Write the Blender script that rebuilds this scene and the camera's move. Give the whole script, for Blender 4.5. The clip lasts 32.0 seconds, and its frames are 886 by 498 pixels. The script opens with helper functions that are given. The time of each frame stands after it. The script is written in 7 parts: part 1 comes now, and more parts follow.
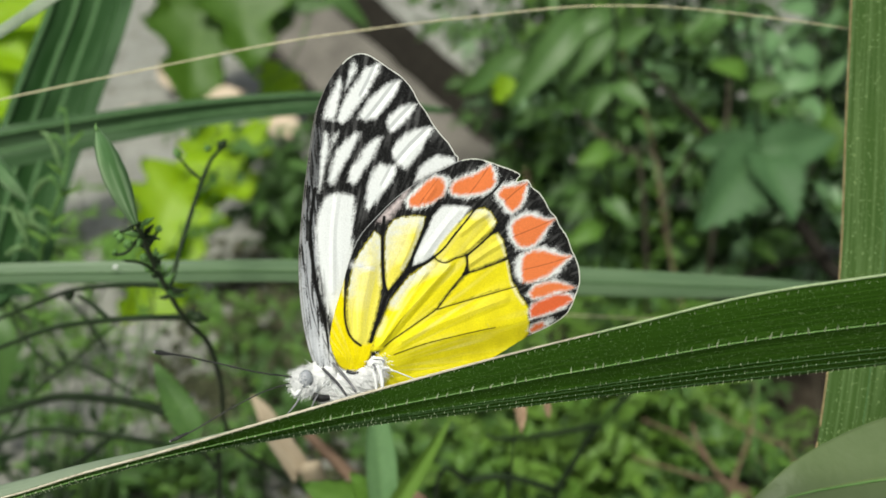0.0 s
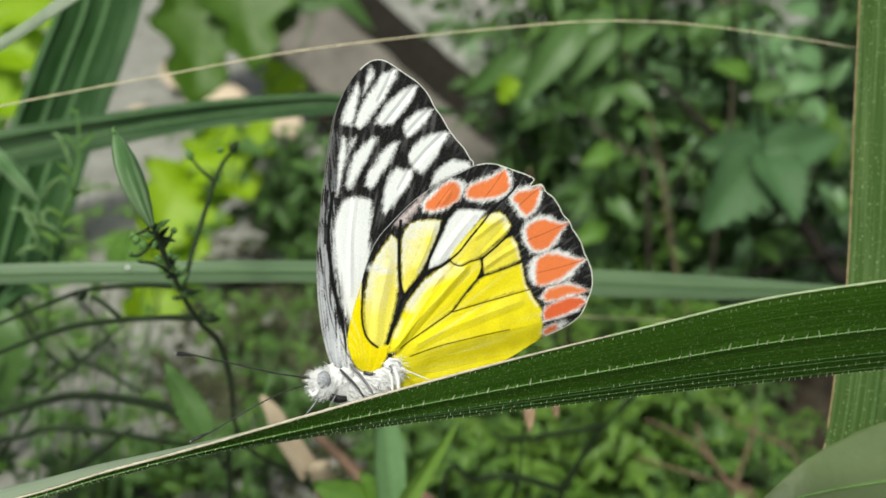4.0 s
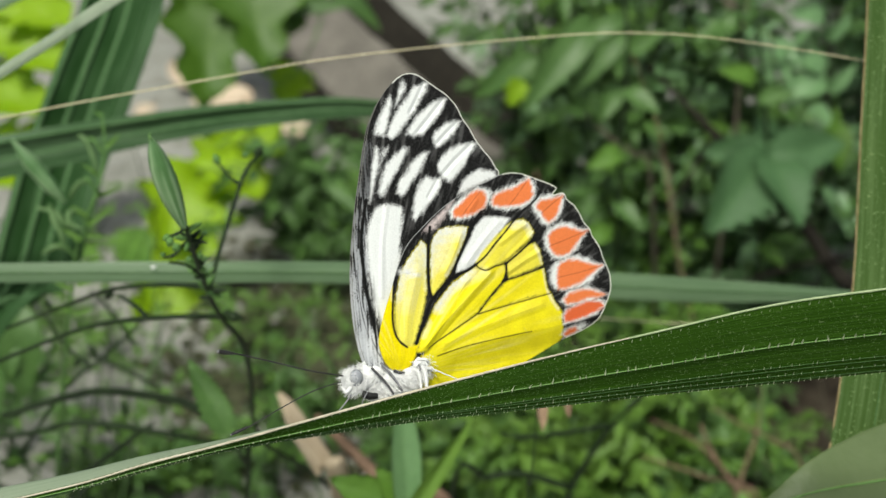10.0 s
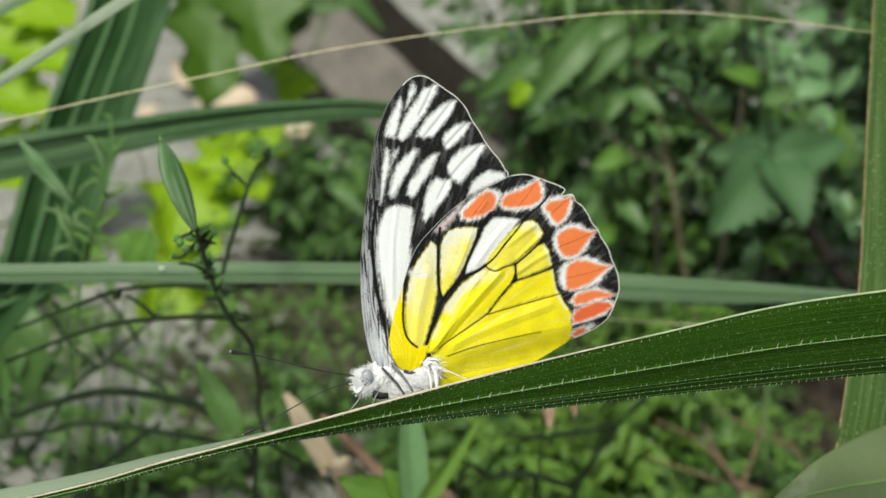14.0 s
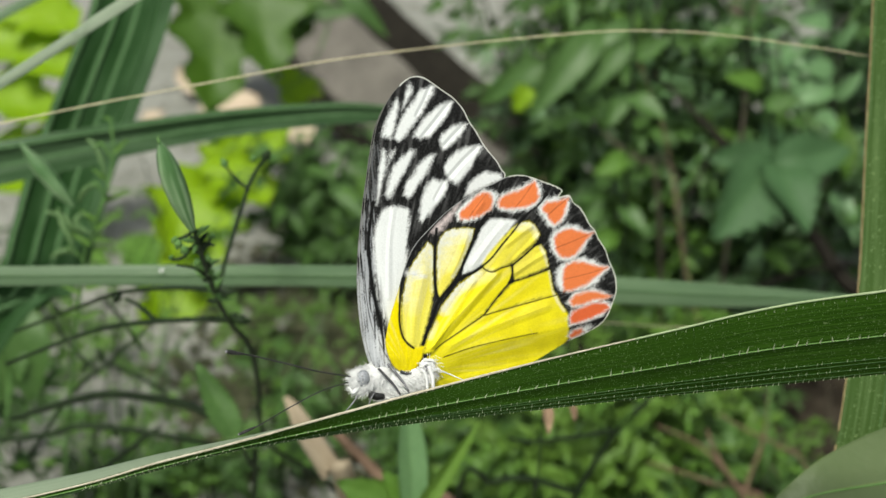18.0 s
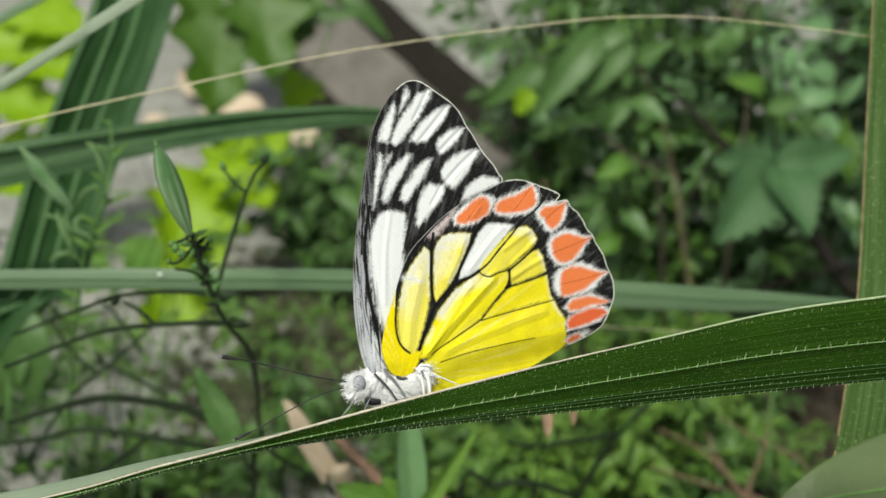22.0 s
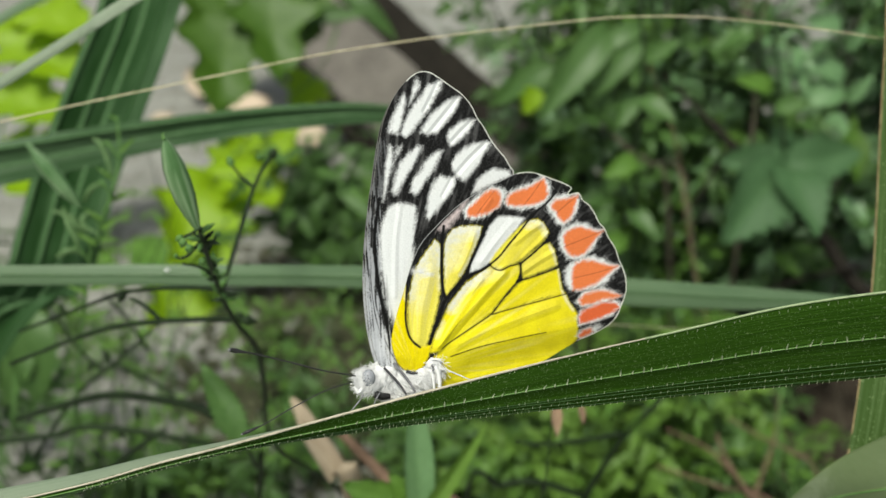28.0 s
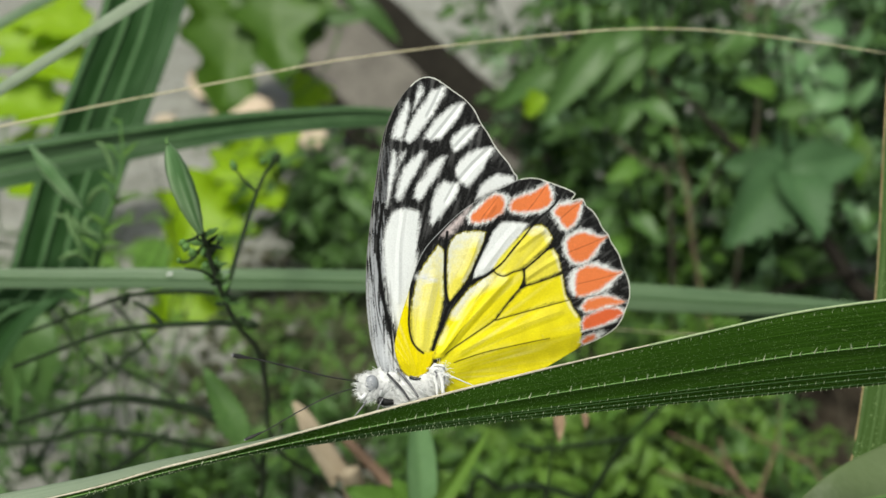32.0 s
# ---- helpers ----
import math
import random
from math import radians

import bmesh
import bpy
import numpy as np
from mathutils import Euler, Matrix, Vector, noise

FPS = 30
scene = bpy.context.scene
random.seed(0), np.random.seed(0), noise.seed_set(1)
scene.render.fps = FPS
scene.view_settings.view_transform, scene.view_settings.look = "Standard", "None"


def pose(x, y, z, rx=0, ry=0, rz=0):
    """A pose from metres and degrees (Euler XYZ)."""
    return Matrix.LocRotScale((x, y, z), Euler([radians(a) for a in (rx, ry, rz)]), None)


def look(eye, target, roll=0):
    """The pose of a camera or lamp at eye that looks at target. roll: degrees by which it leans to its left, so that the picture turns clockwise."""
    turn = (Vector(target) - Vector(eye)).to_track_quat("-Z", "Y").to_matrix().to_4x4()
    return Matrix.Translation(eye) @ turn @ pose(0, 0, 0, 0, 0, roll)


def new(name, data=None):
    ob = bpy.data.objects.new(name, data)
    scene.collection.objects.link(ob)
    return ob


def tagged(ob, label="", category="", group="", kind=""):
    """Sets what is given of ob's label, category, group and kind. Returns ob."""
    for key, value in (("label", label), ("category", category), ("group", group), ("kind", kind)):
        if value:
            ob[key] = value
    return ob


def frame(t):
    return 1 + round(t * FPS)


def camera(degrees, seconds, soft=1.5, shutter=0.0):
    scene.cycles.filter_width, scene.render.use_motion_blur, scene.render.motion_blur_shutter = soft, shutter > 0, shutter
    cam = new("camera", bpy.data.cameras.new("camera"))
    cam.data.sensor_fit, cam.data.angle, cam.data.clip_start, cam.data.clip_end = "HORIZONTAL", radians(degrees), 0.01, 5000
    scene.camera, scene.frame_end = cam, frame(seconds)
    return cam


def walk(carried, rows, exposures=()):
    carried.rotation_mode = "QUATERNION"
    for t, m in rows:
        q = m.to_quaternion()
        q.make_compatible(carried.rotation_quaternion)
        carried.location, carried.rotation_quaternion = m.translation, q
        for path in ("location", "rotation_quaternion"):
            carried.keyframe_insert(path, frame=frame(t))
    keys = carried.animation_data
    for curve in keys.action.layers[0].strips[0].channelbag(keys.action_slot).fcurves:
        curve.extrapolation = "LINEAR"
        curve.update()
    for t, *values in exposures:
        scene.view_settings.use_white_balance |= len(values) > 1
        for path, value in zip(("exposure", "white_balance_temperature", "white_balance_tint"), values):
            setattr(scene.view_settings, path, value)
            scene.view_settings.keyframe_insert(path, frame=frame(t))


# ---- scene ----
# The camera: hand-held, about 15 cm before the butterfly, looking down at 22 degrees.
cam = camera(40.0, 32.0)
cam.data.dof.use_dof = True
cam.data.dof.focus_distance = 0.157
cam.data.dof.aperture_fstop = 29.0
PATH = [
    (0, (0.00004, 0, 0.39996), (0.00019, 0.46353, 0.21252), -0.010),
    (0.5, (-0.00039, -0.00029, 0.39985), (-0.00033, 0.46324, 0.21241), -0.080),
    (1, (-0.00091, -0.00114, 0.4006), (-0.00103, 0.46239, 0.21314), 0.015),
    (1.5, (-0.00144, -0.00127, 0.40061), (-0.00211, 0.4622, 0.21299), -0.181),
    (2, (-0.00212, -0.00248, 0.40139), (-0.00269, 0.46099, 0.21379), -0.108),
    (2.5, (-0.00191, -0.00234, 0.40185), (-0.00194, 0.46109, 0.21416), -0.032),
    (3, (-0.00112, -0.00118, 0.40146), (-0.00108, 0.46209, 0.21336), 0.091),
    (3.5, (-0.00144, -0.00126, 0.40085), (-0.00144, 0.46216, 0.21312), 0.099),
    (5.5, (-0.00241, -0.00449, 0.40379), (-0.00229, 0.45873, 0.21556), 0.360),
    (6, (-0.00147, -0.00305, 0.4029), (-0.00079, 0.46016, 0.21467), 0.429),
    (6.5, (-0.00154, -0.00287, 0.40212), (-0.00149, 0.46024, 0.21362), 0.395),
    (7, (-0.00195, -0.00371, 0.40247), (-0.00197, 0.45937, 0.21392), 0.426),
    (7.5, (-0.00235, -0.00413, 0.40246), (-0.00237, 0.45892, 0.21384), 0.469),
    (8, (-0.00274, -0.00484, 0.40309), (-0.00297, 0.45831, 0.21468), 0.443),
    (8.5, (-0.00284, -0.00522, 0.40354), (-0.0028, 0.45783, 0.2149), 0.564),
    (9, (-0.00287, -0.0057, 0.40356), (-0.00215, 0.45729, 0.21475), 0.856),
    (9.5, (-0.0038, -0.00677, 0.40388), (-0.00433, 0.45635, 0.21541), 0.569),
    (10, (-0.00514, -0.00893, 0.40498), (-0.00616, 0.45433, 0.21685), 0.546),
    (10.5, (-0.005, -0.00926, 0.40537), (-0.00565, 0.45393, 0.21707), 0.607),
    (11, (-0.0051, -0.00928, 0.40569), (-0.00591, 0.45393, 0.21743), 0.593),
    (11.5, (-0.00482, -0.00884, 0.40568), (-0.00558, 0.45431, 0.21729), 0.623),
    (12, (-0.00498, -0.00835, 0.40485), (-0.00604, 0.45461, 0.216), 0.566),
    (12.5, (-0.00493, -0.00732, 0.404), (-0.00565, 0.45551, 0.21482), 0.623),
    (13, (-0.00539, -0.00817, 0.40431), (-0.00643, 0.45461, 0.21502), 0.579),
    (13.5, (-0.00585, -0.00905, 0.40479), (-0.0072, 0.4539, 0.21591), 0.577),
    (14, (-0.00619, -0.01001, 0.40542), (-0.00808, 0.45337, 0.2176), 0.525),
    (14.5, (-0.00597, -0.01056, 0.40613), (-0.00803, 0.45307, 0.21891), 0.560),
    (16.5, (-0.00501, -0.00909, 0.40393), (-0.00786, 0.4548, 0.21739), 0.496),
    (17, (-0.00529, -0.00927, 0.4042), (-0.00846, 0.45464, 0.21773), 0.463),
    (17.5, (-0.00518, -0.00976, 0.40443), (-0.00857, 0.45455, 0.21895), 0.503),
    (18, (-0.00514, -0.01021, 0.40472), (-0.00884, 0.45411, 0.21927), 0.501),
    (18.5, (-0.0047, -0.00957, 0.4044), (-0.00838, 0.45474, 0.21891), 0.448),
    (19, (-0.00439, -0.00924, 0.40395), (-0.00809, 0.45508, 0.21849), 0.550),
    (19.5, (-0.00438, -0.0094, 0.40413), (-0.00806, 0.45484, 0.21847), 0.553),
    (20, (-0.00444, -0.00903, 0.40413), (-0.00794, 0.45522, 0.21851), 0.624),
    (20.5, (-0.00465, -0.00954, 0.40457), (-0.00849, 0.45472, 0.21897), 0.587),
    (21, (-0.00466, -0.00962, 0.40492), (-0.00879, 0.45488, 0.21993), 0.654),
    (21.5, (-0.00533, -0.0109, 0.40581), (-0.00994, 0.45377, 0.22126), 0.545),
    (22, (-0.00434, -0.00944, 0.40473), (-0.00918, 0.45525, 0.22025), 0.520),
    (22.5, (-0.00494, -0.00978, 0.40454), (-0.0108, 0.45501, 0.22033), 0.404),
    (23, (-0.00557, -0.01015, 0.40513), (-0.01129, 0.4547, 0.22108), 0.395),
    (23.5, (-0.00583, -0.01104, 0.40559), (-0.01213, 0.45397, 0.22193), 0.429),
    (24, (-0.00574, -0.00994, 0.40497), (-0.01206, 0.45514, 0.22149), 0.414),
    (24.5, (-0.00517, -0.00907, 0.40405), (-0.01153, 0.45598, 0.2205), 0.488),
    (25, (-0.00439, -0.00799, 0.40339), (-0.01087, 0.457, 0.21971), 0.471),
    (25.5, (-0.00424, -0.00754, 0.40258), (-0.01158, 0.45739, 0.21877), 0.339),
    (27.5, (-0.00488, -0.00838, 0.40336), (-0.01243, 0.45655, 0.21954), 0.493),
    (28, (-0.00496, -0.0081, 0.40299), (-0.01223, 0.45677, 0.21903), 0.508),
    (28.5, (-0.00503, -0.00813, 0.40319), (-0.0123, 0.45688, 0.21958), 0.603),
    (29, (-0.00533, -0.00922, 0.40363), (-0.01342, 0.45614, 0.22093), 0.432),
    (29.5, (-0.00546, -0.00933, 0.40377), (-0.01345, 0.45622, 0.22158), 0.471),
    (30, (-0.00555, -0.00943, 0.40432), (-0.01355, 0.45609, 0.22204), 0.541),
    (30.5, (-0.00421, -0.00744, 0.403), (-0.01234, 0.45788, 0.22022), 0.525),
    (31, (-0.00412, -0.00668, 0.40205), (-0.01252, 0.45868, 0.21936), 0.404),
    (31.5, (-0.00473, -0.00748, 0.40274), (-0.01304, 0.4578, 0.21984), 0.584),
    (32, (-0.00515, -0.00785, 0.40334), (-0.0133, 0.45739, 0.22034), 0.613),
]
walk(cam, [(t, look(eye, target, roll)) for t, eye, target, roll in PATH], [(0.0, 0.35, 6650, 3), (14.0, 0.34, 6650, 3), (20.0, 0.31, 6650, 3), (25.0, 0.27, 6650, 3), (32.0, 0.26, 6650, 3)])

# Light: an even bright sky over a garden, with a soft sun high behind the camera.
SUN_UP, SUN_ROUND = radians(58), radians(200)
world = bpy.data.worlds.new("world")
scene.world = world
world.use_nodes = True
wt = world.node_tree
sky = wt.nodes.new("ShaderNodeTexSky")
sky.sky_type, sky.sun_disc = "NISHITA", False
sky.sun_elevation, sky.sun_rotation = SUN_UP, SUN_ROUND
sky.air_density, sky.dust_density, sky.ozone_density = 0.8, 3.0, 0.6
hazy = wt.nodes.new("ShaderNodeHueSaturation")
hazy.inputs["Saturation"].default_value = 0.45
wt.links.new(sky.outputs[0], hazy.inputs["Color"])
wt.links.new(hazy.outputs[0], wt.nodes["Background"].inputs[0])
wt.nodes["Background"].inputs[1].default_value = 0.095
sun = new("sun", bpy.data.lights.new("sun", "SUN"))
sun.data.energy, sun.data.angle, sun.data.color = 2.9, radians(10), (1.0, 0.96, 0.9)
sun.matrix_world = look((math.sin(SUN_ROUND) * math.cos(SUN_UP), math.cos(SUN_ROUND) * math.cos(SUN_UP), math.sin(SUN_UP)), (0, 0, 0))


# ---- materials ----
def nodes_of(name, rough=0.6):
    m = bpy.data.materials.new(name)
    m.use_nodes = True
    t = m.node_tree
    b = t.nodes["Principled BSDF"]
    b.inputs["Roughness"].default_value = rough
    return m, t, b


def node(t, kind, **values):
    n = t.nodes.new(kind)
    for k, v in values.items():
        n.inputs[k.replace("_", " ")].default_value = v
    return n


def ramp(t, source, stops):
    r = t.nodes.new("ShaderNodeValToRGB")
    e = r.color_ramp.elements
    while len(e) < len(stops):
        e.new(0.5)
    for i, (p, c) in enumerate(stops):
        e[i].position, e[i].color = p, (*c, 1)
    t.links.new(source, r.inputs[0])
    return r.outputs[0]


def mixed(t, fac, a, b, kind="MIX"):
    n = t.nodes.new("ShaderNodeMix")
    n.data_type, n.blend_type = "RGBA", kind
    for slot, v in ((0, fac), (6, a), (7, b)):
        if isinstance(v, (int, float)):
            n.inputs[slot].default_value = v
        elif isinstance(v, tuple):
            n.inputs[slot].default_value = (*v, 1)
        else:
            t.links.new(v, n.inputs[slot])
    return n.outputs[2]


def noise_of(t, scale, detail=4.0, coord="Object"):
    c = t.nodes.new("ShaderNodeTexCoord")
    n = node(t, "ShaderNodeTexNoise", Scale=scale, Detail=detail)
    t.links.new(c.outputs[coord], n.inputs["Vector"])
    return n.outputs["Fac"]


def bump(t, b, height, strength, distance):
    n = node(t, "ShaderNodeBump", Strength=strength, Distance=distance)
    t.links.new(height, n.inputs["Height"])
    t.links.new(n.outputs[0], b.inputs["Normal"])


def through_light(m, t, b, colour, share):
    """Lets part of the light pass through a thin leaf."""
    tr = t.nodes.new("ShaderNodeBsdfTranslucent")
    if isinstance(colour, tuple):
        tr.inputs[0].default_value = (*colour, 1)
    else:
        t.links.new(colour, tr.inputs[0])
    mx = t.nodes.new("ShaderNodeMixShader")
    mx.inputs[0].default_value = share
    t.links.new(b.outputs[0], mx.inputs[1])
    t.links.new(tr.outputs[0], mx.inputs[2])
    t.links.new(mx.outputs[0], t.nodes["Material Output"].inputs[0])


def plain(name, dark, light, scale, rough=0.6, relief=0.3, gloss=0.25):
    m, t, b = nodes_of(name, rough)
    b.inputs["Specular IOR Level"].default_value = gloss
    n1, n2 = noise_of(t, scale), noise_of(t, scale * 7, 2.0)
    c = mixed(t, 0.35, ramp(t, n1, ((0.3, dark), (0.7, light))), ramp(t, n2, ((0.35, dark), (0.65, light))))
    t.links.new(c, b.inputs["Base Color"])
    bump(t, b, n2, relief, 0.3 / scale)
    return m


def leaf_material(name, dark, light, vein, share=0.25, rough=0.5, veins=9.0, spread=0.5, gloss=0.5):
    """A broad leaf: u runs along the leaf, v across it from 0 to 1."""
    m, t, b = nodes_of(name, rough)
    b.inputs["Specular IOR Level"].default_value = gloss
    uv = t.nodes.new("ShaderNodeTexCoord").outputs["UV"]
    sep = t.nodes.new("ShaderNodeSeparateXYZ")
    t.links.new(uv, sep.inputs[0])

    def calc(op, a, c):
        n = t.nodes.new("ShaderNodeMath")
        n.operation = op
        for i, v in enumerate((a, c)):
            if isinstance(v, (int, float)):
                n.inputs[i].default_value = v
            else:
                t.links.new(v, n.inputs[i])
        return n.outputs[0]

    side = calc("ABSOLUTE", calc("SUBTRACT", sep.outputs[1], 0.5), 0)
    slant = calc("SUBTRACT", sep.outputs[0], calc("MULTIPLY", side, 0.5))
    saw = calc("ABSOLUTE", calc("SUBTRACT", calc("FRACT", calc("MULTIPLY", slant, veins), 0), 0.5), 0)
    line = calc("MAXIMUM", calc("LESS_THAN", saw, 0.035), calc("LESS_THAN", side, 0.012))
    n1, n2 = noise_of(t, 60.0), noise_of(t, 500.0, 2.0)
    info = t.nodes.new("ShaderNodeObjectInfo").outputs["Random"]
    c = mixed(t, n1, dark, light)
    c = mixed(t, calc("MULTIPLY", info, spread), c, light)
    c = mixed(t, calc("MULTIPLY", line, 0.5), c, vein)
    c = mixed(t, 0.25, c, ramp(t, n2, ((0.3, dark), (0.7, light))))
    t.links.new(c, b.inputs["Base Color"])
    bump(t, b, calc("ADD", calc("MULTIPLY", line, -0.6), n2), 0.35, 0.0006)
    through_light(m, t, b, mixed(t, 0.5, c, light), share)
    return m


def blade_material(name, dark, light, stripe, lines, rough=0.45, share=0.12, speck=0.0, depth=0.45, gloss=0.4):
    """A long grass blade with parallel ribs: v runs across it from 0 to 1."""
    m, t, b = nodes_of(name, rough)
    uv = t.nodes.new("ShaderNodeTexCoord").outputs["UV"]
    b.inputs["Specular IOR Level"].default_value = gloss
    mp = node(t, "ShaderNodeMapping")
    mp.inputs["Scale"].default_value = (30.0, lines, 1.0)
    t.links.new(uv, mp.inputs[0])
    n1 = node(t, "ShaderNodeTexNoise", Scale=1.0, Detail=3.0)
    t.links.new(mp.outputs[0], n1.inputs["Vector"])
    n2 = noise_of(t, 90.0)
    n3 = noise_of(t, 2600.0, 1.0)
    c = mixed(t, n2, dark, light)
    c = mixed(t, ramp(t, n1.outputs["Fac"], ((0.45, (0, 0, 0)), (0.62, (depth,) * 3))), c, stripe)
    if speck:
        c = mixed(t, ramp(t, n3, ((0.66, (0, 0, 0)), (0.74, (speck,) * 3))), c, (0.32, 0.42, 0.2))
    t.links.new(c, b.inputs["Base Color"])
    bump(t, b, n1.outputs["Fac"], 0.4, 0.0003)
    through_light(m, t, b, mixed(t, 0.4, c, light), share)
    return m


SOIL = plain("grey_soil", (0.17, 0.172, 0.145), (0.37, 0.372, 0.335), 14.0, 0.95, 0.6)
LEAF_DARK = leaf_material("dark_leaf", (0.03, 0.085, 0.016), (0.1, 0.205, 0.045), (0.1, 0.2, 0.05))
LEAF_PALE = leaf_material("grey_green_leaf", (0.065, 0.16, 0.06), (0.19, 0.35, 0.14), (0.24, 0.38, 0.17), rough=0.36, gloss=0.8)
LEAF_MID = leaf_material("mid_leaf", (0.045, 0.125, 0.013), (0.14, 0.28, 0.035), (0.15, 0.28, 0.06))
LEAF_BLUE = leaf_material("bluish_leaf", (0.026, 0.075, 0.025), (0.085, 0.175, 0.07), (0.13, 0.25, 0.09), rough=0.55, gloss=0.25)
LEAF_GOURD = leaf_material("deep_green_leaf", (0.035, 0.1, 0.006), (0.1, 0.215, 0.016), (0.15, 0.28, 0.04), share=0.4)
LEAF_SHOOT = leaf_material("yellowish_leaf", (0.065, 0.155, 0.02), (0.19, 0.34, 0.05), (0.24, 0.4, 0.08), share=0.4)
LEAF_LIME = leaf_material("lime_leaf", (0.14, 0.3, 0.004), (0.42, 0.62, 0.01), (0.45, 0.65, 0.1), share=0.5)
BLADE_MAIN = blade_material("deep_green_blade", (0.013, 0.042, 0.002), (0.028, 0.076, 0.005), (0.05, 0.118, 0.014), 60.0, 0.65, 0.05, speck=0.25, gloss=0.06)
BLADE_PALE = blade_material("pale_green_blade", (0.08, 0.145, 0.07), (0.12, 0.195, 0.098), (0.17, 0.25, 0.14), 10.0, 0.45)
BLADE_DARK = blade_material("dark_striped_blade", (0.013, 0.046, 0.01), (0.026, 0.07, 0.02), (0.048, 0.105, 0.04), 6.0, 0.6, 0.05, depth=0.6, gloss=0.12)
BLADE_ARCH = blade_material("folded_green_blade", (0.027, 0.07, 0.022), (0.05, 0.105, 0.04), (0.105, 0.175, 0.09), 4.0, 0.5, 0.08, depth=0.6, gloss=0.25)
BLADE_GREY = blade_material("grey_green_blade_face", (0.16, 0.22, 0.14), (0.24, 0.3, 0.2), (0.3, 0.36, 0.26), 30.0, 0.4)
BLADE_RIGHT = blade_material("mid_green_blade", (0.029, 0.066, 0.012), (0.052, 0.1, 0.022), (0.13, 0.2, 0.075), 40.0, 0.6, speck=0.6, gloss=0.1)
MARGIN = plain("pale_leaf_margin", (0.33, 0.3, 0.22), (0.6, 0.55, 0.44), 300.0, 0.6)
MARGIN_BROWN = plain("brown_leaf_margin", (0.13, 0.085, 0.035), (0.34, 0.27, 0.14), 500.0, 0.7)
MARGIN_GREEN = plain("pale_green_leaf_margin", (0.22, 0.3, 0.15), (0.4, 0.48, 0.28), 500.0, 0.6)
HAIR = plain("pale_leaf_hairs", (0.5, 0.58, 0.36), (0.75, 0.8, 0.58), 900.0, 0.5)
RIB_MID = plain("mid_green_rib", (0.055, 0.12, 0.045), (0.1, 0.185, 0.08), 400.0, 0.6, 0.3, 0.1)
RIB_DARK = plain("dull_green_rib", (0.03, 0.08, 0.02), (0.07, 0.15, 0.045), 400.0, 0.5)
HAIR_FINE = plain("fine_leaf_hairs", (0.1, 0.19, 0.05), (0.2, 0.31, 0.11), 900.0, 0.5)
RIB = plain("light_green_rib", (0.09, 0.19, 0.045), (0.17, 0.3, 0.1), 400.0, 0.5)
STEM = plain("dark_green_stem", (0.005, 0.013, 0.003), (0.017, 0.037, 0.009), 300.0, 0.6)
STEM_LIGHT = plain("green_stem", (0.05, 0.12, 0.03), (0.12, 0.24, 0.06), 300.0, 0.5)
STEM_PALE = plain("pale_green_stem", (0.065, 0.13, 0.04), (0.14, 0.235, 0.095), 300.0, 0.5)
# The pod's highlights are painted into its colour as pale stripes.
POD = blade_material("green_pod", (0.055, 0.14, 0.04), (0.1, 0.21, 0.075), (0.38, 0.53, 0.31), 8.0, 0.4, 0.15, depth=0.7)
STRAW = plain("straw_thread", (0.42, 0.38, 0.22), (0.72, 0.66, 0.46), 500.0, 0.6)
DRY = plain("dry_brown_leaf", (0.22, 0.14, 0.085), (0.42, 0.3, 0.2), 60.0, 0.8, 0.5)
TWIG_BROWN = plain("brown_dry_twig", (0.1, 0.065, 0.045), (0.24, 0.16, 0.11), 200.0, 0.8, 0.5, 0.1)
DEAD = plain("grey_brown_dead_stem", (0.06, 0.052, 0.038), (0.15, 0.13, 0.095), 200.0, 0.8, 0.5, 0.1)
DRY_PALE = plain("pale_dry_leaf", (0.4, 0.31, 0.22), (0.68, 0.57, 0.44), 60.0, 0.8, 0.5)
BARK_AND_SHADE = plain("dark_bark", (0.01, 0.009, 0.0075), (0.03, 0.027, 0.021), 120.0, 0.85, 0.6, 0.06)
DRY_TAN = blade_material("tan_withered_leaf", (0.24, 0.185, 0.12), (0.44, 0.36, 0.25), (0.58, 0.5, 0.38), 9.0, 0.8, 0.1)
CLOD = plain("dark_soil_clods", (0.07, 0.065, 0.05), (0.17, 0.16, 0.13), 90.0, 0.95, 0.5)
GRAVEL = plain("pale_gravel", (0.25, 0.25, 0.235), (0.45, 0.44, 0.42), 90.0, 0.9, 0.5)
WOOD = plain("weathered_wood", (0.095, 0.087, 0.075), (0.2, 0.185, 0.16), 30.0, 0.85, 0.6)
FUR = plain("white_body_hair", (0.72, 0.73, 0.73), (0.93, 0.93, 0.92), 900.0, 0.8, 0.4)
GREY_FUR = plain("grey_body_hair", (0.1, 0.1, 0.11), (0.35, 0.35, 0.37), 900.0, 0.8, 0.4)
DARK_FUR = plain("dark_body_hair", (0.03, 0.03, 0.032), (0.15, 0.15, 0.16), 900.0, 0.8, 0.4)
BLACK = plain("black_chitin", (0.008, 0.008, 0.008), (0.05, 0.05, 0.05), 900.0, 0.4, 0.3)


def eye_material():
    m, t, b = nodes_of("dotted_grey_eye", 0.25)
    c = t.nodes.new("ShaderNodeTexCoord")
    v = node(t, "ShaderNodeTexVoronoi", Scale=2600.0)
    t.links.new(c.outputs["Object"], v.inputs["Vector"])
    col = ramp(t, v.outputs["Distance"], ((0.2, (0.05, 0.05, 0.06)), (0.32, (0.29, 0.305, 0.33))))
    t.links.new(col, b.inputs["Base Color"])
    bump(t, b, v.outputs["Distance"], 0.2, 0.0002)
    return m


EYE_GREY = eye_material()


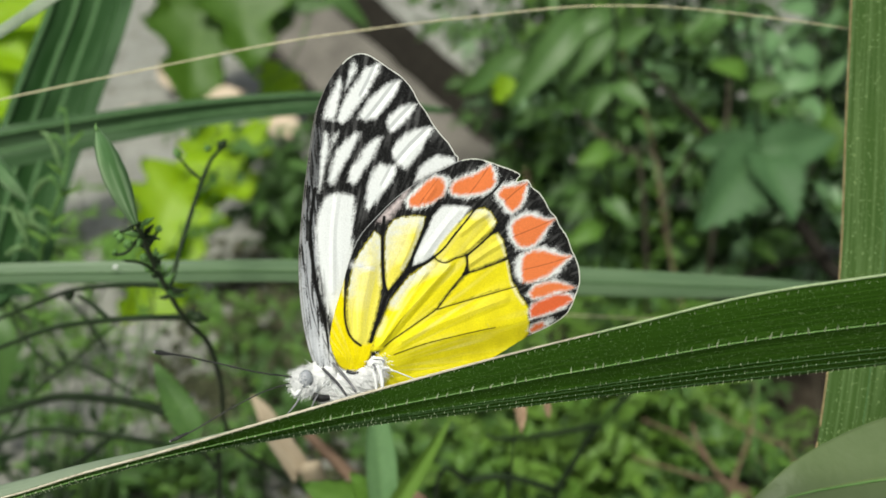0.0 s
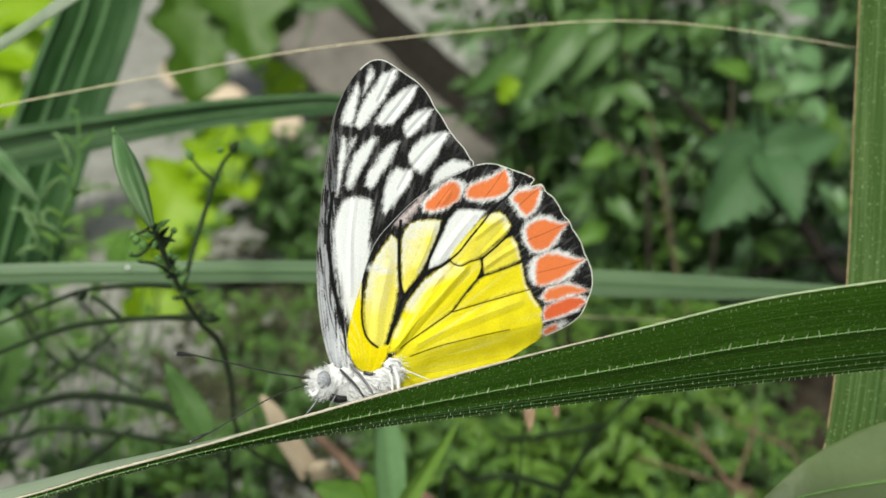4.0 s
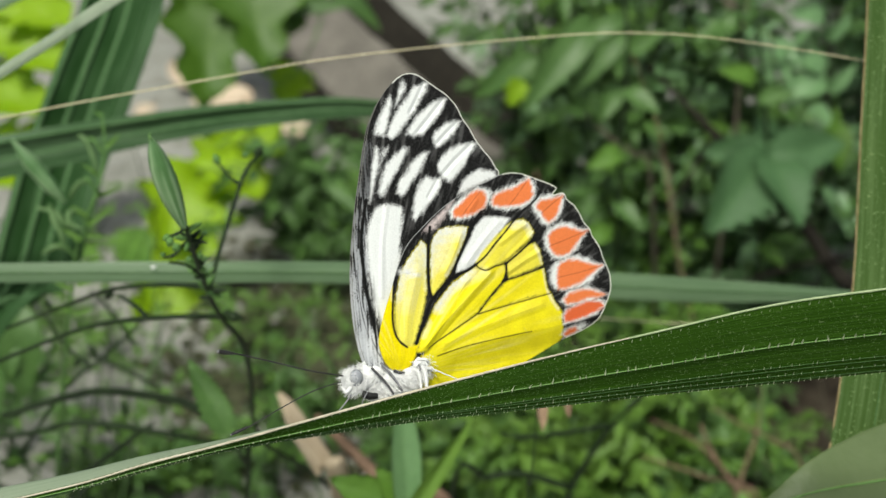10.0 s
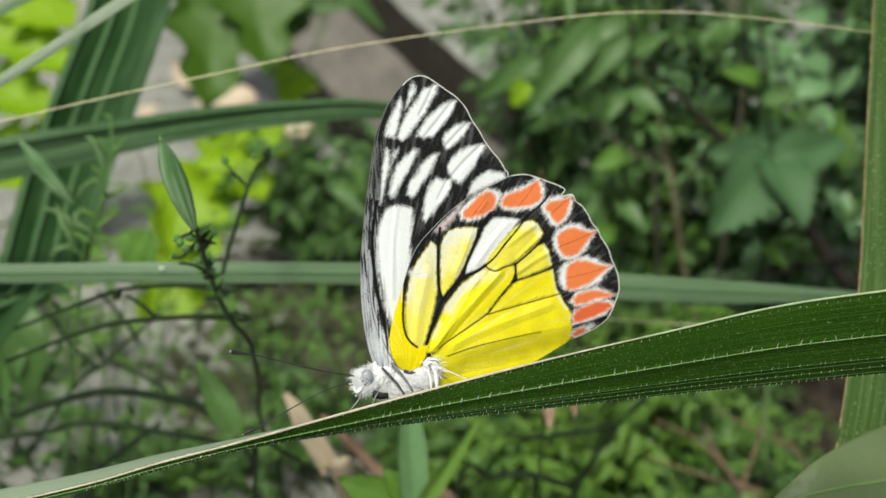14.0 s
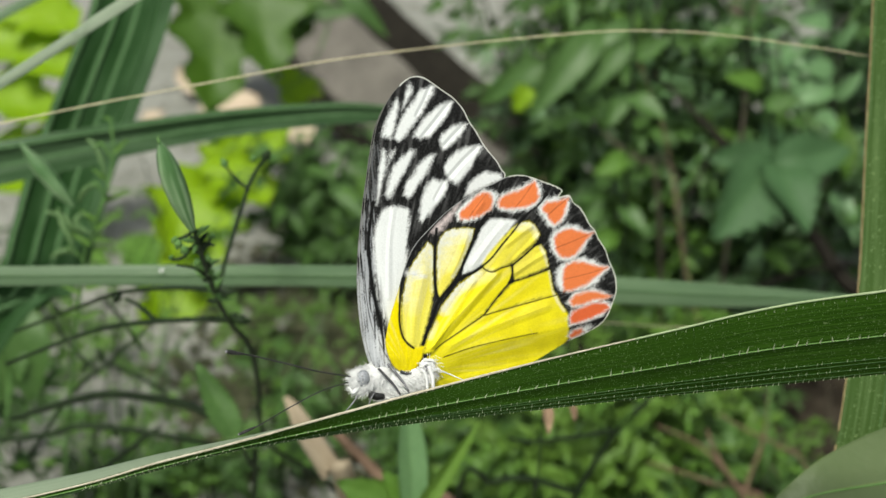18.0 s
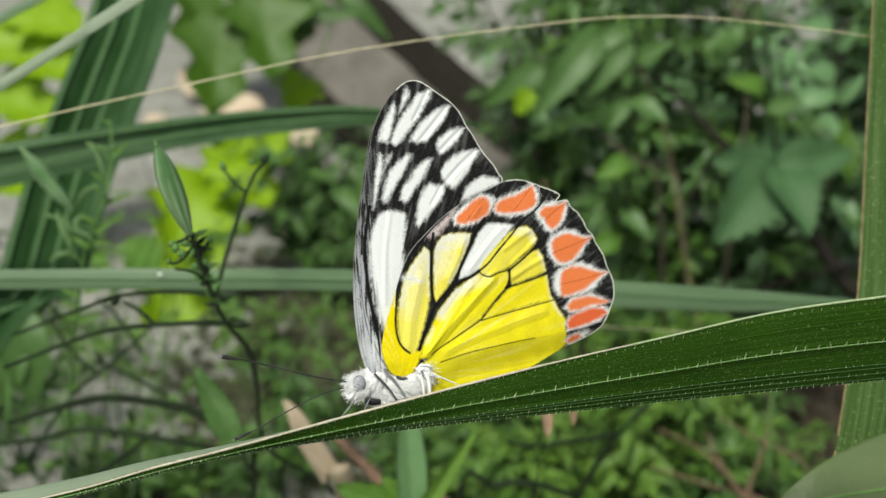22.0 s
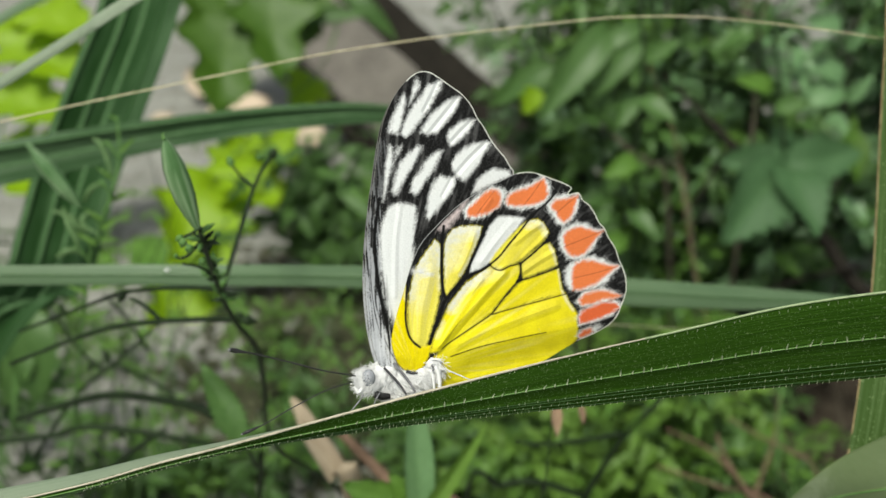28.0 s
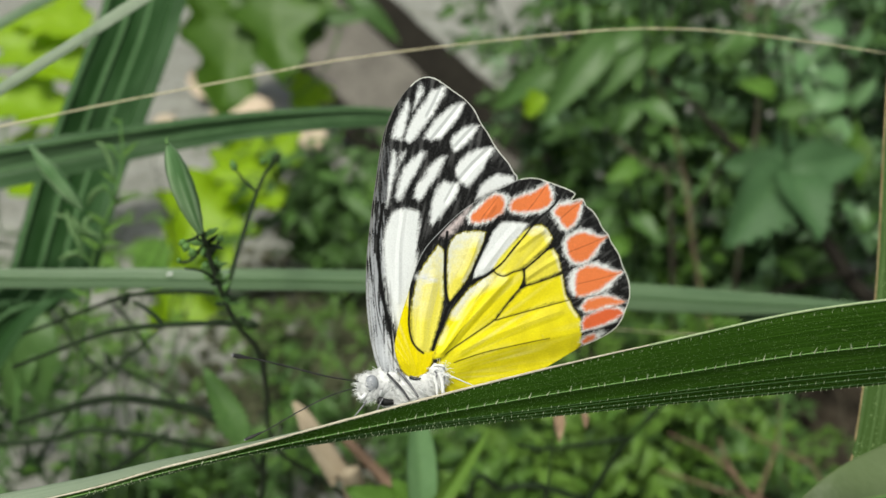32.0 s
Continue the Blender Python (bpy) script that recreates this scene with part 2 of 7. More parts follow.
def wing_material():
    m, t, b = nodes_of("scaled_wing", 0.85)
    b.inputs["Specular IOR Level"].default_value = 0.12
    c = t.nodes.new("ShaderNodeVertexColor")
    c.layer_name = "scales"
    n = noise_of(t, 5000.0, 2.0)
    col = mixed(t, 0.35, c.outputs[0], ramp(t, n, ((0.3, (0.7, 0.7, 0.7)), (0.7, (1, 1, 1)))), "MULTIPLY")
    t.links.new(col, b.inputs["Base Color"])
    bump(t, b, n, 0.25, 0.0001)
    through_light(m, t, b, col, 0.15)
    return m


WING = wing_material()


# ---- builders ----
def mesh_of(name, verts, faces, material, smooth=True, uvs=None):
    me = bpy.data.meshes.new(name)
    me.from_pydata([tuple(v) for v in verts], [], faces)
    me.materials.append(material)
    if smooth:
        me.polygons.foreach_set("use_smooth", [True] * len(me.polygons))
    if uvs is not None:
        layer = me.uv_layers.new(name="UVMap")
        idx = np.empty(len(me.loops), int)
        me.loops.foreach_get("vertex_index", idx)
        layer.data.foreach_set("uv", np.asarray(uvs, float)[idx].ravel())
    me.update()
    return me


def part(name, me, parent, label="", m=None):
    ob = new(name, me)
    ob.parent = parent
    if m is not None:
        ob.matrix_basis = m
    if label:
        ob["label"] = label
    return ob


def smooth_line(points, n):
    """A Catmull-Rom curve through the points, at n even steps of its parameter."""
    p = np.array(points, float)
    p = np.vstack([2 * p[0] - p[1], p, 2 * p[-1] - p[-2]])
    s = np.linspace(0, len(points) - 1 - 1e-9, n)
    i, f = s.astype(int), (s % 1)[:, None]
    a, b, c, d = p[i], p[i + 1], p[i + 2], p[i + 3]
    return 0.5 * (2 * b + (c - a) * f + (2 * a - 5 * b + 4 * c - d) * f**2 + (3 * b - a - 3 * c + d) * f**3)


def tube(name, points, radii, material, sides=7, n=None, rough=0.0):
    n = n or max(6, 6 * len(points))
    line = smooth_line(points, n)
    rad = np.interp(np.linspace(0, 1, n), np.linspace(0, 1, len(radii)), radii)
    way = np.gradient(line, axis=0)
    way /= np.linalg.norm(way, axis=1)[:, None] + 1e-12
    ref = np.array((0.31, 0.17, 0.93))
    u = np.cross(way, ref)
    u /= np.linalg.norm(u, axis=1)[:, None]
    v = np.cross(way, u)
    rng = np.random.default_rng(len(name) + n)
    a = np.linspace(0, 2 * np.pi, sides, endpoint=False)
    r = rad[:, None] * (1 + rough * rng.uniform(-1, 1, (n, sides)))
    ring = line[:, None] + r[..., None] * (np.cos(a)[None, :, None] * u[:, None] + np.sin(a)[None, :, None] * v[:, None])
    faces = [(i * sides + k, i * sides + (k + 1) % sides, (i + 1) * sides + (k + 1) % sides, (i + 1) * sides + k) for i in range(n - 1) for k in range(sides)]
    faces += [tuple(range(sides))[::-1], tuple(range((n - 1) * sides, n * sides))]
    far = np.r_[0, np.cumsum(np.linalg.norm(np.diff(line, axis=0), axis=1))]
    uv = [(far[i], k / sides) for i in range(n) for k in range(sides)]
    return mesh_of(name, ring.reshape(-1, 3), faces, material, uvs=uv)


def blob(name, centre, size, material, turn=None, seg=20, rings=12, rough=0.0, taper=0.0):
    """A rounded lump, size in three half-axes; taper narrows it towards +x."""
    rng = np.random.default_rng(seg + rings)
    verts, faces = [], []
    for i in range(rings + 1):
        th = math.pi * i / rings
        for k in range(seg):
            ph = 2 * math.pi * k / seg
            d = np.array((-math.cos(th), math.sin(th) * math.cos(ph), math.sin(th) * math.sin(ph)))
            d = d * (1 + rough * rng.uniform(-1, 1))
            d[1:] *= 1 - taper * d[0]
            verts.append(Vector(d * size))
    for i in range(rings):
        for k in range(seg):
            faces.append((i * seg + k, i * seg + (k + 1) % seg, (i + 1) * seg + (k + 1) % seg, (i + 1) * seg + k))
    turn = turn or Matrix()
    verts = [(turn.to_3x3() @ v) + Vector(centre) for v in verts]
    uv = [(i / rings, k / seg) for i in range(rings + 1) for k in range(seg)]
    return mesh_of(name, verts, faces, material, uvs=uv)


def blade_form(upper, lower, n=80, cols=24, bulge=0.0, ribs=(), rib_height=0.0, wave=0.0, pleats=0, pleat=0.0):
    """Points of a blade's face between its two edge curves, with its normal: bowed by bulge, ribbed, and pleated in zigzag folds."""
    a, b = smooth_line(upper, n), smooth_line(lower, n)
    v = np.linspace(0, 1, cols)
    grid = a[:, None] * (1 - v)[None, :, None] + b[:, None] * v[None, :, None]
    along = np.gradient((a + b) / 2, axis=0)
    nor = np.cross(along, b - a)
    nor /= np.linalg.norm(nor, axis=1)[:, None] + 1e-12
    if (nor @ (0.0, -1.0, 0.35)).mean() < 0:
        nor = -nor
    width = np.linalg.norm(b - a, axis=1)
    lift = bulge * 4 * v * (1 - v)
    off = width[:, None] * lift[None]
    for r in ribs:
        off = off + rib_height * np.exp(-(((v - r) / 0.025) ** 2))[None]
    if pleats:
        tooth = (v * pleats) % 1
        off = off + pleat * np.where(tooth < 0.34, tooth / 0.34, (1 - tooth) / 0.66)[None] * np.clip(width / width.max(), 0, 1)[:, None]
    off = off + wave * np.sin(np.linspace(0, 9, n))[:, None] * width[:, None] * (v - 0.5)[None]
    return grid + off[..., None] * nor[:, None], nor, v


def blade_mesh(name, form, material, thick=0.0004):
    grid, nor, v = form
    n, cols = grid.shape[:2]
    edge = 1 - np.abs(2 * v - 1) ** 6
    back = grid - nor[:, None] * (thick * (0.15 + edge))[None, :, None]
    verts = np.vstack([grid.reshape(-1, 3), back.reshape(-1, 3)])
    size = n * cols
    faces = []
    for i in range(n - 1):
        for k in range(cols - 1):
            p, q = i * cols + k, (i + 1) * cols + k
            faces += [(p, p + 1, q + 1, q), (size + p, size + q, size + q + 1, size + p + 1)]
        for k in (0, cols - 1):
            p, q = i * cols + k, (i + 1) * cols + k
            faces.append((p, q, size + q, size + p) if k == 0 else (q, p, size + p, size + q))
    length = np.r_[0, np.cumsum(np.linalg.norm(np.diff(grid[:, cols // 2], axis=0), axis=1))]
    uv = [(length[i], w) for i in range(n) for w in v]
    return mesh_of(name, verts, faces, material, uvs=uv + uv)


def leaf_mesh(name, length, width, material, belly=0.4, tip=1.0, fold=0.25, droop=0.3, lobes=0, lobe_depth=0.0, teeth=0.0, n=18, cols=9):
    """A broad leaf that grows from the origin along +y, with its face up (+z)."""
    verts, uv, faces = [], [], []
    for i in range(n):
        s = i / (n - 1)
        w = (s / belly) ** 0.6 * math.exp(0.6 * (1 - s / belly)) if s < belly else max(0.0, 1 - ((s - belly) / (1 - belly)) ** (1.6 * tip)) ** 0.8
        if lobes:
            w *= 1 - lobe_depth * (0.5 + 0.5 * math.cos(2 * math.pi * lobes * s)) * (0.3 + 0.7 * math.sin(math.pi * s))
        if teeth:
            w *= 1 - teeth * (i % 2)
        w = max(w, 0.03)
        for k in range(cols):
            c = 2 * k / (cols - 1) - 1
            x = c * width / 2 * w
            y = length * (s - 0.12 * lobe_depth * abs(c))
            z = fold * abs(x) - droop * length * s * s + 0.04 * width * math.sin(7 * s + 2 * c)
            verts.append((x, y, z))
            uv.append((s, k / (cols - 1)))
    for i in range(n - 1):
        for k in range(cols - 1):
            faces.append((i * cols + k, i * cols + k + 1, (i + 1) * cols + k + 1, (i + 1) * cols + k))
    size = len(verts)
    verts += [(x, y, z - 0.00025) for x, y, z in verts]
    faces += [tuple(size + j for j in f[::-1]) for f in faces]
    rim = [k for k in range(cols)] + [i * cols + cols - 1 for i in range(1, n)] + [(n - 1) * cols + k for k in range(cols - 2, -1, -1)] + [i * cols for i in range(n - 2, 0, -1)]
    faces += [(a, b, size + b, size + a) for a, b in zip(rim, rim[1:] + rim[:1])]
    return mesh_of(name, verts, faces, material, uvs=uv + uv)


def aimed(place, way, face, scale=1.0):
    """A pose at place whose +y runs along way and whose +z leans to face."""
    y = Vector(way).normalized()
    x = y.cross(Vector(face)).normalized()
    z = x.cross(y)
    m = Matrix((x, y, z)).transposed().to_4x4()
    return Matrix.Translation(place) @ m @ Matrix.Scale(scale, 4)


# ---- ground ----
def ground():
    xs = np.r_[np.linspace(-60, -3, 8)[:-1], np.linspace(-3, 3, 121), np.linspace(3, 60, 8)[1:]]
    n = len(xs)
    verts = [(x, y, 0.012 * noise.noise((x * 3, y * 3, 0)) + 0.006 * noise.noise((x * 14, y * 14, 1))) for y in xs for x in xs]
    faces = [(j * n + i, j * n + i + 1, (j + 1) * n + i + 1, (j + 1) * n + i) for j in range(n - 1) for i in range(n - 1)]
    ob = new("ground", mesh_of("ground", verts, faces, SOIL))
    tagged(ob, "bare grey soil of a garden bed under the plants", "ground", kind="structure")


ground()


# ---- the butterfly, in millimetres of its own wing plane ----
BFLY = Matrix(((0.92718, 0.00000, 0.37461, -0.00894), (0.34733, 0.37461, -0.85967, 0.13558), (-0.14033, 0.92718, 0.34733, 0.33080)))
def inside(poly, p):
    x, y = p[:, 0], p[:, 1]
    hit = np.zeros(len(p), bool)
    for (x1, y1), (x2, y2) in zip(poly, np.roll(poly, -1, 0)):
        cross = (y1 > y) != (y2 > y)
        hit ^= cross & (x < (x2 - x1) * (y - y1) / (y2 - y1 + 1e-12) + x1)
    return hit


def nearest(poly, p, closed=True):
    """Distance from points to a polyline, and the nearest place on it."""
    best, where = np.full(len(p), 1e9), np.zeros_like(p)
    ends = np.roll(poly, -1, 0) if closed else poly[1:]
    for a, b in zip(poly, ends):
        d = b - a
        s = np.clip(((p - a) @ d) / (d @ d + 1e-12), 0, 1)
        q = a + s[:, None] * d
        r = np.hypot(*(p - q).T)
        near = r < best
        best[near], where[near] = r[near], q[near]
    return best, where


def loop(points, n=5):
    p = list(points)
    return smooth_line(p + p[:1], n * len(p) + 1)[:-1]


def wing(name, outline, step, paint, height, parent, label):
    edge = loop(outline, 8)
    lo, hi = edge.min(0) - step, edge.max(0) + step
    xs, ys = np.arange(lo[0], hi[0], step), np.arange(lo[1], hi[1], step)
    gx, gy = np.meshgrid(xs, ys)
    p = np.stack([gx.ravel(), gy.ravel()], 1)
    ins = inside(edge, p)
    nx = len(xs)
    q = (np.arange(len(ys) - 1)[:, None] * nx + np.arange(nx - 1)[None]).ravel()
    quads = np.stack([q, q + 1, q + nx + 1, q + nx], 1)
    quads = quads[ins[quads].sum(1) >= 2]
    used, inv = np.unique(quads, return_inverse=True)
    quads = inv.reshape(-1, 4)
    p, ins = p[used], ins[used]
    dist, near = nearest(edge, p)
    p[~ins] = near[~ins]
    dist[~ins] = 0
    col = paint(p, dist)
    z = height(p, dist)
    verts = np.c_[p, z] / 1000
    me = mesh_of(name, verts, [tuple(map(int, f)) for f in quads], WING)
    layer = me.color_attributes.new("scales", "FLOAT_COLOR", "POINT")
    layer.data.foreach_set("color", np.c_[col, np.ones(len(col))].ravel())
    return part(name, me, parent, label)


WHITE, INK, YELLOW, ORANGE, DEEP = np.array((0.83, 0.855, 0.85)), np.array((0.008, 0.008, 0.008)), np.array((0.92, 0.81, 0.02)), np.array((0.82, 0.22, 0.07)), np.array((0.93, 0.76, 0.005))
rng = np.random.default_rng(4)


def powder(p, amount=0.16):
    """Uneven edges of the scale fields, in millimetres."""
    rough = np.array([noise.noise((x * 1.6, y * 1.6, 0)) for x, y in p]) * amount
    return rough + rng.normal(0, amount * 0.35, len(p))


def lay(col, p, jitter, points, colour, soft=0.12):
    poly = np.array(points, float)
    box = (p >= poly.min(0) - 1).all(1) & (p <= poly.max(0) + 1).all(1)
    idx = np.nonzero(box)[0]
    if not len(idx):
        return
    d, _ = nearest(poly, p[idx])
    d = np.where(inside(poly, p[idx]), d, -d) + jitter[idx]
    k = np.clip(d / soft * 0.5 + 0.5, 0, 1)[:, None]
    col[idx] = col[idx] * (1 - k) + k * colour


def draw_vein(col, p, jitter, points, width, colour=INK, fade=1.0):
    line = smooth_line(points, 8 * len(points))
    box = (p >= line.min(0) - 1).all(1) & (p <= line.max(0) + 1).all(1)
    idx = np.nonzero(box)[0]
    d, _ = nearest(line, p[idx], closed=False)
    k = np.clip((width - d + jitter[idx] * min(0.5, width * 2)) / 0.12, 0, 1)[:, None] * fade
    col[idx] = col[idx] * (1 - k) + k * colour


def paint_forewing(p, dist):
    col = np.tile(INK, (len(p), 1))
    j = powder(p, 0.13)
    streak = np.array([noise.noise((x * 3.2 + y * 0.35, y * 0.28, 5)) for x, y in p]) + rng.normal(0, 0.12, len(p))
    fan = np.array([noise.noise((math.atan2(y + 6, x + 8) * 60, math.hypot(x + 8, y + 6) * 0.3, 9)) for x, y in p])
    col = col + np.clip(fan, 0, 1)[:, None] * 0.1 + np.clip(rng.normal(-0.6, 1, len(p)), 0, 3)[:, None] * 0.03
    costa = smooth_line(((-7.19, -0.35), (-7.9, 1.87), (-8.54, 4.8), (-8.86, 7.73), (-8.95, 10.65), (-8.81, 13.58), (-8.59, 16.51), (-8.28, 20.18), (-7.89, 23.13), (-7.33, 27.21)), 40)
    d, near = nearest(costa, p, closed=False)
    pale = np.clip((((-7.88, 23.87),)[0][1] - p[:, 1]) / 17, 0, 1)
    k = (np.clip((streak + 0.1 + 0.35 * pale) * 3.2 - np.clip(d - 1.25, 0, 9) * 1.5, 0, 1) * (0.2 + 0.8 * pale))[:, None]
    col = col * (1 - k) + k * np.array((0.5, 0.52, 0.55))
    rag = rng.normal(0, 0.08, len(p)) + fan * 0.16

    def white(*pts):
        lay(col, p, j + rag * 1.2 - 0.1, pts, WHITE, 0.26)

    def fold(*pts):
        draw_vein(col, p, j * 0.3, pts, 0.03, np.array((0.5, 0.52, 0.52)), 0.7)

    white(*((-1.82, 37.05), (-1.51, 36.31), (-1.53, 35.56), (-1.93, 34.93), (-2.42, 33.93), (-2.83, 33.15), (-3.07, 32.84), (-2.98, 33.59), (-2.65, 34.51), (-2.4, 35.43), (-2.15, 36.27)))
    white(*((-3.67, 34.68), (-3.37, 33.87), (-3.46, 32.82), (-3.87, 31.08), (-4.28, 29.94), (-4.67, 29.18), (-5.38, 29.22), (-5.92, 29.49), (-5.67, 30.62), (-5.35, 31.68), (-4.72, 32.9), (-4.15, 34.05)))
    white(*((1.71, 36.82), (1.44, 35.51), (0.78, 34.33), (0.12, 33.16), (-0.94, 31.6), (-1.91, 30.42), (-2.71, 29.26), (-3.42, 28.78), (-3.97, 28.98), (-4.28, 29.34), (-3.8, 30.71), (-2.99, 32.39), (-2.35, 33.4), (-1.54, 34.2), (-0.73, 35.53), (-0.08, 36.17), (0.89, 36.61)))
    white(*((4.53, 34.85), (4.27, 34), (3.59, 32.74), (2.6, 31.32), (1.78, 30.45), (0.8, 29.57), (-0.41, 29.22), (-1.44, 29.55), (-1.03, 30.54), (-0.38, 31.4), (0.43, 32.42), (1.41, 33.38), (2.48, 34.2), (3.54, 34.57)))
    white(*((6.8, 31.84), (6.12, 31.04), (5.53, 30.25), (4.61, 29.06), (3.62, 28.26), (2.8, 27.92), (2.4, 28.74), (2.17, 29.33), (2.58, 30.11), (3.49, 30.83), (4.48, 31.49), (5.72, 31.86)))
    white(*((8.76, 28.87), (8.33, 27.85), (7.73, 27.06), (7.31, 26.28), (6.3, 24.95), (5.46, 23.93), (4.64, 23.15), (3.82, 23.88), (3.18, 24.61), (2.86, 25.66), (3.44, 26.66), (4.43, 27.61), (5.67, 28.43), (7, 28.79), (8.01, 29.06)))
    white(*((11.34, 25.13), (10.66, 25.25), (8.97, 25.27), (8.13, 25.01), (7.12, 24.21), (6.45, 23.43), (6.03, 22.43), (5.86, 21.66), (7.27, 22.31), (9.37, 23.22), (11.5, 24.13), (11.84, 24.53)))
    white(*((-5.23, 27.52), (-5.16, 26.55), (-5.33, 25.06), (-5.65, 23.57), (-5.96, 22.08), (-6.51, 20.23), (-6.82, 20.07), (-6.58, 22.07), (-6.5, 23.55), (-6.34, 25.03), (-6.02, 26.3), (-5.93, 27.49), (-5.62, 27.8)))
    white(*((-3.9, 27.87), (-4.14, 27.11), (-4.46, 26.43), (-4.78, 25.9), (-4.69, 26.79), (-4.45, 27.55)))
    white(*((-0.98, 27.92), (-1.14, 27.23), (-1.79, 26.16), (-2.59, 24.79), (-3.22, 23.87), (-3.86, 22.66), (-4.57, 21.38), (-5.19, 21), (-5.58, 21.58), (-5.34, 22.62), (-5.03, 23.59), (-4.63, 24.72), (-4.23, 25.62), (-3.44, 26.4), (-2.65, 27.25), (-1.85, 27.8)))
    white(*((1.82, 27.43), (1.33, 26.43), (0.68, 25.13), (0.03, 24.13), (-0.86, 22.75), (-1.58, 21.61), (-2.29, 21.29), (-2.92, 21.65), (-2.76, 22.7), (-2.28, 23.68), (-1.48, 24.45), (-0.92, 25.59), (-0.03, 26.68), (0.94, 27.32)))
    white(*((1.31, 24.17), (2.36, 23.83), (3.34, 24.01), (3.49, 23.11), (3.16, 21.97), (2.34, 20.82), (1.29, 19.81), (0.56, 18.75), (-0.24, 18.06), (-0.64, 18.65), (-0.55, 20), (-0.47, 21.12), (0.1, 22.48), (0.75, 23.55)))
    white(*((-5.12, 20.11), (-4.02, 20.28), (-2.85, 20.16), (-1.98, 19.81), (-1.91, 18.47), (-2.14, 16.98), (-2.22, 15.12), (-2.22, 13.27), (-2.53, 10.67), (-2.75, 7.7), (-3.2, 4.74), (-3.81, 2.9), (-4.44, 2.91), (-5.07, 4.03), (-5.7, 5.36), (-6.25, 6.98), (-6.65, 9.19), (-6.89, 11.39), (-7.05, 13.59), (-7.05, 15.8), (-6.82, 17.64), (-6.36, 18.75), (-5.74, 19.65)))
    for pts in (((-0.37, 32.61), (0.7, 34.55), (1.7, 36.66)), ((0.4, 29.7), (2.45, 32.15), (4.53, 34.7)), ((3.46, 28.56), (5.04, 30.23), (6.63, 31.75)), ((3.82, 24.03), (6.07, 26.46), (8.59, 28.78)), ((-3.23, 22.16), (-2.28, 24.35), (-1.06, 27.54)), ((2.02, 21.33), (2.84, 22.71), (3.58, 24.02)), ((-2.45, 21.81), (-0.45, 24.71), (1.58, 27.19))):
        fold(*pts)
    for pts in (((-4.26, 20.13), (-4.5, 18.05), (-4.89, 14.35), (-4.96, 11.03), (-4.94, 8.08)), ((-2.77, 19.87), (-3.09, 17.71), (-3.25, 16.44)), ((-5.82, 15.23), (-5.82, 13.61), (-5.73, 11.54)), ((-3.48, 14.37), (-3.71, 10.66), (-4, 6.97))):
        draw_vein(col, p, j + streak * 0.6, pts, 0.035, np.array((0.45, 0.46, 0.47)), 0.65)
    d, _ = nearest(smooth_line(((-6.73, 10.66), (-6.18, 7.35), (-5.22, 4.03)), 20), p, closed=False)
    k = (np.clip(streak * 2.5 + 0.3, 0, 1) * np.clip(1 - d / 0.75, 0, 1))[:, None]
    col[:] = col * (1 - k) + INK * 6 * k
    draw_vein(col, p, j, ((-7.13, 20.58), (-7.51, 18), (-7.74, 15.79), (-7.59, 12.86), (-7.19, 9.56), (-6.56, 6.62), (-5.77, 4.04), (-4.97, 1.81)), 0.3)
    draw_vein(col, p, j + streak * 0.4, ((-7.74, 20.93), (-8.13, 17.62), (-8.2, 14.32)), 0.16)
    draw_vein(col, p, j + streak * 0.5, ((-8.35, 11.39), (-7.95, 7.73), (-7.23, 4.42), (-6.13, 1.47), (-5.33, -0.39)), 0.1)
    draw_vein(col, p, j + streak * 0.5, ((-7.8, 9.19), (-7.17, 5.89), (-6.3, 2.94), (-5.35, 0.71)), 0.08)
    lay(col, p, j * 2 + streak * 1.6 - 0.1, ((-6.61, 3.9), (-5.67, 1.83), (-4.4, -0.56), (-5.32, -1.13), (-6.27, -0), (-6.9, 1.85)), np.array((0.7, 0.72, 0.75)), 0.6)
    draw_vein(col, p, j + streak * 0.4, ((-6.29, 2.57), (-5.5, 0.94), (-4.55, -0.56)), 0.09)
    tip = ((-3.34, 36.35),)[0]
    fringe = 0.15 + 0.05 * fan
    col[(dist < 0.07) & (p[:, 0] < tip[0])] = (0.22, 0.22, 0.2)
    col[(dist < fringe) & (p[:, 0] >= tip[0])] = (0.66, 0.67, 0.62)
    return col


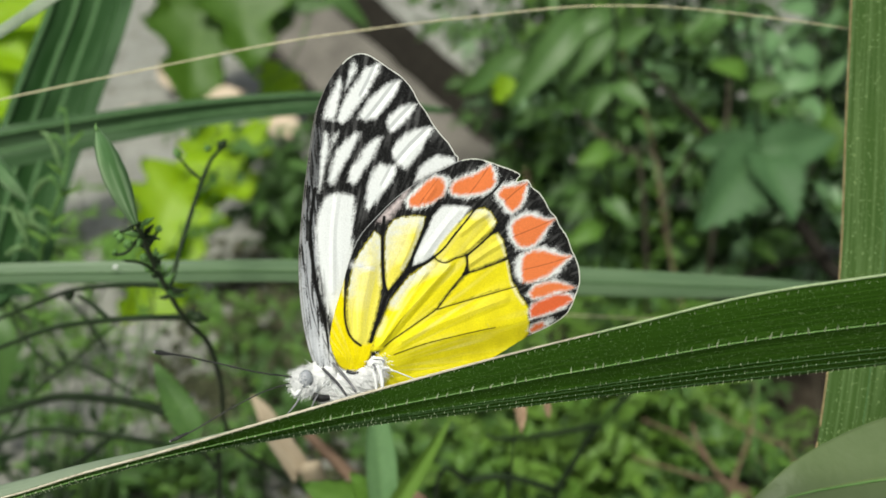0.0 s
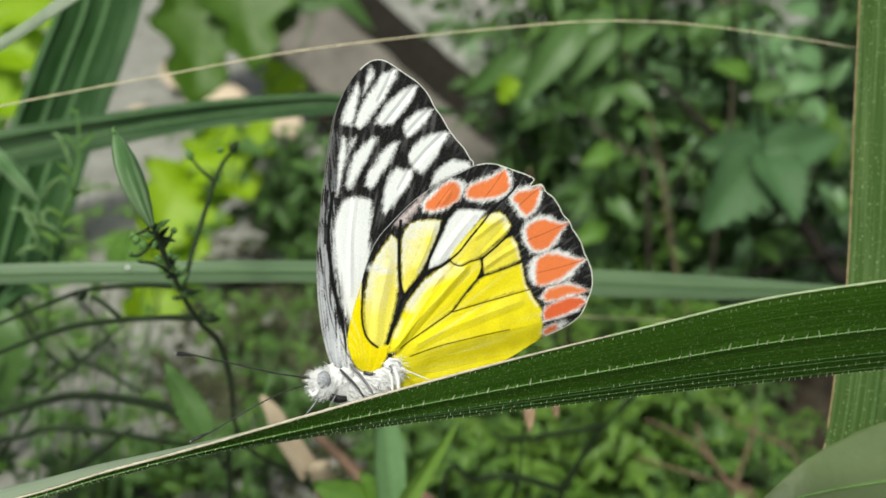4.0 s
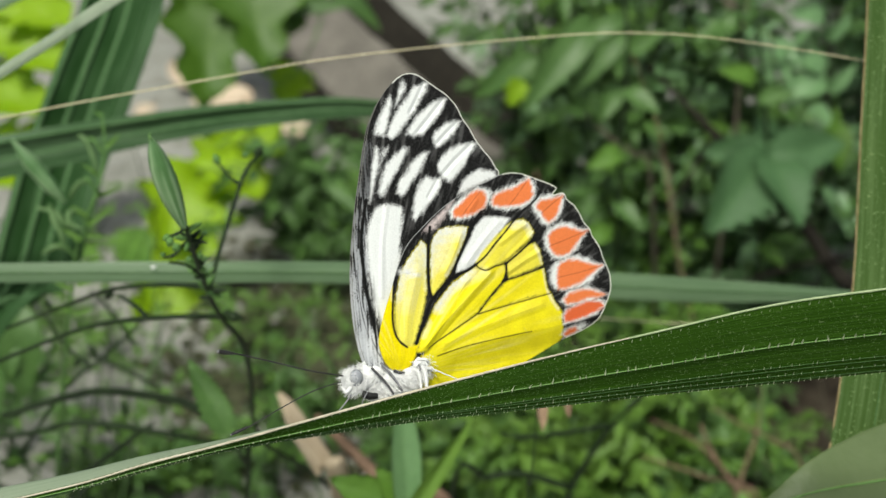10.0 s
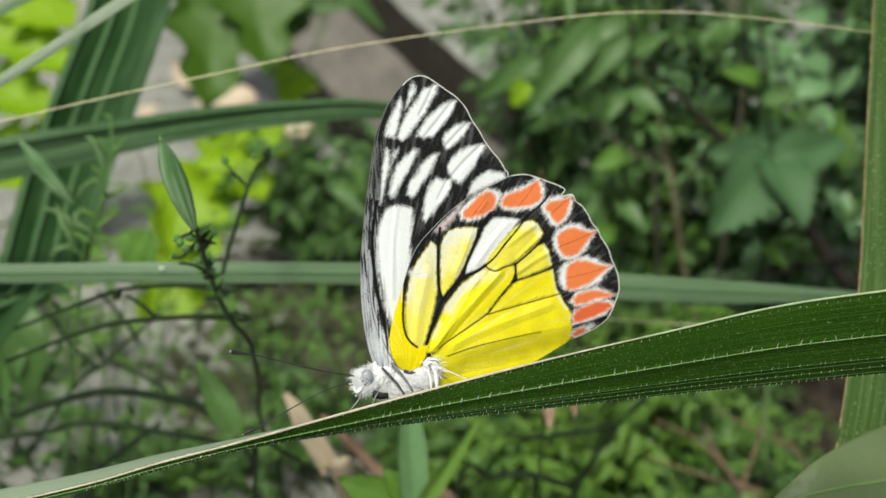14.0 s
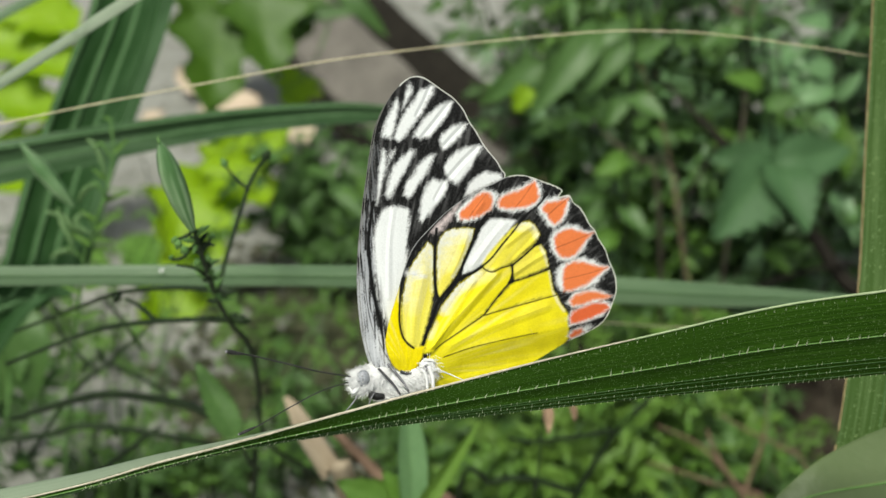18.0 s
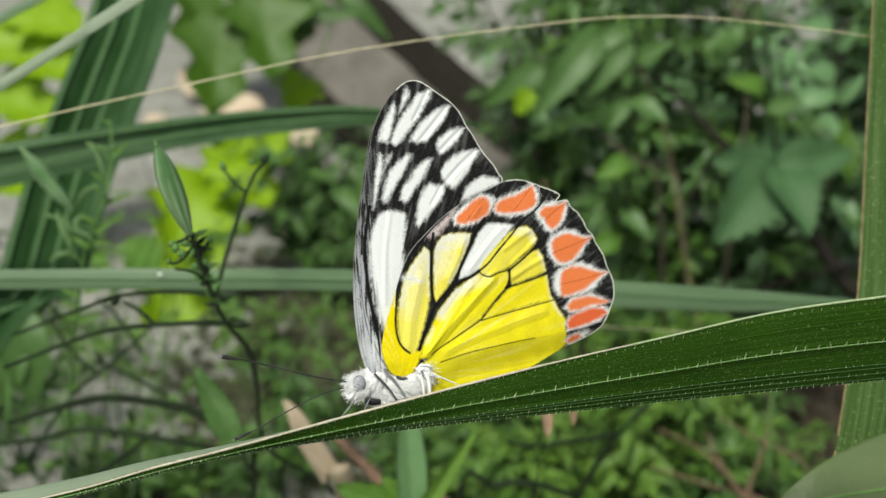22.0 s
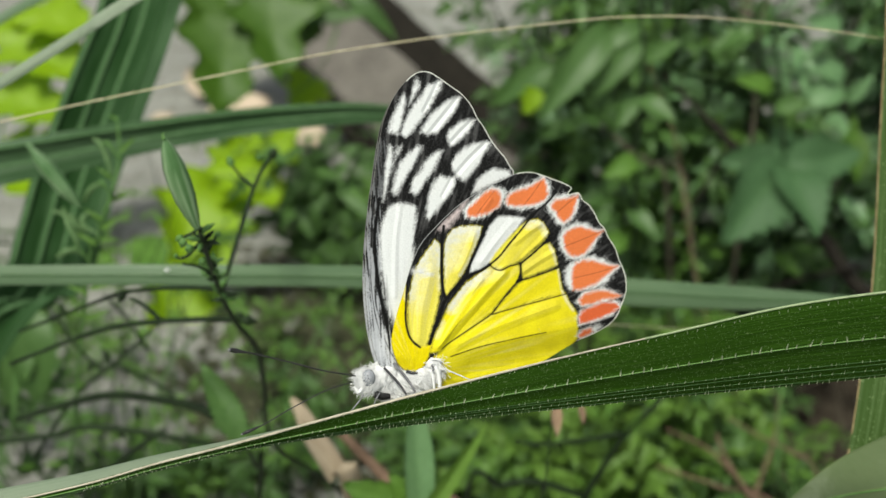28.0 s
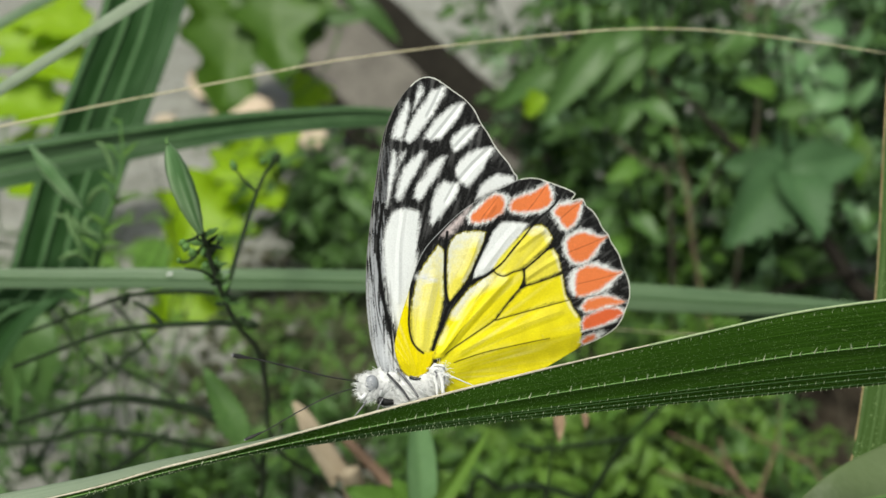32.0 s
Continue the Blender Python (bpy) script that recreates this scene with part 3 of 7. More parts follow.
def paint_hindwing(p, dist):
    col = np.tile(INK, (len(p), 1))
    j = powder(p, 0.13)
    fan = np.array([noise.noise((math.atan2(y + 2, x + 2) * 70, math.hypot(x, y) * 0.5, 4)) for x, y in p])
    col = col + np.clip(rng.normal(-0.8, 1, len(p)), 0, 3)[:, None] * 0.03 + np.clip(fan, 0, 1)[:, None] * 0.08
    rag = rng.normal(0, 0.09, len(p)) + fan * 0.14

    PALE, SOFT = YELLOW * 0.89 + WHITE * 0.11, YELLOW * (0.9, 0.9, 1) + WHITE * 0.06

    def field(colour, *pts):
        lay(col, p, j * 0.7 + rag * 0.5 + 0.05, pts, colour, 0.2)

    def spot(outer, inner, colour=ORANGE):
        lay(col, p, j * 1.3 + rag * 1.6 - 0.05, outer, WHITE * 0.97, 0.26)
        lay(col, p, j * 0.8 - rag * 0.9, inner, colour, 0.24)

    def vein(width, *pts):
        draw_vein(col, p, j * 0.7 + rag * 0.3, pts, width)

    field(DEEP, *((-3.73, 9.36), (-4.34, 7.74), (-4.95, 5.91), (-5.39, 4.08), (-5.61, 2.61), (-5.44, 1.29), (-4.88, -0.12), (-4.17, -1.09), (-3.39, -1.7), (-2.37, -1.8), (-1.19, -1.32), (-0.42, 0.15), (-0.12, 1.63), (-1.46, 1.65), (-2.65, 2.12), (-3.28, 3.16), (-3.53, 4.79), (-3.55, 7)))
    field(PALE, *((0.97, 14.79), (1.06, 12.93), (1, 10.69), (1.09, 9.2), (0.86, 7.34), (0.33, 5.11), (-0.14, 3.63), (-0.44, 2.53), (-0.83, 1.57), (-1.7, 1.51), (-2.49, 2.04), (-2.97, 2.94), (-3.22, 4.42), (-3.24, 6.26), (-3.1, 8.1), (-2.72, 9.95), (-2.34, 11.43), (-1.56, 12.91), (-0.54, 14.25), (0.25, 15.3)))
    field(PALE, *((2.89, 16.83), (4.02, 17.22), (5.65, 17.4), (6.88, 17.27), (6.56, 15.98), (5.91, 14.47), (5.1, 12.58), (4.22, 11.07), (3.25, 9.8), (2.06, 8.31), (1.73, 8.83), (1.72, 10.69), (1.7, 12.93), (1.77, 14.8), (2.17, 16.07)))
    field(WHITE, *((9.37, 18.68), (11.04, 18.79), (13.16, 18.61), (12.31, 17.44), (11.05, 16.05), (9.55, 14.35), (8.39, 12.83), (6.91, 11.83), (5.44, 11.3), (5.51, 12.21), (6.49, 14.1), (7.47, 15.85), (8.12, 17.37)))
    field(SOFT, *((14.01, 18.24), (15.3, 18.5), (15.99, 18.05), (16.6, 17.28), (16.86, 16.75), (16.17, 15.73), (14.88, 14.79), (13.6, 13.78), (12.76, 13.01), (11.07, 12.23), (9.56, 11.77), (8.56, 11.92), (8.23, 12.45), (8.97, 13.74), (10.22, 15.12), (11.47, 16.43), (12.74, 17.6)))
    field(SOFT, *((17.04, 15.28), (17.74, 14.44), (18.09, 13.04), (18.27, 12.42), (16.62, 11.72), (14.9, 11.1), (13.2, 10.56), (12.85, 11.48), (12.84, 12.63), (14.03, 13.78), (15.74, 14.96)))
    field(YELLOW, *((8.15, 11.99), (9.57, 11.47), (11.07, 12.01), (12.34, 12.39), (12.6, 11.48), (12.43, 10.33), (11.51, 9.41), (10.26, 8.04), (9.27, 6.91), (8.44, 5.93), (6.97, 4.81), (5.34, 3.7), (3.72, 2.6), (2.12, 1.58), (0.93, 0.79), (-0.11, 0.74), (0.12, 1.77), (0.66, 3.25), (1.45, 4.73), (2.47, 6.96), (3.67, 8.45), (4.88, 9.8), (6.51, 10.85), (7.57, 11.61)))
    field(YELLOW, *((18.45, 11.81), (18.81, 9.94), (19.26, 8.47), (17.08, 8.09), (14.5, 7.41), (11.96, 6.66), (9.86, 6.07), (8.61, 5.55), (9.6, 6.76), (11.1, 8.27), (12.35, 9.56), (13.03, 10.1), (15.33, 10.79)))
    field(YELLOW, *((19.44, 8.54), (20.15, 7.29), (20.78, 6.43), (21.41, 5.65), (21.42, 3.85), (17.13, 2.98), (12.85, 2.14), (8.66, 1.46), (4.56, 0.34), (1.74, -0.35), (0.54, 0.13), (2.12, 1.58), (4.53, 3.04), (6.97, 4.66), (8.61, 5.7), (11.11, 6.36), (15.36, 7.48)))
    field(YELLOW, *((21.51, 4), (21.89, 2.28), (20.66, 1.05), (17.61, -0.66), (12.91, -2.84), (4.63, -5.23), (1, -5.1), (0.15, -1.2), (0.93, 0.42), (4.56, 0.64), (8.66, 1.61), (12.85, 2.29), (17.13, 3.14)))
    is_yellow = (col[:, :1] > 0.5) & (col[:, 2:] < 0.3) & (col[:, 1:2] > 0.4)
    for line, reach, most in ((((2.65, 16.53), (4.43, 17.16), (6.8, 17.35)), 1.7, 1.0), (((6.8, 17.35), (5.67, 13.71), (4.06, 10.85)), 0.45, 0.7), (((1.77, 14.8), (1.72, 10.69)), 0.4, 0.6), (((-0.54, 14.55), (0.41, 15.45), (0.97, 14.79)), 3.4, 0.9), (((-3.1, 8.1), (-2.56, 10.32), (-1.56, 12.76)), 0.9, 0.8), (((0.97, 14.42), (1.09, 9.2)), 0.5, 0.5), (((7.33, 11.46), (4.47, 9.2), (2.71, 6.58)), 0.9, 1.0), (((4.47, 9.2), (9.4, 11.31)), 0.8, 0.35), (((1.45, 4.58), (0.67, 2.88)), 0.5, 0.5), (((13.76, 18), (15.3, 18.34), (16.6, 17.28), (16.77, 16.59)), 0.9, 0.75), (((17.13, 15.13), (18.09, 13.04), (18.63, 11.5), (19.35, 8.39), (20.78, 6.28)), 0.35, 0.6), (((-1.91, 6.99), (-1.3, 9.21), (-0.52, 11.43)), 1.3, 0.28)):
        d, _ = nearest(smooth_line(line, 14), p, closed=False)
        k = (np.clip(1 - d / (1.25 * reach), 0, 1) ** 0.7 * most * (0.8 + j * 2.5)).clip(0, 0.92)[:, None] * is_yellow
        col[:] = col * (1 - k) + WHITE * 0.97 * k
    lay(col, p, j * 2.5 + rag - 0.05, ((0.56, 16.94), (1.84, 18.16), (3.61, 19.69), (4.82, 20.77), (4.42, 19.71), (3.29, 18.41), (2.16, 17.19), (1.2, 16.8)), np.array((0.75, 0.64, 0.63)), 0.5)
    spot(((4.18, 19.33), (4.82, 20.32), (6.05, 21.26), (7.28, 22.2), (8.52, 22.84), (9.78, 22.8), (10.61, 22.14), (10.36, 21.22), (9.78, 20.21), (8.7, 19.35), (7.29, 18.57), (5.65, 18.16), (4.67, 18.44)), ((4.83, 19.27), (5.4, 20.11), (6.21, 20.73), (7.12, 21.66), (8.11, 22.3), (9.11, 22.33), (9.69, 21.73), (9.86, 20.98), (9.36, 19.98), (8.53, 19.43), (7.54, 19.02), (6.22, 18.7), (5.16, 18.6)))
    spot(((10.03, 20.83), (10.7, 21.99), (12.13, 22.72), (13.75, 23.15), (14.86, 23.8), (16.16, 24.46), (16.85, 23.94), (17.28, 22.72), (17.11, 21.55), (16.42, 20.6), (15.12, 20.11), (13.16, 19.83), (11.71, 19.8), (10.53, 20.08)), ((10.53, 20.99), (11.04, 21.77), (12.3, 22.34), (14, 22.85), (15.12, 23.5), (16.16, 24.15), (16.59, 23.08), (16.76, 21.93), (16.16, 21.14), (15.12, 20.65), (13.58, 20.3), (11.88, 20.19), (10.87, 20.39)))
    spot(((16.59, 20.45), (17.11, 21.16), (17.89, 21.8), (19.21, 22.23), (20.35, 21.87), (21.68, 22.3), (21.59, 20.73), (21.06, 19.31), (20.27, 18.28), (19.04, 17.48), (18.07, 18.08), (17.46, 19.08), (16.85, 19.61)), ((17.28, 20.47), (17.89, 21.18), (18.94, 21.37), (20.09, 21.55), (21.42, 22.06), (21.15, 20.88), (20.71, 19.69), (20.09, 18.67), (19.21, 18.18), (18.42, 18.79), (18.07, 19.56), (17.46, 19.93)))
    spot(((18.52, 16), (18.95, 17.09), (20.09, 17.97), (21.42, 18.3), (22.76, 18.09), (24.11, 17.49), (25.65, 17.36), (24.65, 16), (23.94, 14.66), (22.77, 13.47), (21.26, 13.07), (19.85, 13.21), (18.79, 14.45)), ((19.13, 16.16), (19.65, 16.95), (20.71, 17.43), (21.87, 17.69), (23.21, 17.32), (24.56, 17.1), (25.46, 17.27), (24.38, 16.23), (23.49, 15.04), (22.59, 14.01), (21.44, 13.54), (20.37, 13.61), (19.49, 14.61)))
    spot(((19.5, 11.5), (20.38, 12.67), (21.88, 13.3), (23.67, 13.87), (25.48, 13.25), (26.85, 12.71), (28.23, 12.32), (27.04, 11.13), (25.95, 9.94), (25.05, 9.39), (23.25, 9), (21.47, 8.69), (20.14, 9.01), (19.51, 10.1)), ((20.74, 11.89), (21.18, 12.6), (22.33, 13.07), (23.67, 13.08), (25.03, 12.7), (26.39, 12.39), (27.86, 12.32), (26.67, 11.52), (25.31, 10.57), (24.41, 9.86), (23.25, 9.39), (21.91, 9), (20.76, 8.93), (20.57, 10.33)))
    spot(((21.21, 7.21), (21.92, 8.38), (23.25, 9), (25.5, 9.31), (27.06, 8.91), (28.9, 8.11), (27.34, 7.72), (25.52, 7.26), (23.27, 6.8), (21.84, 6.58)), ((21.65, 7.6), (22.54, 8.37), (24.15, 8.84), (25.78, 8.91), (27.33, 8.51), (28.44, 8.19), (27.34, 7.88), (25.52, 7.49), (23.72, 7.11), (22.2, 6.81)))
    spot(((21.32, 4.87), (21.85, 6.03), (23.27, 6.72), (25.07, 7.42), (26.43, 7.65), (27.99, 7.32), (28.54, 6.76), (27.09, 5.58), (25.63, 4.97), (23.74, 4.36), (21.78, 4.08)), ((21.68, 5.25), (22.2, 6.03), (23.45, 6.57), (25.07, 7.18), (26.43, 7.33), (27.8, 7.08), (28.09, 6.53), (26.9, 5.82), (25.54, 5.21), (23.74, 4.6), (21.95, 4.31)), ORANGE * (0.92, 0.66, 0.7))
    spot(((21.53, 2.52), (21.96, 3.29), (23.3, 3.9), (25.1, 4.19), (25.55, 3.94), (24.66, 3.09), (23.49, 2.56), (22.42, 2.03)), ((21.97, 2.67), (22.59, 3.36), (23.75, 3.66), (24.2, 3.18), (23.31, 2.64), (22.42, 2.27)), ORANGE * (0.95, 0.8, 0.8))
    for pts in (((6.22, 18.92), (7.37, 20.46), (8.69, 22.09)), ((13.15, 20.37), (14.6, 22.1), (15.98, 23.99)), ((18.07, 19.4), (19.65, 20.68), (21.42, 21.98)), ((19.22, 14.84), (22.32, 15.97), (25.56, 17.28)), ((20.83, 10.57), (24.13, 11.28), (27.86, 12.24))):
        draw_vein(col, p, j, pts, 0.1, np.array((0.32, 0.055, 0.025)), 0.85)
    vein(0.24, *((3.61, 20.07), (1.6, 18.3), (0.01, 16.49), (-1.33, 14.76), (-2.42, 12.9), (-3.04, 11.05)))
    vein(0.2, *((-3.04, 11.05), (-3.49, 9.21), (-3.63, 7), (-3.61, 4.79), (-3.21, 3.09), (-2.49, 2.04), (-1.54, 1.36)))
    vein(0.25, *((1.52, 17.26), (1.29, 14.42), (1.31, 11.44), (1.49, 9.2), (1.9, 7.56)))
    vein(0.24, *((4.79, 10.55), (3.26, 9.2), (1.9, 7.56), (1.04, 5.48), (0.34, 3.63), (-0.28, 1.78)))
    vein(0.26, *((4.79, 10.55), (5.43, 12.58), (6.32, 14.47), (7.13, 16.37), (8.12, 18.28), (8.95, 19.43)))
    vein(0.24, *((4.47, 10.32), (5.68, 11), (7.08, 11.53), (8.23, 12.3)))
    vein(0.19, *((8.23, 12.3), (9.55, 13.37), (11.05, 15.13), (12.74, 16.99), (14.61, 19.17), (16.59, 20.76), (18.07, 22.35)))
    vein(0.15, *((8.23, 12.22), (8.81, 11.77), (9.73, 11.54), (11.07, 12.08), (12.76, 12.47)))
    vein(0.2, *((12.76, 12.47), (14.46, 13.79), (16.17, 15.19), (17.47, 15.98)))
    vein(0.2, *((12.76, 12.55), (12.68, 11.09), (12.18, 9.95)))
    vein(0.26, *((12.27, 10.1), (12.43, 10.18), (12.69, 10.25)))
    vein(0.13, *((12.44, 10.1), (14.48, 10.64), (16.62, 11.33), (18.8, 12.04)))
    vein(0.14, *((12.18, 9.95), (11.09, 8.8), (9.85, 7.29), (8.61, 5.78), (6.56, 4.44), (4.53, 3.19), (2.52, 1.95), (1.48, 1.22)))
    vein(0.14, *((8.61, 5.63), (11.12, 6.29), (15.36, 7.33), (19.7, 8.39)))
    vein(0.13, *((2.78, 0.08), (4.56, 0.64), (7, 1.34), (10.32, 2.03), (14.55, 2.8), (16.7, 3.15)))
    draw_vein(col, p, j, ((2.14, -0.28), (4.57, -0.57), (7.85, -0.8), (11.19, -0.66), (16.31, -0.4)), 0.03, np.array((0.35, 0.24, 0.02)), 0.6)
    draw_vein(col, p, j, ((16.7, 3.15), (19.31, 3.49), (21.51, 3.85)), 0.03, np.array((0.3, 0.22, 0.02)), 0.6)
    draw_vein(col, p, j, ((-5.3, 2.61), (-4.36, 1.71), (-3.27, 1.47), (-1.86, 1.59)), 0.03, np.array((0.5, 0.33, 0.0)), 0.5)
    for pts in (((17.47, 15.98), (20.09, 17.58), (23.65, 20)), ((18.8, 12.04), (21.88, 13.38), (27.3, 15.17)), ((19.7, 8.39), (23.25, 8.92), (28.98, 10.1)), ((21.51, 3.85), (24.64, 4.43), (26.91, 5.19)), ((9.36, 19.67), (11.04, 21.77), (11.88, 24.09)), ((16.59, 20.61), (17.89, 21.96), (19.29, 23.48)), ((21.13, 6.43), (24.62, 7.03), (28.72, 8.03))):
        draw_vein(col, p, j, pts, 0.035, INK * 2.5, 0.85)
    lay(col, p, j * 2, ((-2.89, 11.57), (-1.79, 11.58), (-0.52, 11.13), (-0.04, 10.84), (-1.15, 10.69), (-2.57, 10.98)), np.array((0.78, 0.79, 0.78)), 0.4)
    draw_vein(col, p, j, ((-2.26, 11.2), (-1.63, 11.06), (-0.92, 11.28)), 0.05, np.array((0.12, 0.12, 0.12)), 0.8)
    draw_vein(col, p, j, ((15.57, 3.7), (15.83, 3.16), (16.18, 2.85)), 0.05, np.array((0.7, 0.55, 0.4)), 0.7)
    r = np.hypot(p[:, 0], p[:, 1])
    is_yellow = (col[:, :1] > 0.5) & (col[:, 2:] < 0.3) & (col[:, 1:2] > 0.4)
    # Brightness of the folds, painted into the yellow as pale fanning streaks.
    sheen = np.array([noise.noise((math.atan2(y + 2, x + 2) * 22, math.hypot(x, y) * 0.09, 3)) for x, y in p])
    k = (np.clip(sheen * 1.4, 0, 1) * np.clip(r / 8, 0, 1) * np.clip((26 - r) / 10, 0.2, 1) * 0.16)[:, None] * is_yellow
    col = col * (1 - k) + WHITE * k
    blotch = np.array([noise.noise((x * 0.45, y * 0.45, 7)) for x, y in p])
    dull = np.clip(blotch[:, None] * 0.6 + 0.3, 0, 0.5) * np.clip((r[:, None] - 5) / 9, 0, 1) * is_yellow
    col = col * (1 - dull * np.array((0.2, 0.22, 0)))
    col = np.clip(col * (1 + rng.normal(0, 0.035, len(p))[:, None]), 0, 0.93)
    fringe = 0.16 + 0.06 * fan + rng.normal(0, 0.02, len(p))
    rim = (dist < fringe) & (p[:, 0] > ((12.13, 24.63),)[0][0]) & (p[:, 1] > ((22.24, 2.11),)[0][1])
    col[rim] = (0.66, 0.68, 0.6)
    edge = (dist < 0.1) & (p[:, 0] < ((12.13, 24.63),)[0][0]) & (p[:, 1] > ((-3.04, 10.68),)[0][1])
    col[edge] = (0.36, 0.37, 0.37)
    return col


def wing_relief(lift, bow, folds, creases=(), bend=None):
    """Gentle bow of the wing with shallow folds that fan out from its base, sharp creases along lines, and one bend below a line."""
    def height(p, dist):
        a = np.arctan2(p[:, 1] + 4, p[:, 0] + 3)
        r = np.hypot(p[:, 0], p[:, 1])
        z = lift + bow * (r / 30) ** 2 + 0.05 * np.sin(folds * 0.6 * a + 1.5 * np.sin(5 * a)) * np.clip(r / 12, 0, 1) + 0.05 * np.abs(np.sin(0.8 * folds * a + 2 * np.sin(7 * a))) * np.clip(r / 10, 0, 1) + 0.02 * np.array([noise.noise((x * 0.7, y * 0.7, 2)) for x, y in p])
        for pts, amount, wide in creases:
            d, _ = nearest(smooth_line(pts, 20), p, closed=False)
            z = z + 1.5 * amount * np.clip(1 - d / wide, 0, 1)
        if bend:
            line = smooth_line(bend[0], 20)
            d, near = nearest(line, p, closed=False)
            under = near[:, 1] - p[:, 1]
            z = z - bend[1] * (np.logaddexp(0, under * 6) - np.logaddexp(0, (under - bend[2]) * 4) * 1.2) / 6 * np.clip(r / 6, 0, 1)
        return z
    return height


HIND_CREASES = ((((0.68, 1.32), (4.5, 5.59), (10.07, 11.16)), 0.3, 1.1), (((1.08, 1.75), (3.69, 5.83), (6.92, 10.25)), 0.16, 0.7), (((11.9, 15.29), (13.76, 16.7), (15.47, 17.8)), 0.14, 0.6), (((13.18, 13.32), (14.88, 14.95), (16.6, 16.59)), 0.12, 0.5), (((13.19, 11.48), (15.75, 13.03), (17.74, 14.13)), 0.14, 0.6), (((3.73, 1.7), (8.63, 3.73), (17.96, 6.84)), 0.16, 1.0), (((3.81, 11.45), (4.93, 13.71), (5.9, 16.35)), 0.14, 0.8), (((-1.71, 2.55), (-1.43, 6.25), (-0.2, 11.43)), 0.12, 1.0), (((6.91, 12.59), (9.04, 15.26), (11.46, 18.04)), 0.12, 0.8), (((7.29, 19.78), (8.19, 20.93)), 0.08, 0.5))
FORE_CREASES = ((((-0.81, 32.46), (0.23, 34.39), (1.2, 36.47)), -0.14, 0.5), (((-0.02, 29.59), (1.99, 32.01), (4.02, 34.53)), -0.14, 0.5), (((3.03, 28.46), (4.58, 30.11), (6.14, 31.62)), -0.14, 0.5), (((3.44, 23.97), (5.63, 26.38), (8.11, 28.68)), -0.14, 0.5), (((1.67, 21.29), (2.47, 22.66), (3.19, 23.96)), -0.1, 0.4), (((-4.26, 20.13), (-4.89, 14.35), (-4.94, 8.08)), 0.08, 0.5), (((-3.23, 22.16), (-2.28, 24.35), (-1.06, 27.54)), -0.1, 0.5))
HIND_BEND = (((1.74, 0.1), (4.55, 0.79), (8.66, 1.61), (12.84, 2.44), (17.13, 3.22), (21.51, 3.93), (26.91, 5.03)), 0.42, 2.6)


def hairs(name, roots, ways, length, material, width=0.00006, rng_seed=3):
    """Short tapered hairs, each a three-sided spike."""
    r = np.random.default_rng(rng_seed)
    verts, faces = [], []
    for o, w in zip(roots, ways):
        w = np.asarray(w, float) / (np.linalg.norm(w) + 1e-12)
        u = np.cross(w, (0.3, 0.5, 0.8))
        u /= np.linalg.norm(u)
        v = np.cross(w, u)
        size = length * r.uniform(0.6, 1.3)
        i = len(verts)
        for a in (0, 2.1, 4.2):
            verts.append(o + width * (math.cos(a) * u + math.sin(a) * v))
        verts.append(o + size * w)
        faces += [(i, i + 1, i + 3), (i + 1, i + 2, i + 3), (i + 2, i, i + 3)]
    return mesh_of(name, verts, faces, material, smooth=False)


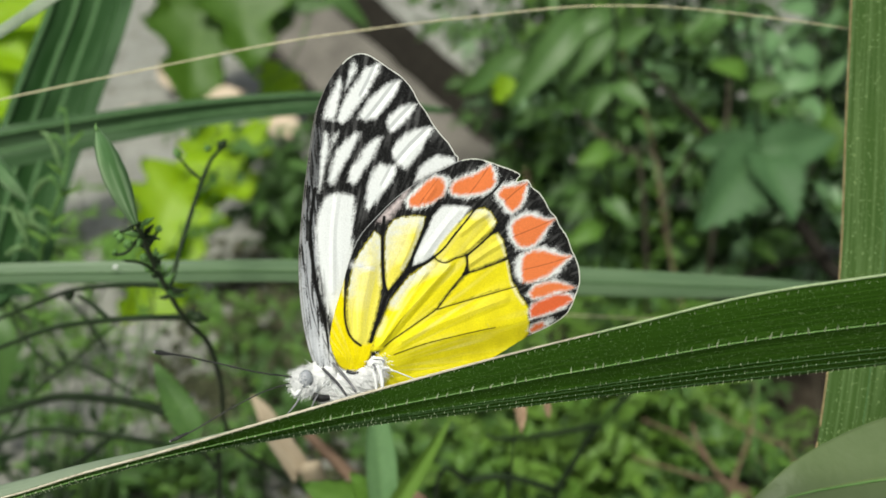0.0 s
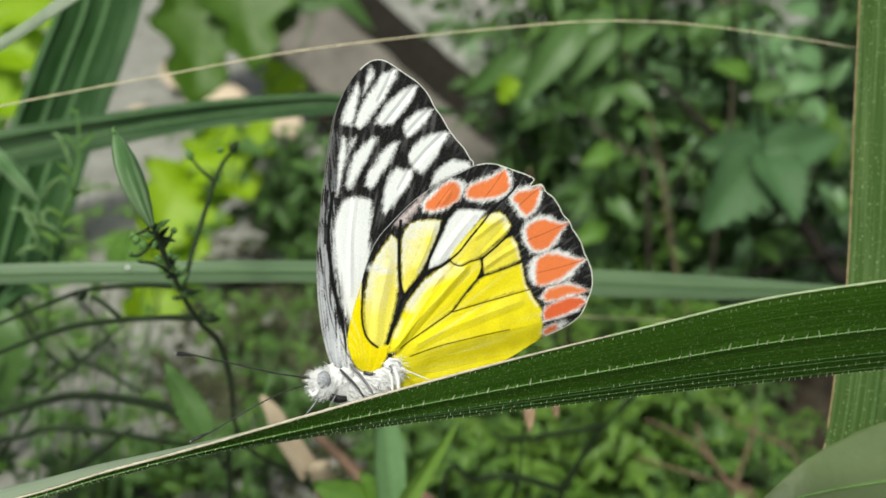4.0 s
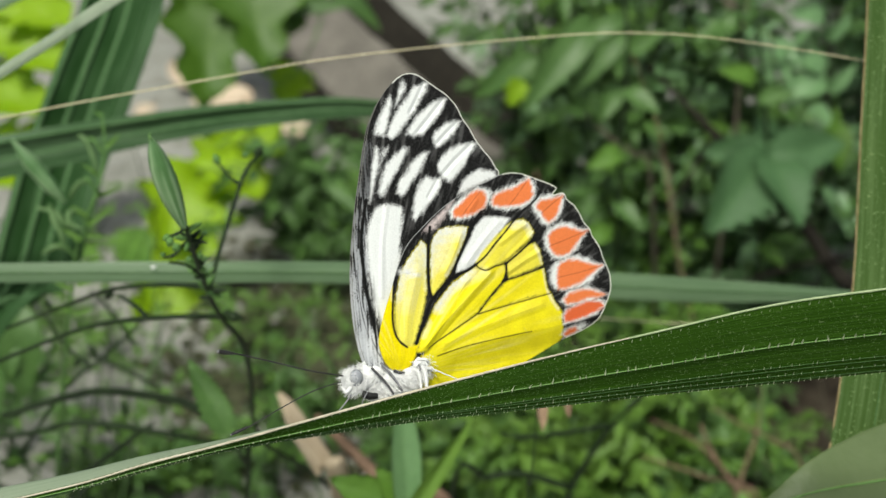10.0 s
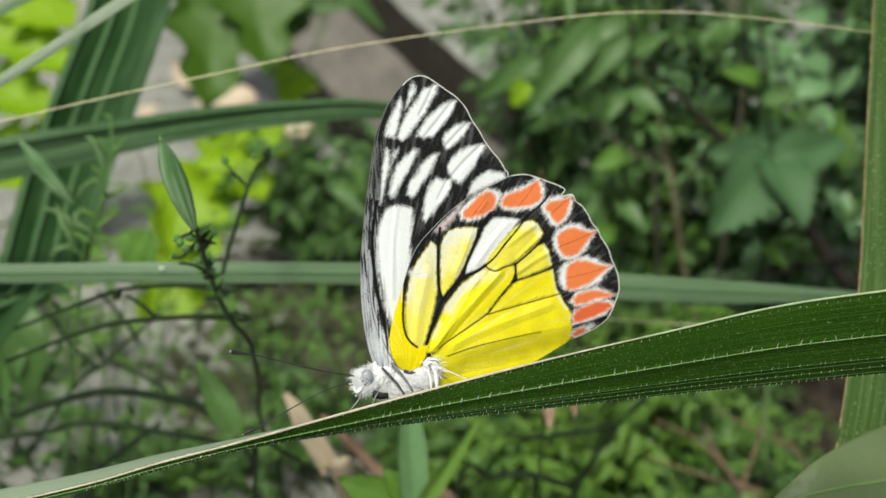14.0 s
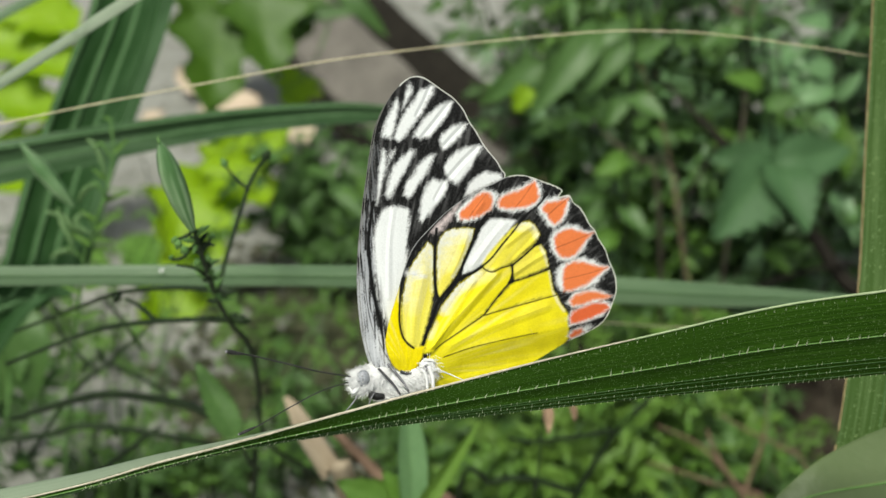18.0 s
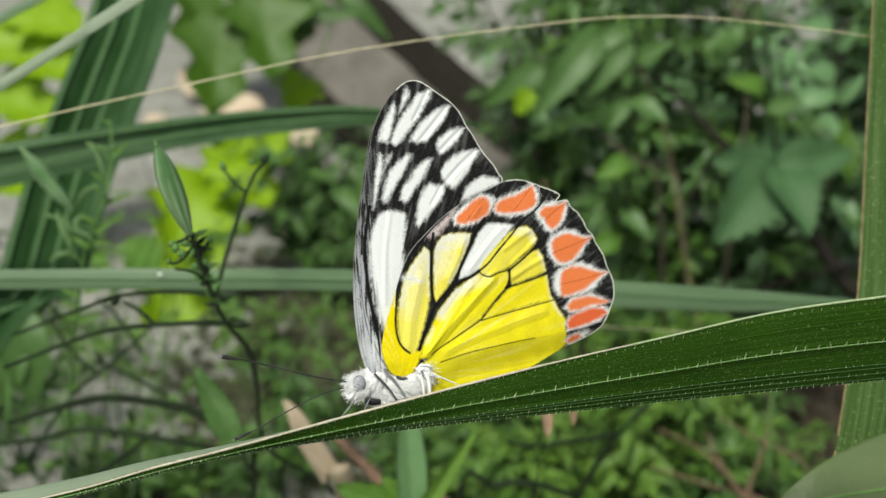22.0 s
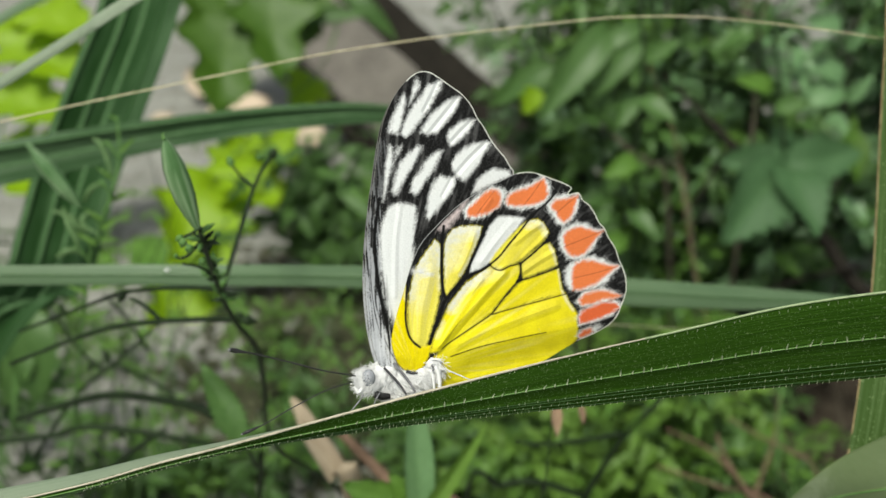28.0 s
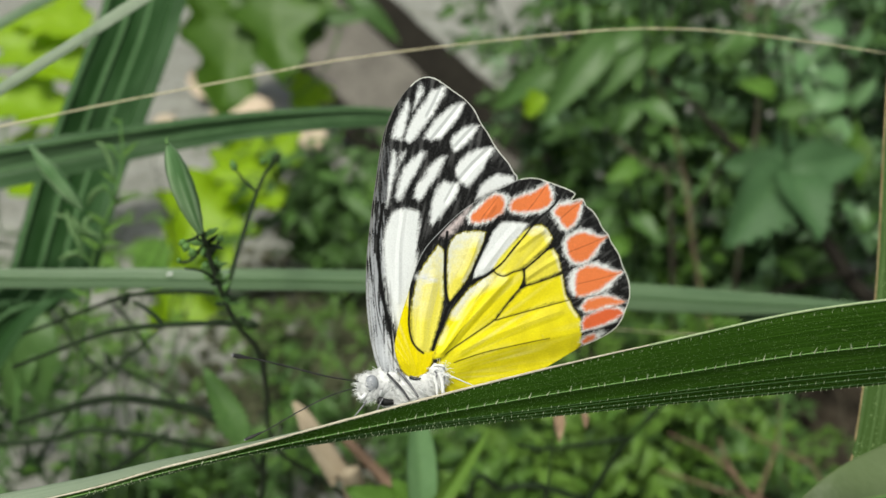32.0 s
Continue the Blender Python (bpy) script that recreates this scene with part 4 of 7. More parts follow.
def butterfly():
    body = new("butterfly")
    body.matrix_world = BFLY.to_4x4() if len(BFLY) == 4 else Matrix((*BFLY, (0, 0, 0, 1)))
    tagged(body, "white, black and yellow butterfly with orange spots, wings closed", "butterfly")
    fore = ((-5.32, -1.72), (-6.64, -1.17), (-7.26, -0.2), (-7.9, 1.79), (-8.46, 4.36), (-8.86, 7.58), (-9.03, 10.65), (-8.96, 13.58), (-8.74, 16.51), (-8.35, 20.18), (-7.88, 23.5), (-7.33, 27.28), (-6.76, 30.2), (-6.29, 31.63), (-5.41, 33.61), (-4.37, 35.24), (-3.17, 36.59), (-2.13, 37.41), (-1.09, 37.78), (-0.05, 37.77), (0.75, 37.44), (1.71, 36.89), (2.91, 36.13), (4.21, 35.37), (5.35, 34.36), (6.07, 33.41), (6.72, 32.14), (7.78, 30.74), (8.6, 29.4), (9.84, 27.92), (10.85, 26.88), (11.6, 25.67), (12.1, 24.61), (10.45, 21.02), (6.01, 16.74), (-0.07, 11.04), (-2.02, 4.73), (-3.16, 0.67))
    hind = ((-2.44, -1.88), (-3.54, -1.55), (-4.41, -0.86), (-5.04, 0.25), (-5.52, 1.73), (-5.53, 2.76), (-5.24, 4.37), (-4.72, 6.27), (-3.81, 9.14), (-3.04, 11.87), (-1.81, 14.68), (0.16, 17.01), (3.44, 19.99), (7.2, 22.42), (9.52, 23.48), (11.54, 24.46), (12.73, 24.81), (14.01, 24.93), (15.38, 24.75), (17.54, 24.12), (19.21, 23.63), (20.44, 22.97), (19.91, 22.09), (21.51, 22.37), (22.22, 21.37), (23.29, 20.69), (24.19, 19.54), (24.83, 18.37), (25.74, 17.52), (26.19, 16.58), (26.93, 15.64), (27.57, 14.61), (28.04, 13.27), (28.6, 12.24), (29.07, 11.05), (29.26, 9.86), (29.18, 8.58), (28.45, 6.68), (27.82, 5.42), (26.73, 4.09), (24.66, 2.93), (22.42, 2.03), (20.66, 1.13), (17.61, -0.51), (12.07, -3.05), (4.63, -5.23), (1.24, -4.96), (-0.63, -2.3))
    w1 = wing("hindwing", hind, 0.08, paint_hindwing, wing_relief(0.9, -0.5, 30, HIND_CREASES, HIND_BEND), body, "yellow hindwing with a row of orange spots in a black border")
    w2 = wing("forewing", fore, 0.08, paint_forewing, wing_relief(0.2, -0.9, 18, FORE_CREASES), body, "black forewing with white streaks and patches")
    for w, lift in ((w1, -2.2), (w2, -2.0)):
        part(w.name.split(".")[0], w.data, body, w["label"], pose(0.0003, -0.0004, lift / 1000))
    def at(x, y, z=0.0):
        return np.array((x, y, z)) / 1000
    tilt = pose(0, 0, 0, 0, 0, 18)
    part("neck", blob("neck", at(*(-6.21, -2.36), -0.9), (0.0026, 0.0019, 0.0015), FUR, tilt, rough=0.05), body, "white-haired collar")
    part("thorax", blob("thorax", at(*(-2.14, -2.94), -1.7), (0.0052, 0.0029, 0.0024), FUR, tilt, rough=0.03), body, "white-haired thorax")
    part("thorax_side", blob("thorax_side", at(*(-0.37, -2.31), 0.35), (0.0022, 0.0014, 0.0007), FUR, tilt, rough=0.1), body)
    part("abdomen", blob("abdomen", at(*(6.0, -4.2), -3.4), (0.0075, 0.0021, 0.0017), FUR, tilt, rough=0.02, taper=0.35), body)
    head = part("head", blob("head", at(*(-8.42, -2.89), -0.6), (0.0016, 0.0017, 0.0016), FUR, rough=0.05), body, "white-haired head")
    part("eye", blob("eye", at(*(-8.49, -2.48), 0.62), (0.0009, 0.00112, 0.0008), EYE_GREY, seg=24, rings=16), head, "dotted grey eye")
    part("palp", tube("palp", (at(*(-9.2, -3.75), 0.6), at(*(-9.91, -4.27), 0.9), at(*(-10.47, -3.56), 1.0)), (0.0003, 0.00028, 0.0001), FUR), head)
    for pts, r in ((((-10.19, -2.2), (-14.79, -1.34), (-19.55, -0.09), (-24.19, 1.06), (-26.93, 1.55)), 2.4), (((-10.47, -2.95), (-14.1, -3.95), (-18.2, -5.85), (-22.22, -7.98), (-24.85, -9.02)), 0.6)):
        z = np.linspace(0.5, 0.5 + r, len(pts))
        line = [at(x, y, h) for (x, y), h in zip(pts, z)]
        a = part("antenna", tube("antenna", line, [0.0001 * (1 if r > 1 else 0.8)] * 4 + [0.00014 * (1 if r > 1 else 0.8)], BLACK, 6, 60, 0.12), body, "thin black antenna with a clubbed tip")
        way = line[-1] - line[-2]
        way /= np.linalg.norm(way)
        part("club", tube("club", (line[-1] - way * 0.0022, line[-1] - way * 0.0008, line[-1]), (0.00014, 0.00032 if r > 1 else 0.00022, 0.00026 if r > 1 else 0.00016), BLACK, 8), a)
        part("club_tip", blob("club_tip", line[-1], (0.00022 if r > 1 else 0.00014,) * 3, GREY_FUR, seg=8, rings=6), a, "pale antenna tip")
    for line, r, mat, z in (
        (((-6.5, -1.2), (-5.3, -2.4), (-4.3, -3.5), (-3.5, -4.7)), 0.00018, DARK_FUR, 0.95),
        (((-5.2, -0.6), (-4.0, -1.9), (-3.0, -3.2), (-2.3, -4.3)), 0.0002, GREY_FUR, 0.9),
        (((-7.2, -4.3), (-7.7, -5.1), (-8.1, -6.0)), 0.0001, GREY_FUR, 1.5),
        (((-9.4, -4.5), (-10.1, -5.4), (-11.1, -6.5)), 0.00011, GREY_FUR, 1.6),
        (((-7.6, -4.6), (-6.6, -4.9), (-5.6, -4.9)), 0.0005, BLACK, 0.7),
        (((1.3, -1.3), (3.4, -2.2), (5.6, -3.1)), 0.00009, FUR, 1.9),
        (((0.4, -1.1), (0.85, -2.4), (1.0, -4.3)), 0.0003, FUR, 1.5),
        (((-0.3, -1.6), (0.1, -2.8), (0.2, -4.4)), 0.00022, FUR, 1.4),
        (((-3.3, -1.7), (-2.6, -1.95), (-1.8, -2.0)), 0.00022, DARK_FUR, 0.6),
    ):
        part("leg", tube("leg", [at(x, y, z + 0.1 * i) for i, (x, y) in enumerate(line)], (r, r, r * 0.7), mat, 6), body)
    # body hair
    g = np.random.default_rng(8)
    roots, ways = [], []
    for cx, cy, cz, sx, sy, sz, n in ((*(-2.14, -2.94), -1.7, 5.1, 2.8, 2.4, 2600), (*(-8.49, -2.96), -0.6, 1.7, 1.8, 1.7, 520), (*(-6.21, -2.36), -0.9, 2.5, 1.8, 1.5, 420), (*(-0.37, -2.31), 0.35, 2.2, 1.4, 0.8, 620)):
        for _ in range(n):
            d = g.normal(size=3)
            d /= np.linalg.norm(d)
            d[2] = abs(d[2])
            q = d * (sx, sy, sz)
            t18 = math.radians(18 if n > 500 else 0)
            q = np.array((q[0] * math.cos(t18) - q[1] * math.sin(t18), q[0] * math.sin(t18) + q[1] * math.cos(t18), q[2]))
            roots.append(np.array((cx, cy, cz)) / 1000 + q / 1000)
            ways.append(d * 0.55 + (np.array((0.9, -0.5, 0.0)) if n > 600 else np.array((-0.7, -0.35, 0.1))) + g.normal(0, 0.3, 3))
    tagged(part("body_hair", hairs("body_hair", roots, ways, 0.0009, FUR, 0.00004), body), kind="stuff")
    part("wing_root", blob("wing_root", at(*(0.37, -0.86), 0.9), (0.0011, 0.0009, 0.0005), FUR, tilt, rough=0.16), body, "white-haired wing root")
    for pts in (((-0.37, -0.34), (0.52, -0.23), (1.41, -0.54)), ((-0.52, -1.32), (0, -0.7), (0.82, -1.01)), ((0.22, -1.77), (0.82, -1.23), (1.71, -1.75)), ((0.67, -0.23), (1.04, -1.09), (0.89, -2.08))):
        part("wing_joint", tube("wing_joint", [at(x, y, 1.35 + 0.08 * i) for i, (x, y) in enumerate(pts)], (0.00006, 0.00014, 0.00006), FUR, 7, None, 0.25), body)
    part("wing_joint", tube("wing_joint", [at(*q, 1.4) for q in ((-0.22, -0.91), (0.15, -1.34), (0.07, -1.76))], (0.0001, 0.00016, 0.0001), GREY_FUR, 7), body)
    roots = [np.array((*(0.52, -0.93), 1.25)) / 1000 + g.normal(0, 1, 3) * (0.0008, 0.0006, 0.0001) for _ in range(200)]
    tagged(part("base_tuft", hairs("base_tuft", roots, [g.normal(0, 0.55, 3) + (0.7, -0.3, 0.15) for _ in roots], 0.0006, FUR, 0.00004), body), kind="stuff")
    return body


butterfly()


# ---- long grass blades ----
def long_blade(label, upper, lower, material, n=90, cols=28, margin=None, rim=0.00022, group="grass blades", rib_size=0.0002, **form):
    f = blade_form(upper, lower, n, cols, **form)
    ob = new("grass_blade", blade_mesh("grass_blade", f, material))
    tagged(ob, label, "grass blade", group)
    if margin:
        for k in (0, -1) if margin is not MARGIN else ():
            part("margin", tube("margin", f[0][::4, k], (rim, rim), margin, 6), ob, "pale thickened leaf margin")
    if not margin or margin is not MARGIN:
        for r in form.get("ribs", ()):
            k = int(round(r * (cols - 1)))
            part("rib", tube("rib", f[0][::4, k], (rib_size, rib_size), RIB_MID if rib_size > 0.0003 else RIB_DARK, 5), ob, "raised rib")
    return ob, f


main, main_form = long_blade(
    "deep green hairy grass blade with a pale edge",
    ((-0.0727, 0.126, 0.3112), (-0.0538, 0.1256, 0.3165), (-0.0433, 0.1261, 0.3198), (-0.0328, 0.1265, 0.3228), (-0.0191, 0.127, 0.327), (-0.0069, 0.1272, 0.3308), (0.0076, 0.1266, 0.3355), (0.0217, 0.1258, 0.3398), (0.0347, 0.1249, 0.3438), (0.049, 0.1236, 0.3469), (0.0685, 0.1225, 0.3503), (0.125, 0.15, 0.31), (0.17, 0.17, 0.18), (0.19, 0.19, 0)),
    ((-0.073, 0.1261, 0.3102), (-0.054, 0.1259, 0.3155), (-0.0436, 0.1267, 0.3184), (-0.0332, 0.1276, 0.321), (-0.0195, 0.1288, 0.323), (-0.0071, 0.129, 0.3249), (0.0079, 0.129, 0.327), (0.0228, 0.129, 0.3291), (0.0367, 0.1282, 0.3313), (0.0521, 0.1275, 0.3337), (0.0725, 0.1256, 0.3373), (0.112, 0.142, 0.3), (0.16, 0.165, 0.18), (0.18, 0.185, 0)),
    BLADE_MAIN, n=220, cols=40, margin=MARGIN, bulge=0.05, ribs=(0.46, 0.74, 0.8, 0.87, 0.94), rib_height=0.00015)
# The sky's reflection on the upper face is put into its pale colour.
top_face = blade_form(((-0.0742, 0.1294, 0.3114), (-0.0549, 0.1289, 0.3163), (-0.0442, 0.1292, 0.3192), (-0.0334, 0.1287, 0.3221), (-0.0249, 0.1282, 0.3247), (-0.0179, 0.1281, 0.3269)), ((-0.0731, 0.1266, 0.3108), (-0.0541, 0.1263, 0.316), (-0.0435, 0.1268, 0.3194), (-0.033, 0.1272, 0.3224), (-0.0248, 0.1277, 0.3249), (-0.0179, 0.1278, 0.327)), 60, 10, 0.03)
part("upper_face", blade_mesh("upper_face", top_face, BLADE_GREY), main, "upper face of the twisted blade, pale with painted sky reflection")


def main_details():
    grid, nor, v = main_form
    g = np.random.default_rng(5)
    up = (grid[:, 0] - grid[:, -1]) / np.linalg.norm(grid[:, 0] - grid[:, -1], axis=1)[:, None]
    last = 172
    nor = nor * np.where(nor[:, 1:2] > 0, -1, 1)

    def row(r, count, size, thick):
        k = int(round(r * (len(v) - 1)))
        roots, ways = [], []
        for i in range(count):
            s = 18 + (last - 18) * (i + g.uniform(-0.3, 0.3)) / count
            a = int(s)
            roots.append(grid[a, k] + (grid[a + 1, k] - grid[a, k]) * (s - a) + nor[a] * 0.0001)
            ways.append(nor[a] * 0.45 + up[a] + g.normal(0, 0.07, 3))
        tagged(part("leaf_hair", hairs("leaf_hair", roots, ways, size, HAIR, thick), main), kind="stuff")

    for r, w in ((0.46, 0.00008), (0.74, 0.00004), (0.8, 0.00004), (0.87, 0.00004), (0.94, 0.00004)):
        k = int(round(r * (len(v) - 1)))
        part("rib", tube("rib", grid[::4, k] + nor[::4] * 0.00004, (w, w), RIB if r < 0.5 else RIB_DARK, 5, 220), main, "light green rib" if r < 0.5 else "dull green rib")
    cut = int(np.argmin(np.linalg.norm(grid[:, 0] - (0.0228, 0.1258, 0.3402), axis=1)))
    part("margin", tube("margin", grid[: cut + 1 : 3, 0], (0.0001, 0.00015, 0.00017, 0.00016, 0.00015, 0.00007), MARGIN, 7, 200, 0.16), main, "thick cream leaf margin")
    part("margin", tube("margin", grid[cut - 6 :: 4, 0], (0.00013, 0.00016), MARGIN_GREEN, 6, 90, 0.1), main, "thin light green leaf margin")
    row(0.46, 88, 0.0015, 0.00013)
    row(0.06, 110, 0.0007, 0.00006)
    row(0.74, 110, 0.0008, 0.00006)
    row(0.87, 130, 0.0009, 0.00006)
    row(1.0, 150, 0.0011, 0.00007)
    roots, ways = [], []
    for i in range(9000):
        a, k = g.integers(20, last), g.integers(1, len(v) - 1)
        roots.append(grid[a, k] + (grid[a + 1, k] - grid[a, k]) * g.uniform() + (grid[a, k + 1] - grid[a, k]) * g.uniform())
        ways.append(nor[a] * 0.6 + up[a] + g.normal(0, 0.3, 3))
    tagged(part("leaf_hair", hairs("leaf_hair", roots, ways, 0.0003, HAIR_FINE, 0.000032), main), kind="stuff")


main_details()
long_blade("upright green grass blade with a brown margin",
    ((0.0715, 0.2204, 0.3809), (0.07, 0.2092, 0.3615), (0.0681, 0.1989, 0.3444), (0.065, 0.1832, 0.3221), (0.0615, 0.1728, 0.3089), (0.0589, 0.1659, 0.3), (0.0534, 0.1529, 0.2804), (0.08, 0.15, 0.16), (0.075, 0.14, 0)),
    ((0.0956, 0.2269, 0.3804), (0.0941, 0.2155, 0.3603), (0.0921, 0.205, 0.3427), (0.0883, 0.1889, 0.3197), (0.0844, 0.1784, 0.3059), (0.0812, 0.1713, 0.2968), (0.0731, 0.158, 0.2764), (0.1, 0.155, 0.16), (0.09, 0.145, 0)),
    BLADE_RIGHT, margin=MARGIN_BROWN, rim=0.00015, bulge=0.05, ribs=(0.3, 0.5, 0.7), rib_height=0.0002, rib_size=0.00012)
level_blade, _ = long_blade("pale green grass blade lying level",
    ((-0.36, 0.16, 0), (-0.2025, 0.1911, 0.271), (-0.1715, 0.2115, 0.3007), (-0.1351, 0.2261, 0.3036), (-0.094, 0.2382, 0.3004), (-0.0594, 0.2442, 0.2986), (-0.0321, 0.2514, 0.2958), (0, 0.2614, 0.2913), (0.0331, 0.2723, 0.2851), (0.0666, 0.283, 0.2786), (0.0956, 0.2923, 0.2725), (0.1614, 0.3119, 0.2587)),
    ((-0.35, 0.16, 0), (-0.1983, 0.1903, 0.269), (-0.1705, 0.2098, 0.2966), (-0.1351, 0.2245, 0.2997), (-0.094, 0.2365, 0.2963), (-0.0594, 0.2424, 0.2941), (-0.0321, 0.2496, 0.2911), (0, 0.2591, 0.2858), (0.0331, 0.2697, 0.2788), (0.0666, 0.2808, 0.273), (0.0956, 0.2908, 0.2688), (0.1614, 0.3116, 0.258)),
    BLADE_PALE, n=110, bulge=0.08, ribs=(0.5,), rib_height=0.0002)
long_blade("green grass blade arching with two pale folds",
    ((-0.4, 0.18, 0), (-0.2555, 0.2481, 0.2543), (-0.2161, 0.2736, 0.2925), (-0.1718, 0.2975, 0.3019), (-0.12, 0.318, 0.307), (-0.0998, 0.3284, 0.3077), (-0.0783, 0.3387, 0.3083), (-0.0555, 0.3486, 0.308), (-0.0314, 0.3579, 0.3061), (0.0029, 0.3741, 0.2964)),
    ((-0.39, 0.18, 0), (-0.2489, 0.2451, 0.247), (-0.2134, 0.269, 0.2812), (-0.1718, 0.2923, 0.2891), (-0.12, 0.3136, 0.2961), (-0.0998, 0.3247, 0.2985), (-0.0783, 0.3355, 0.3004), (-0.0555, 0.3458, 0.3011), (-0.0314, 0.3557, 0.3006), (0.0029, 0.3736, 0.2952)),
    BLADE_ARCH, n=110, cols=46, bulge=-0.1, ribs=(0.17, 0.6), rib_height=0.0003, rib_size=0.0005, pleats=2, pleat=0.0016)
long_blade("tall dark green pleated leaf with pale folds",
    ((-0.1226, 0.3936, 0.3384), (-0.1254, 0.3838, 0.3255), (-0.13, 0.3742, 0.3129), (-0.1349, 0.3625, 0.2976), (-0.1394, 0.3511, 0.2826), (-0.1424, 0.3401, 0.268), (-0.1475, 0.3292, 0.2537), (-0.178, 0.318, 0.225), (-0.32, 0.3, 0)),
    ((-0.0955, 0.3938, 0.3386), (-0.0982, 0.384, 0.3258), (-0.1012, 0.3756, 0.3148), (-0.1068, 0.3627, 0.2978), (-0.112, 0.3513, 0.2828), (-0.115, 0.3402, 0.2682), (-0.1205, 0.3294, 0.254), (-0.148, 0.318, 0.228), (-0.29, 0.3, 0)),
    BLADE_DARK, cols=61, bulge=-0.16, ribs=(0.09, 0.33, 0.57), rib_height=0.0002, rib_size=0.0008, pleats=4, pleat=0.003)
long_blade("slender pale grey-green grass blade",
    ((-0.32, 0.16, 0), (-0.1751, 0.1937, 0.2815), (-0.1449, 0.2091, 0.3156), (-0.115, 0.22, 0.3343), (-0.0849, 0.2323, 0.3523), (-0.0806, 0.2334, 0.3549), (-0.0762, 0.2363, 0.3579), (-0.0535, 0.2451, 0.3714)),
    ((-0.315, 0.16, 0), (-0.1735, 0.1931, 0.2799), (-0.1438, 0.2081, 0.3133), (-0.115, 0.219, 0.3317), (-0.0849, 0.2312, 0.3498), (-0.0806, 0.2323, 0.3524), (-0.0746, 0.2354, 0.3561), (-0.0535, 0.244, 0.3687)),
    BLADE_GREY, n=70, bulge=0.12)

long_blade("slender grey-green grass blade further off",
    ((-0.5, 0.3, 0), (-0.2553, 0.2881, 0.2412), (-0.1993, 0.3205, 0.3008), (-0.1428, 0.3423, 0.3338), (-0.1245, 0.346, 0.343), (-0.0949, 0.3604, 0.3579)),
    ((-0.49, 0.3, 0), (-0.2538, 0.2872, 0.2391), (-0.1978, 0.3191, 0.2972), (-0.1428, 0.341, 0.3306), (-0.1245, 0.3449, 0.3403), (-0.0949, 0.3597, 0.3561)),
    BLADE_PALE, n=60, bulge=0.1)

part("speck", blob("speck", (-0.0701, 0.2402, 0.2987), (0.00055, 0.0002, 0.0003), FUR, pose(0, 0, 0, 0, -15, 0), 12, 8, 0.15), level_blade, "small white speck")

# ---- broad leaf in the lower corner ----
BROAD = leaf_material("matt_broad_leaf", (0.092, 0.138, 0.05), (0.14, 0.19, 0.08), (0.19, 0.26, 0.08), veins=2.0)
broad_form = blade_form(((0.0393, 0.1464, 0.2973), (0.045, 0.1495, 0.3008), (0.0507, 0.1526, 0.3044), (0.0575, 0.1566, 0.3061), (0.0668, 0.1606, 0.3076), (0.0794, 0.164, 0.3078), (0.0983, 0.1659, 0.3041), (0.1089, 0.1638, 0.2947)),
    ((0.0397, 0.1462, 0.297), (0.0458, 0.1468, 0.2985), (0.0514, 0.1466, 0.2979), (0.0584, 0.1475, 0.296), (0.0663, 0.1484, 0.2941), (0.0767, 0.1507, 0.2915), (0.0959, 0.1554, 0.2905), (0.1089, 0.1636, 0.2943)), 60, 30, 0.09, (0.5,), 0.0002)
broad = new("broad_leaf")
tagged(broad, "matt green broad leaf with a light midrib", "leaf")
part("leaf_face", blade_mesh("leaf_face", broad_form, BROAD), broad)
part("midrib", tube("midrib", broad_form[0][::3, 15], (0.00012, 0.0002, 0.0003), RIB, 6), broad, "light green midrib")
part("stalk", tube("stalk", ((0.1084, 0.1637, 0.2945), (0.1233, 0.1613, 0.2804), (0.13, 0.17, 0.15), (0.13, 0.17, 0)), (0.0008, 0.0015), STEM_LIGHT, 8), broad)

# ---- straw-coloured thread-thin stem, which sways about its foot ----
PIVOT = Vector((-0.0906, 0.214, 0.3402))
thread_line = [Vector(p) - PIVOT for p in ((-0.3, 0.15, 0), (-0.1726, 0.1802, 0.2897), (-0.1389, 0.2005, 0.3276), (-0.1083, 0.2108, 0.3363), (-0.0809, 0.2164, 0.3419), (-0.0503, 0.2203, 0.3475), (-0.0297, 0.2234, 0.351), (-0.0088, 0.2245, 0.3538), (0.008, 0.2268, 0.3553), (0.0228, 0.2274, 0.3567), (0.0335, 0.2291, 0.3567), (0.0442, 0.2289, 0.3564), (0.0605, 0.2299, 0.3545), (0.0776, 0.2305, 0.352), (0.1046, 0.2303, 0.3474))]
thread = new("dry_grass_stem", tube("dry_grass_stem", thread_line, (0.00022, 0.00016, 0.00013, 0.00012, 0.0001), STRAW, 7, 260, 0.22))
thread.location = PIVOT
tagged(thread, "thin straw-coloured dry grass stem arching across", "grass stem")


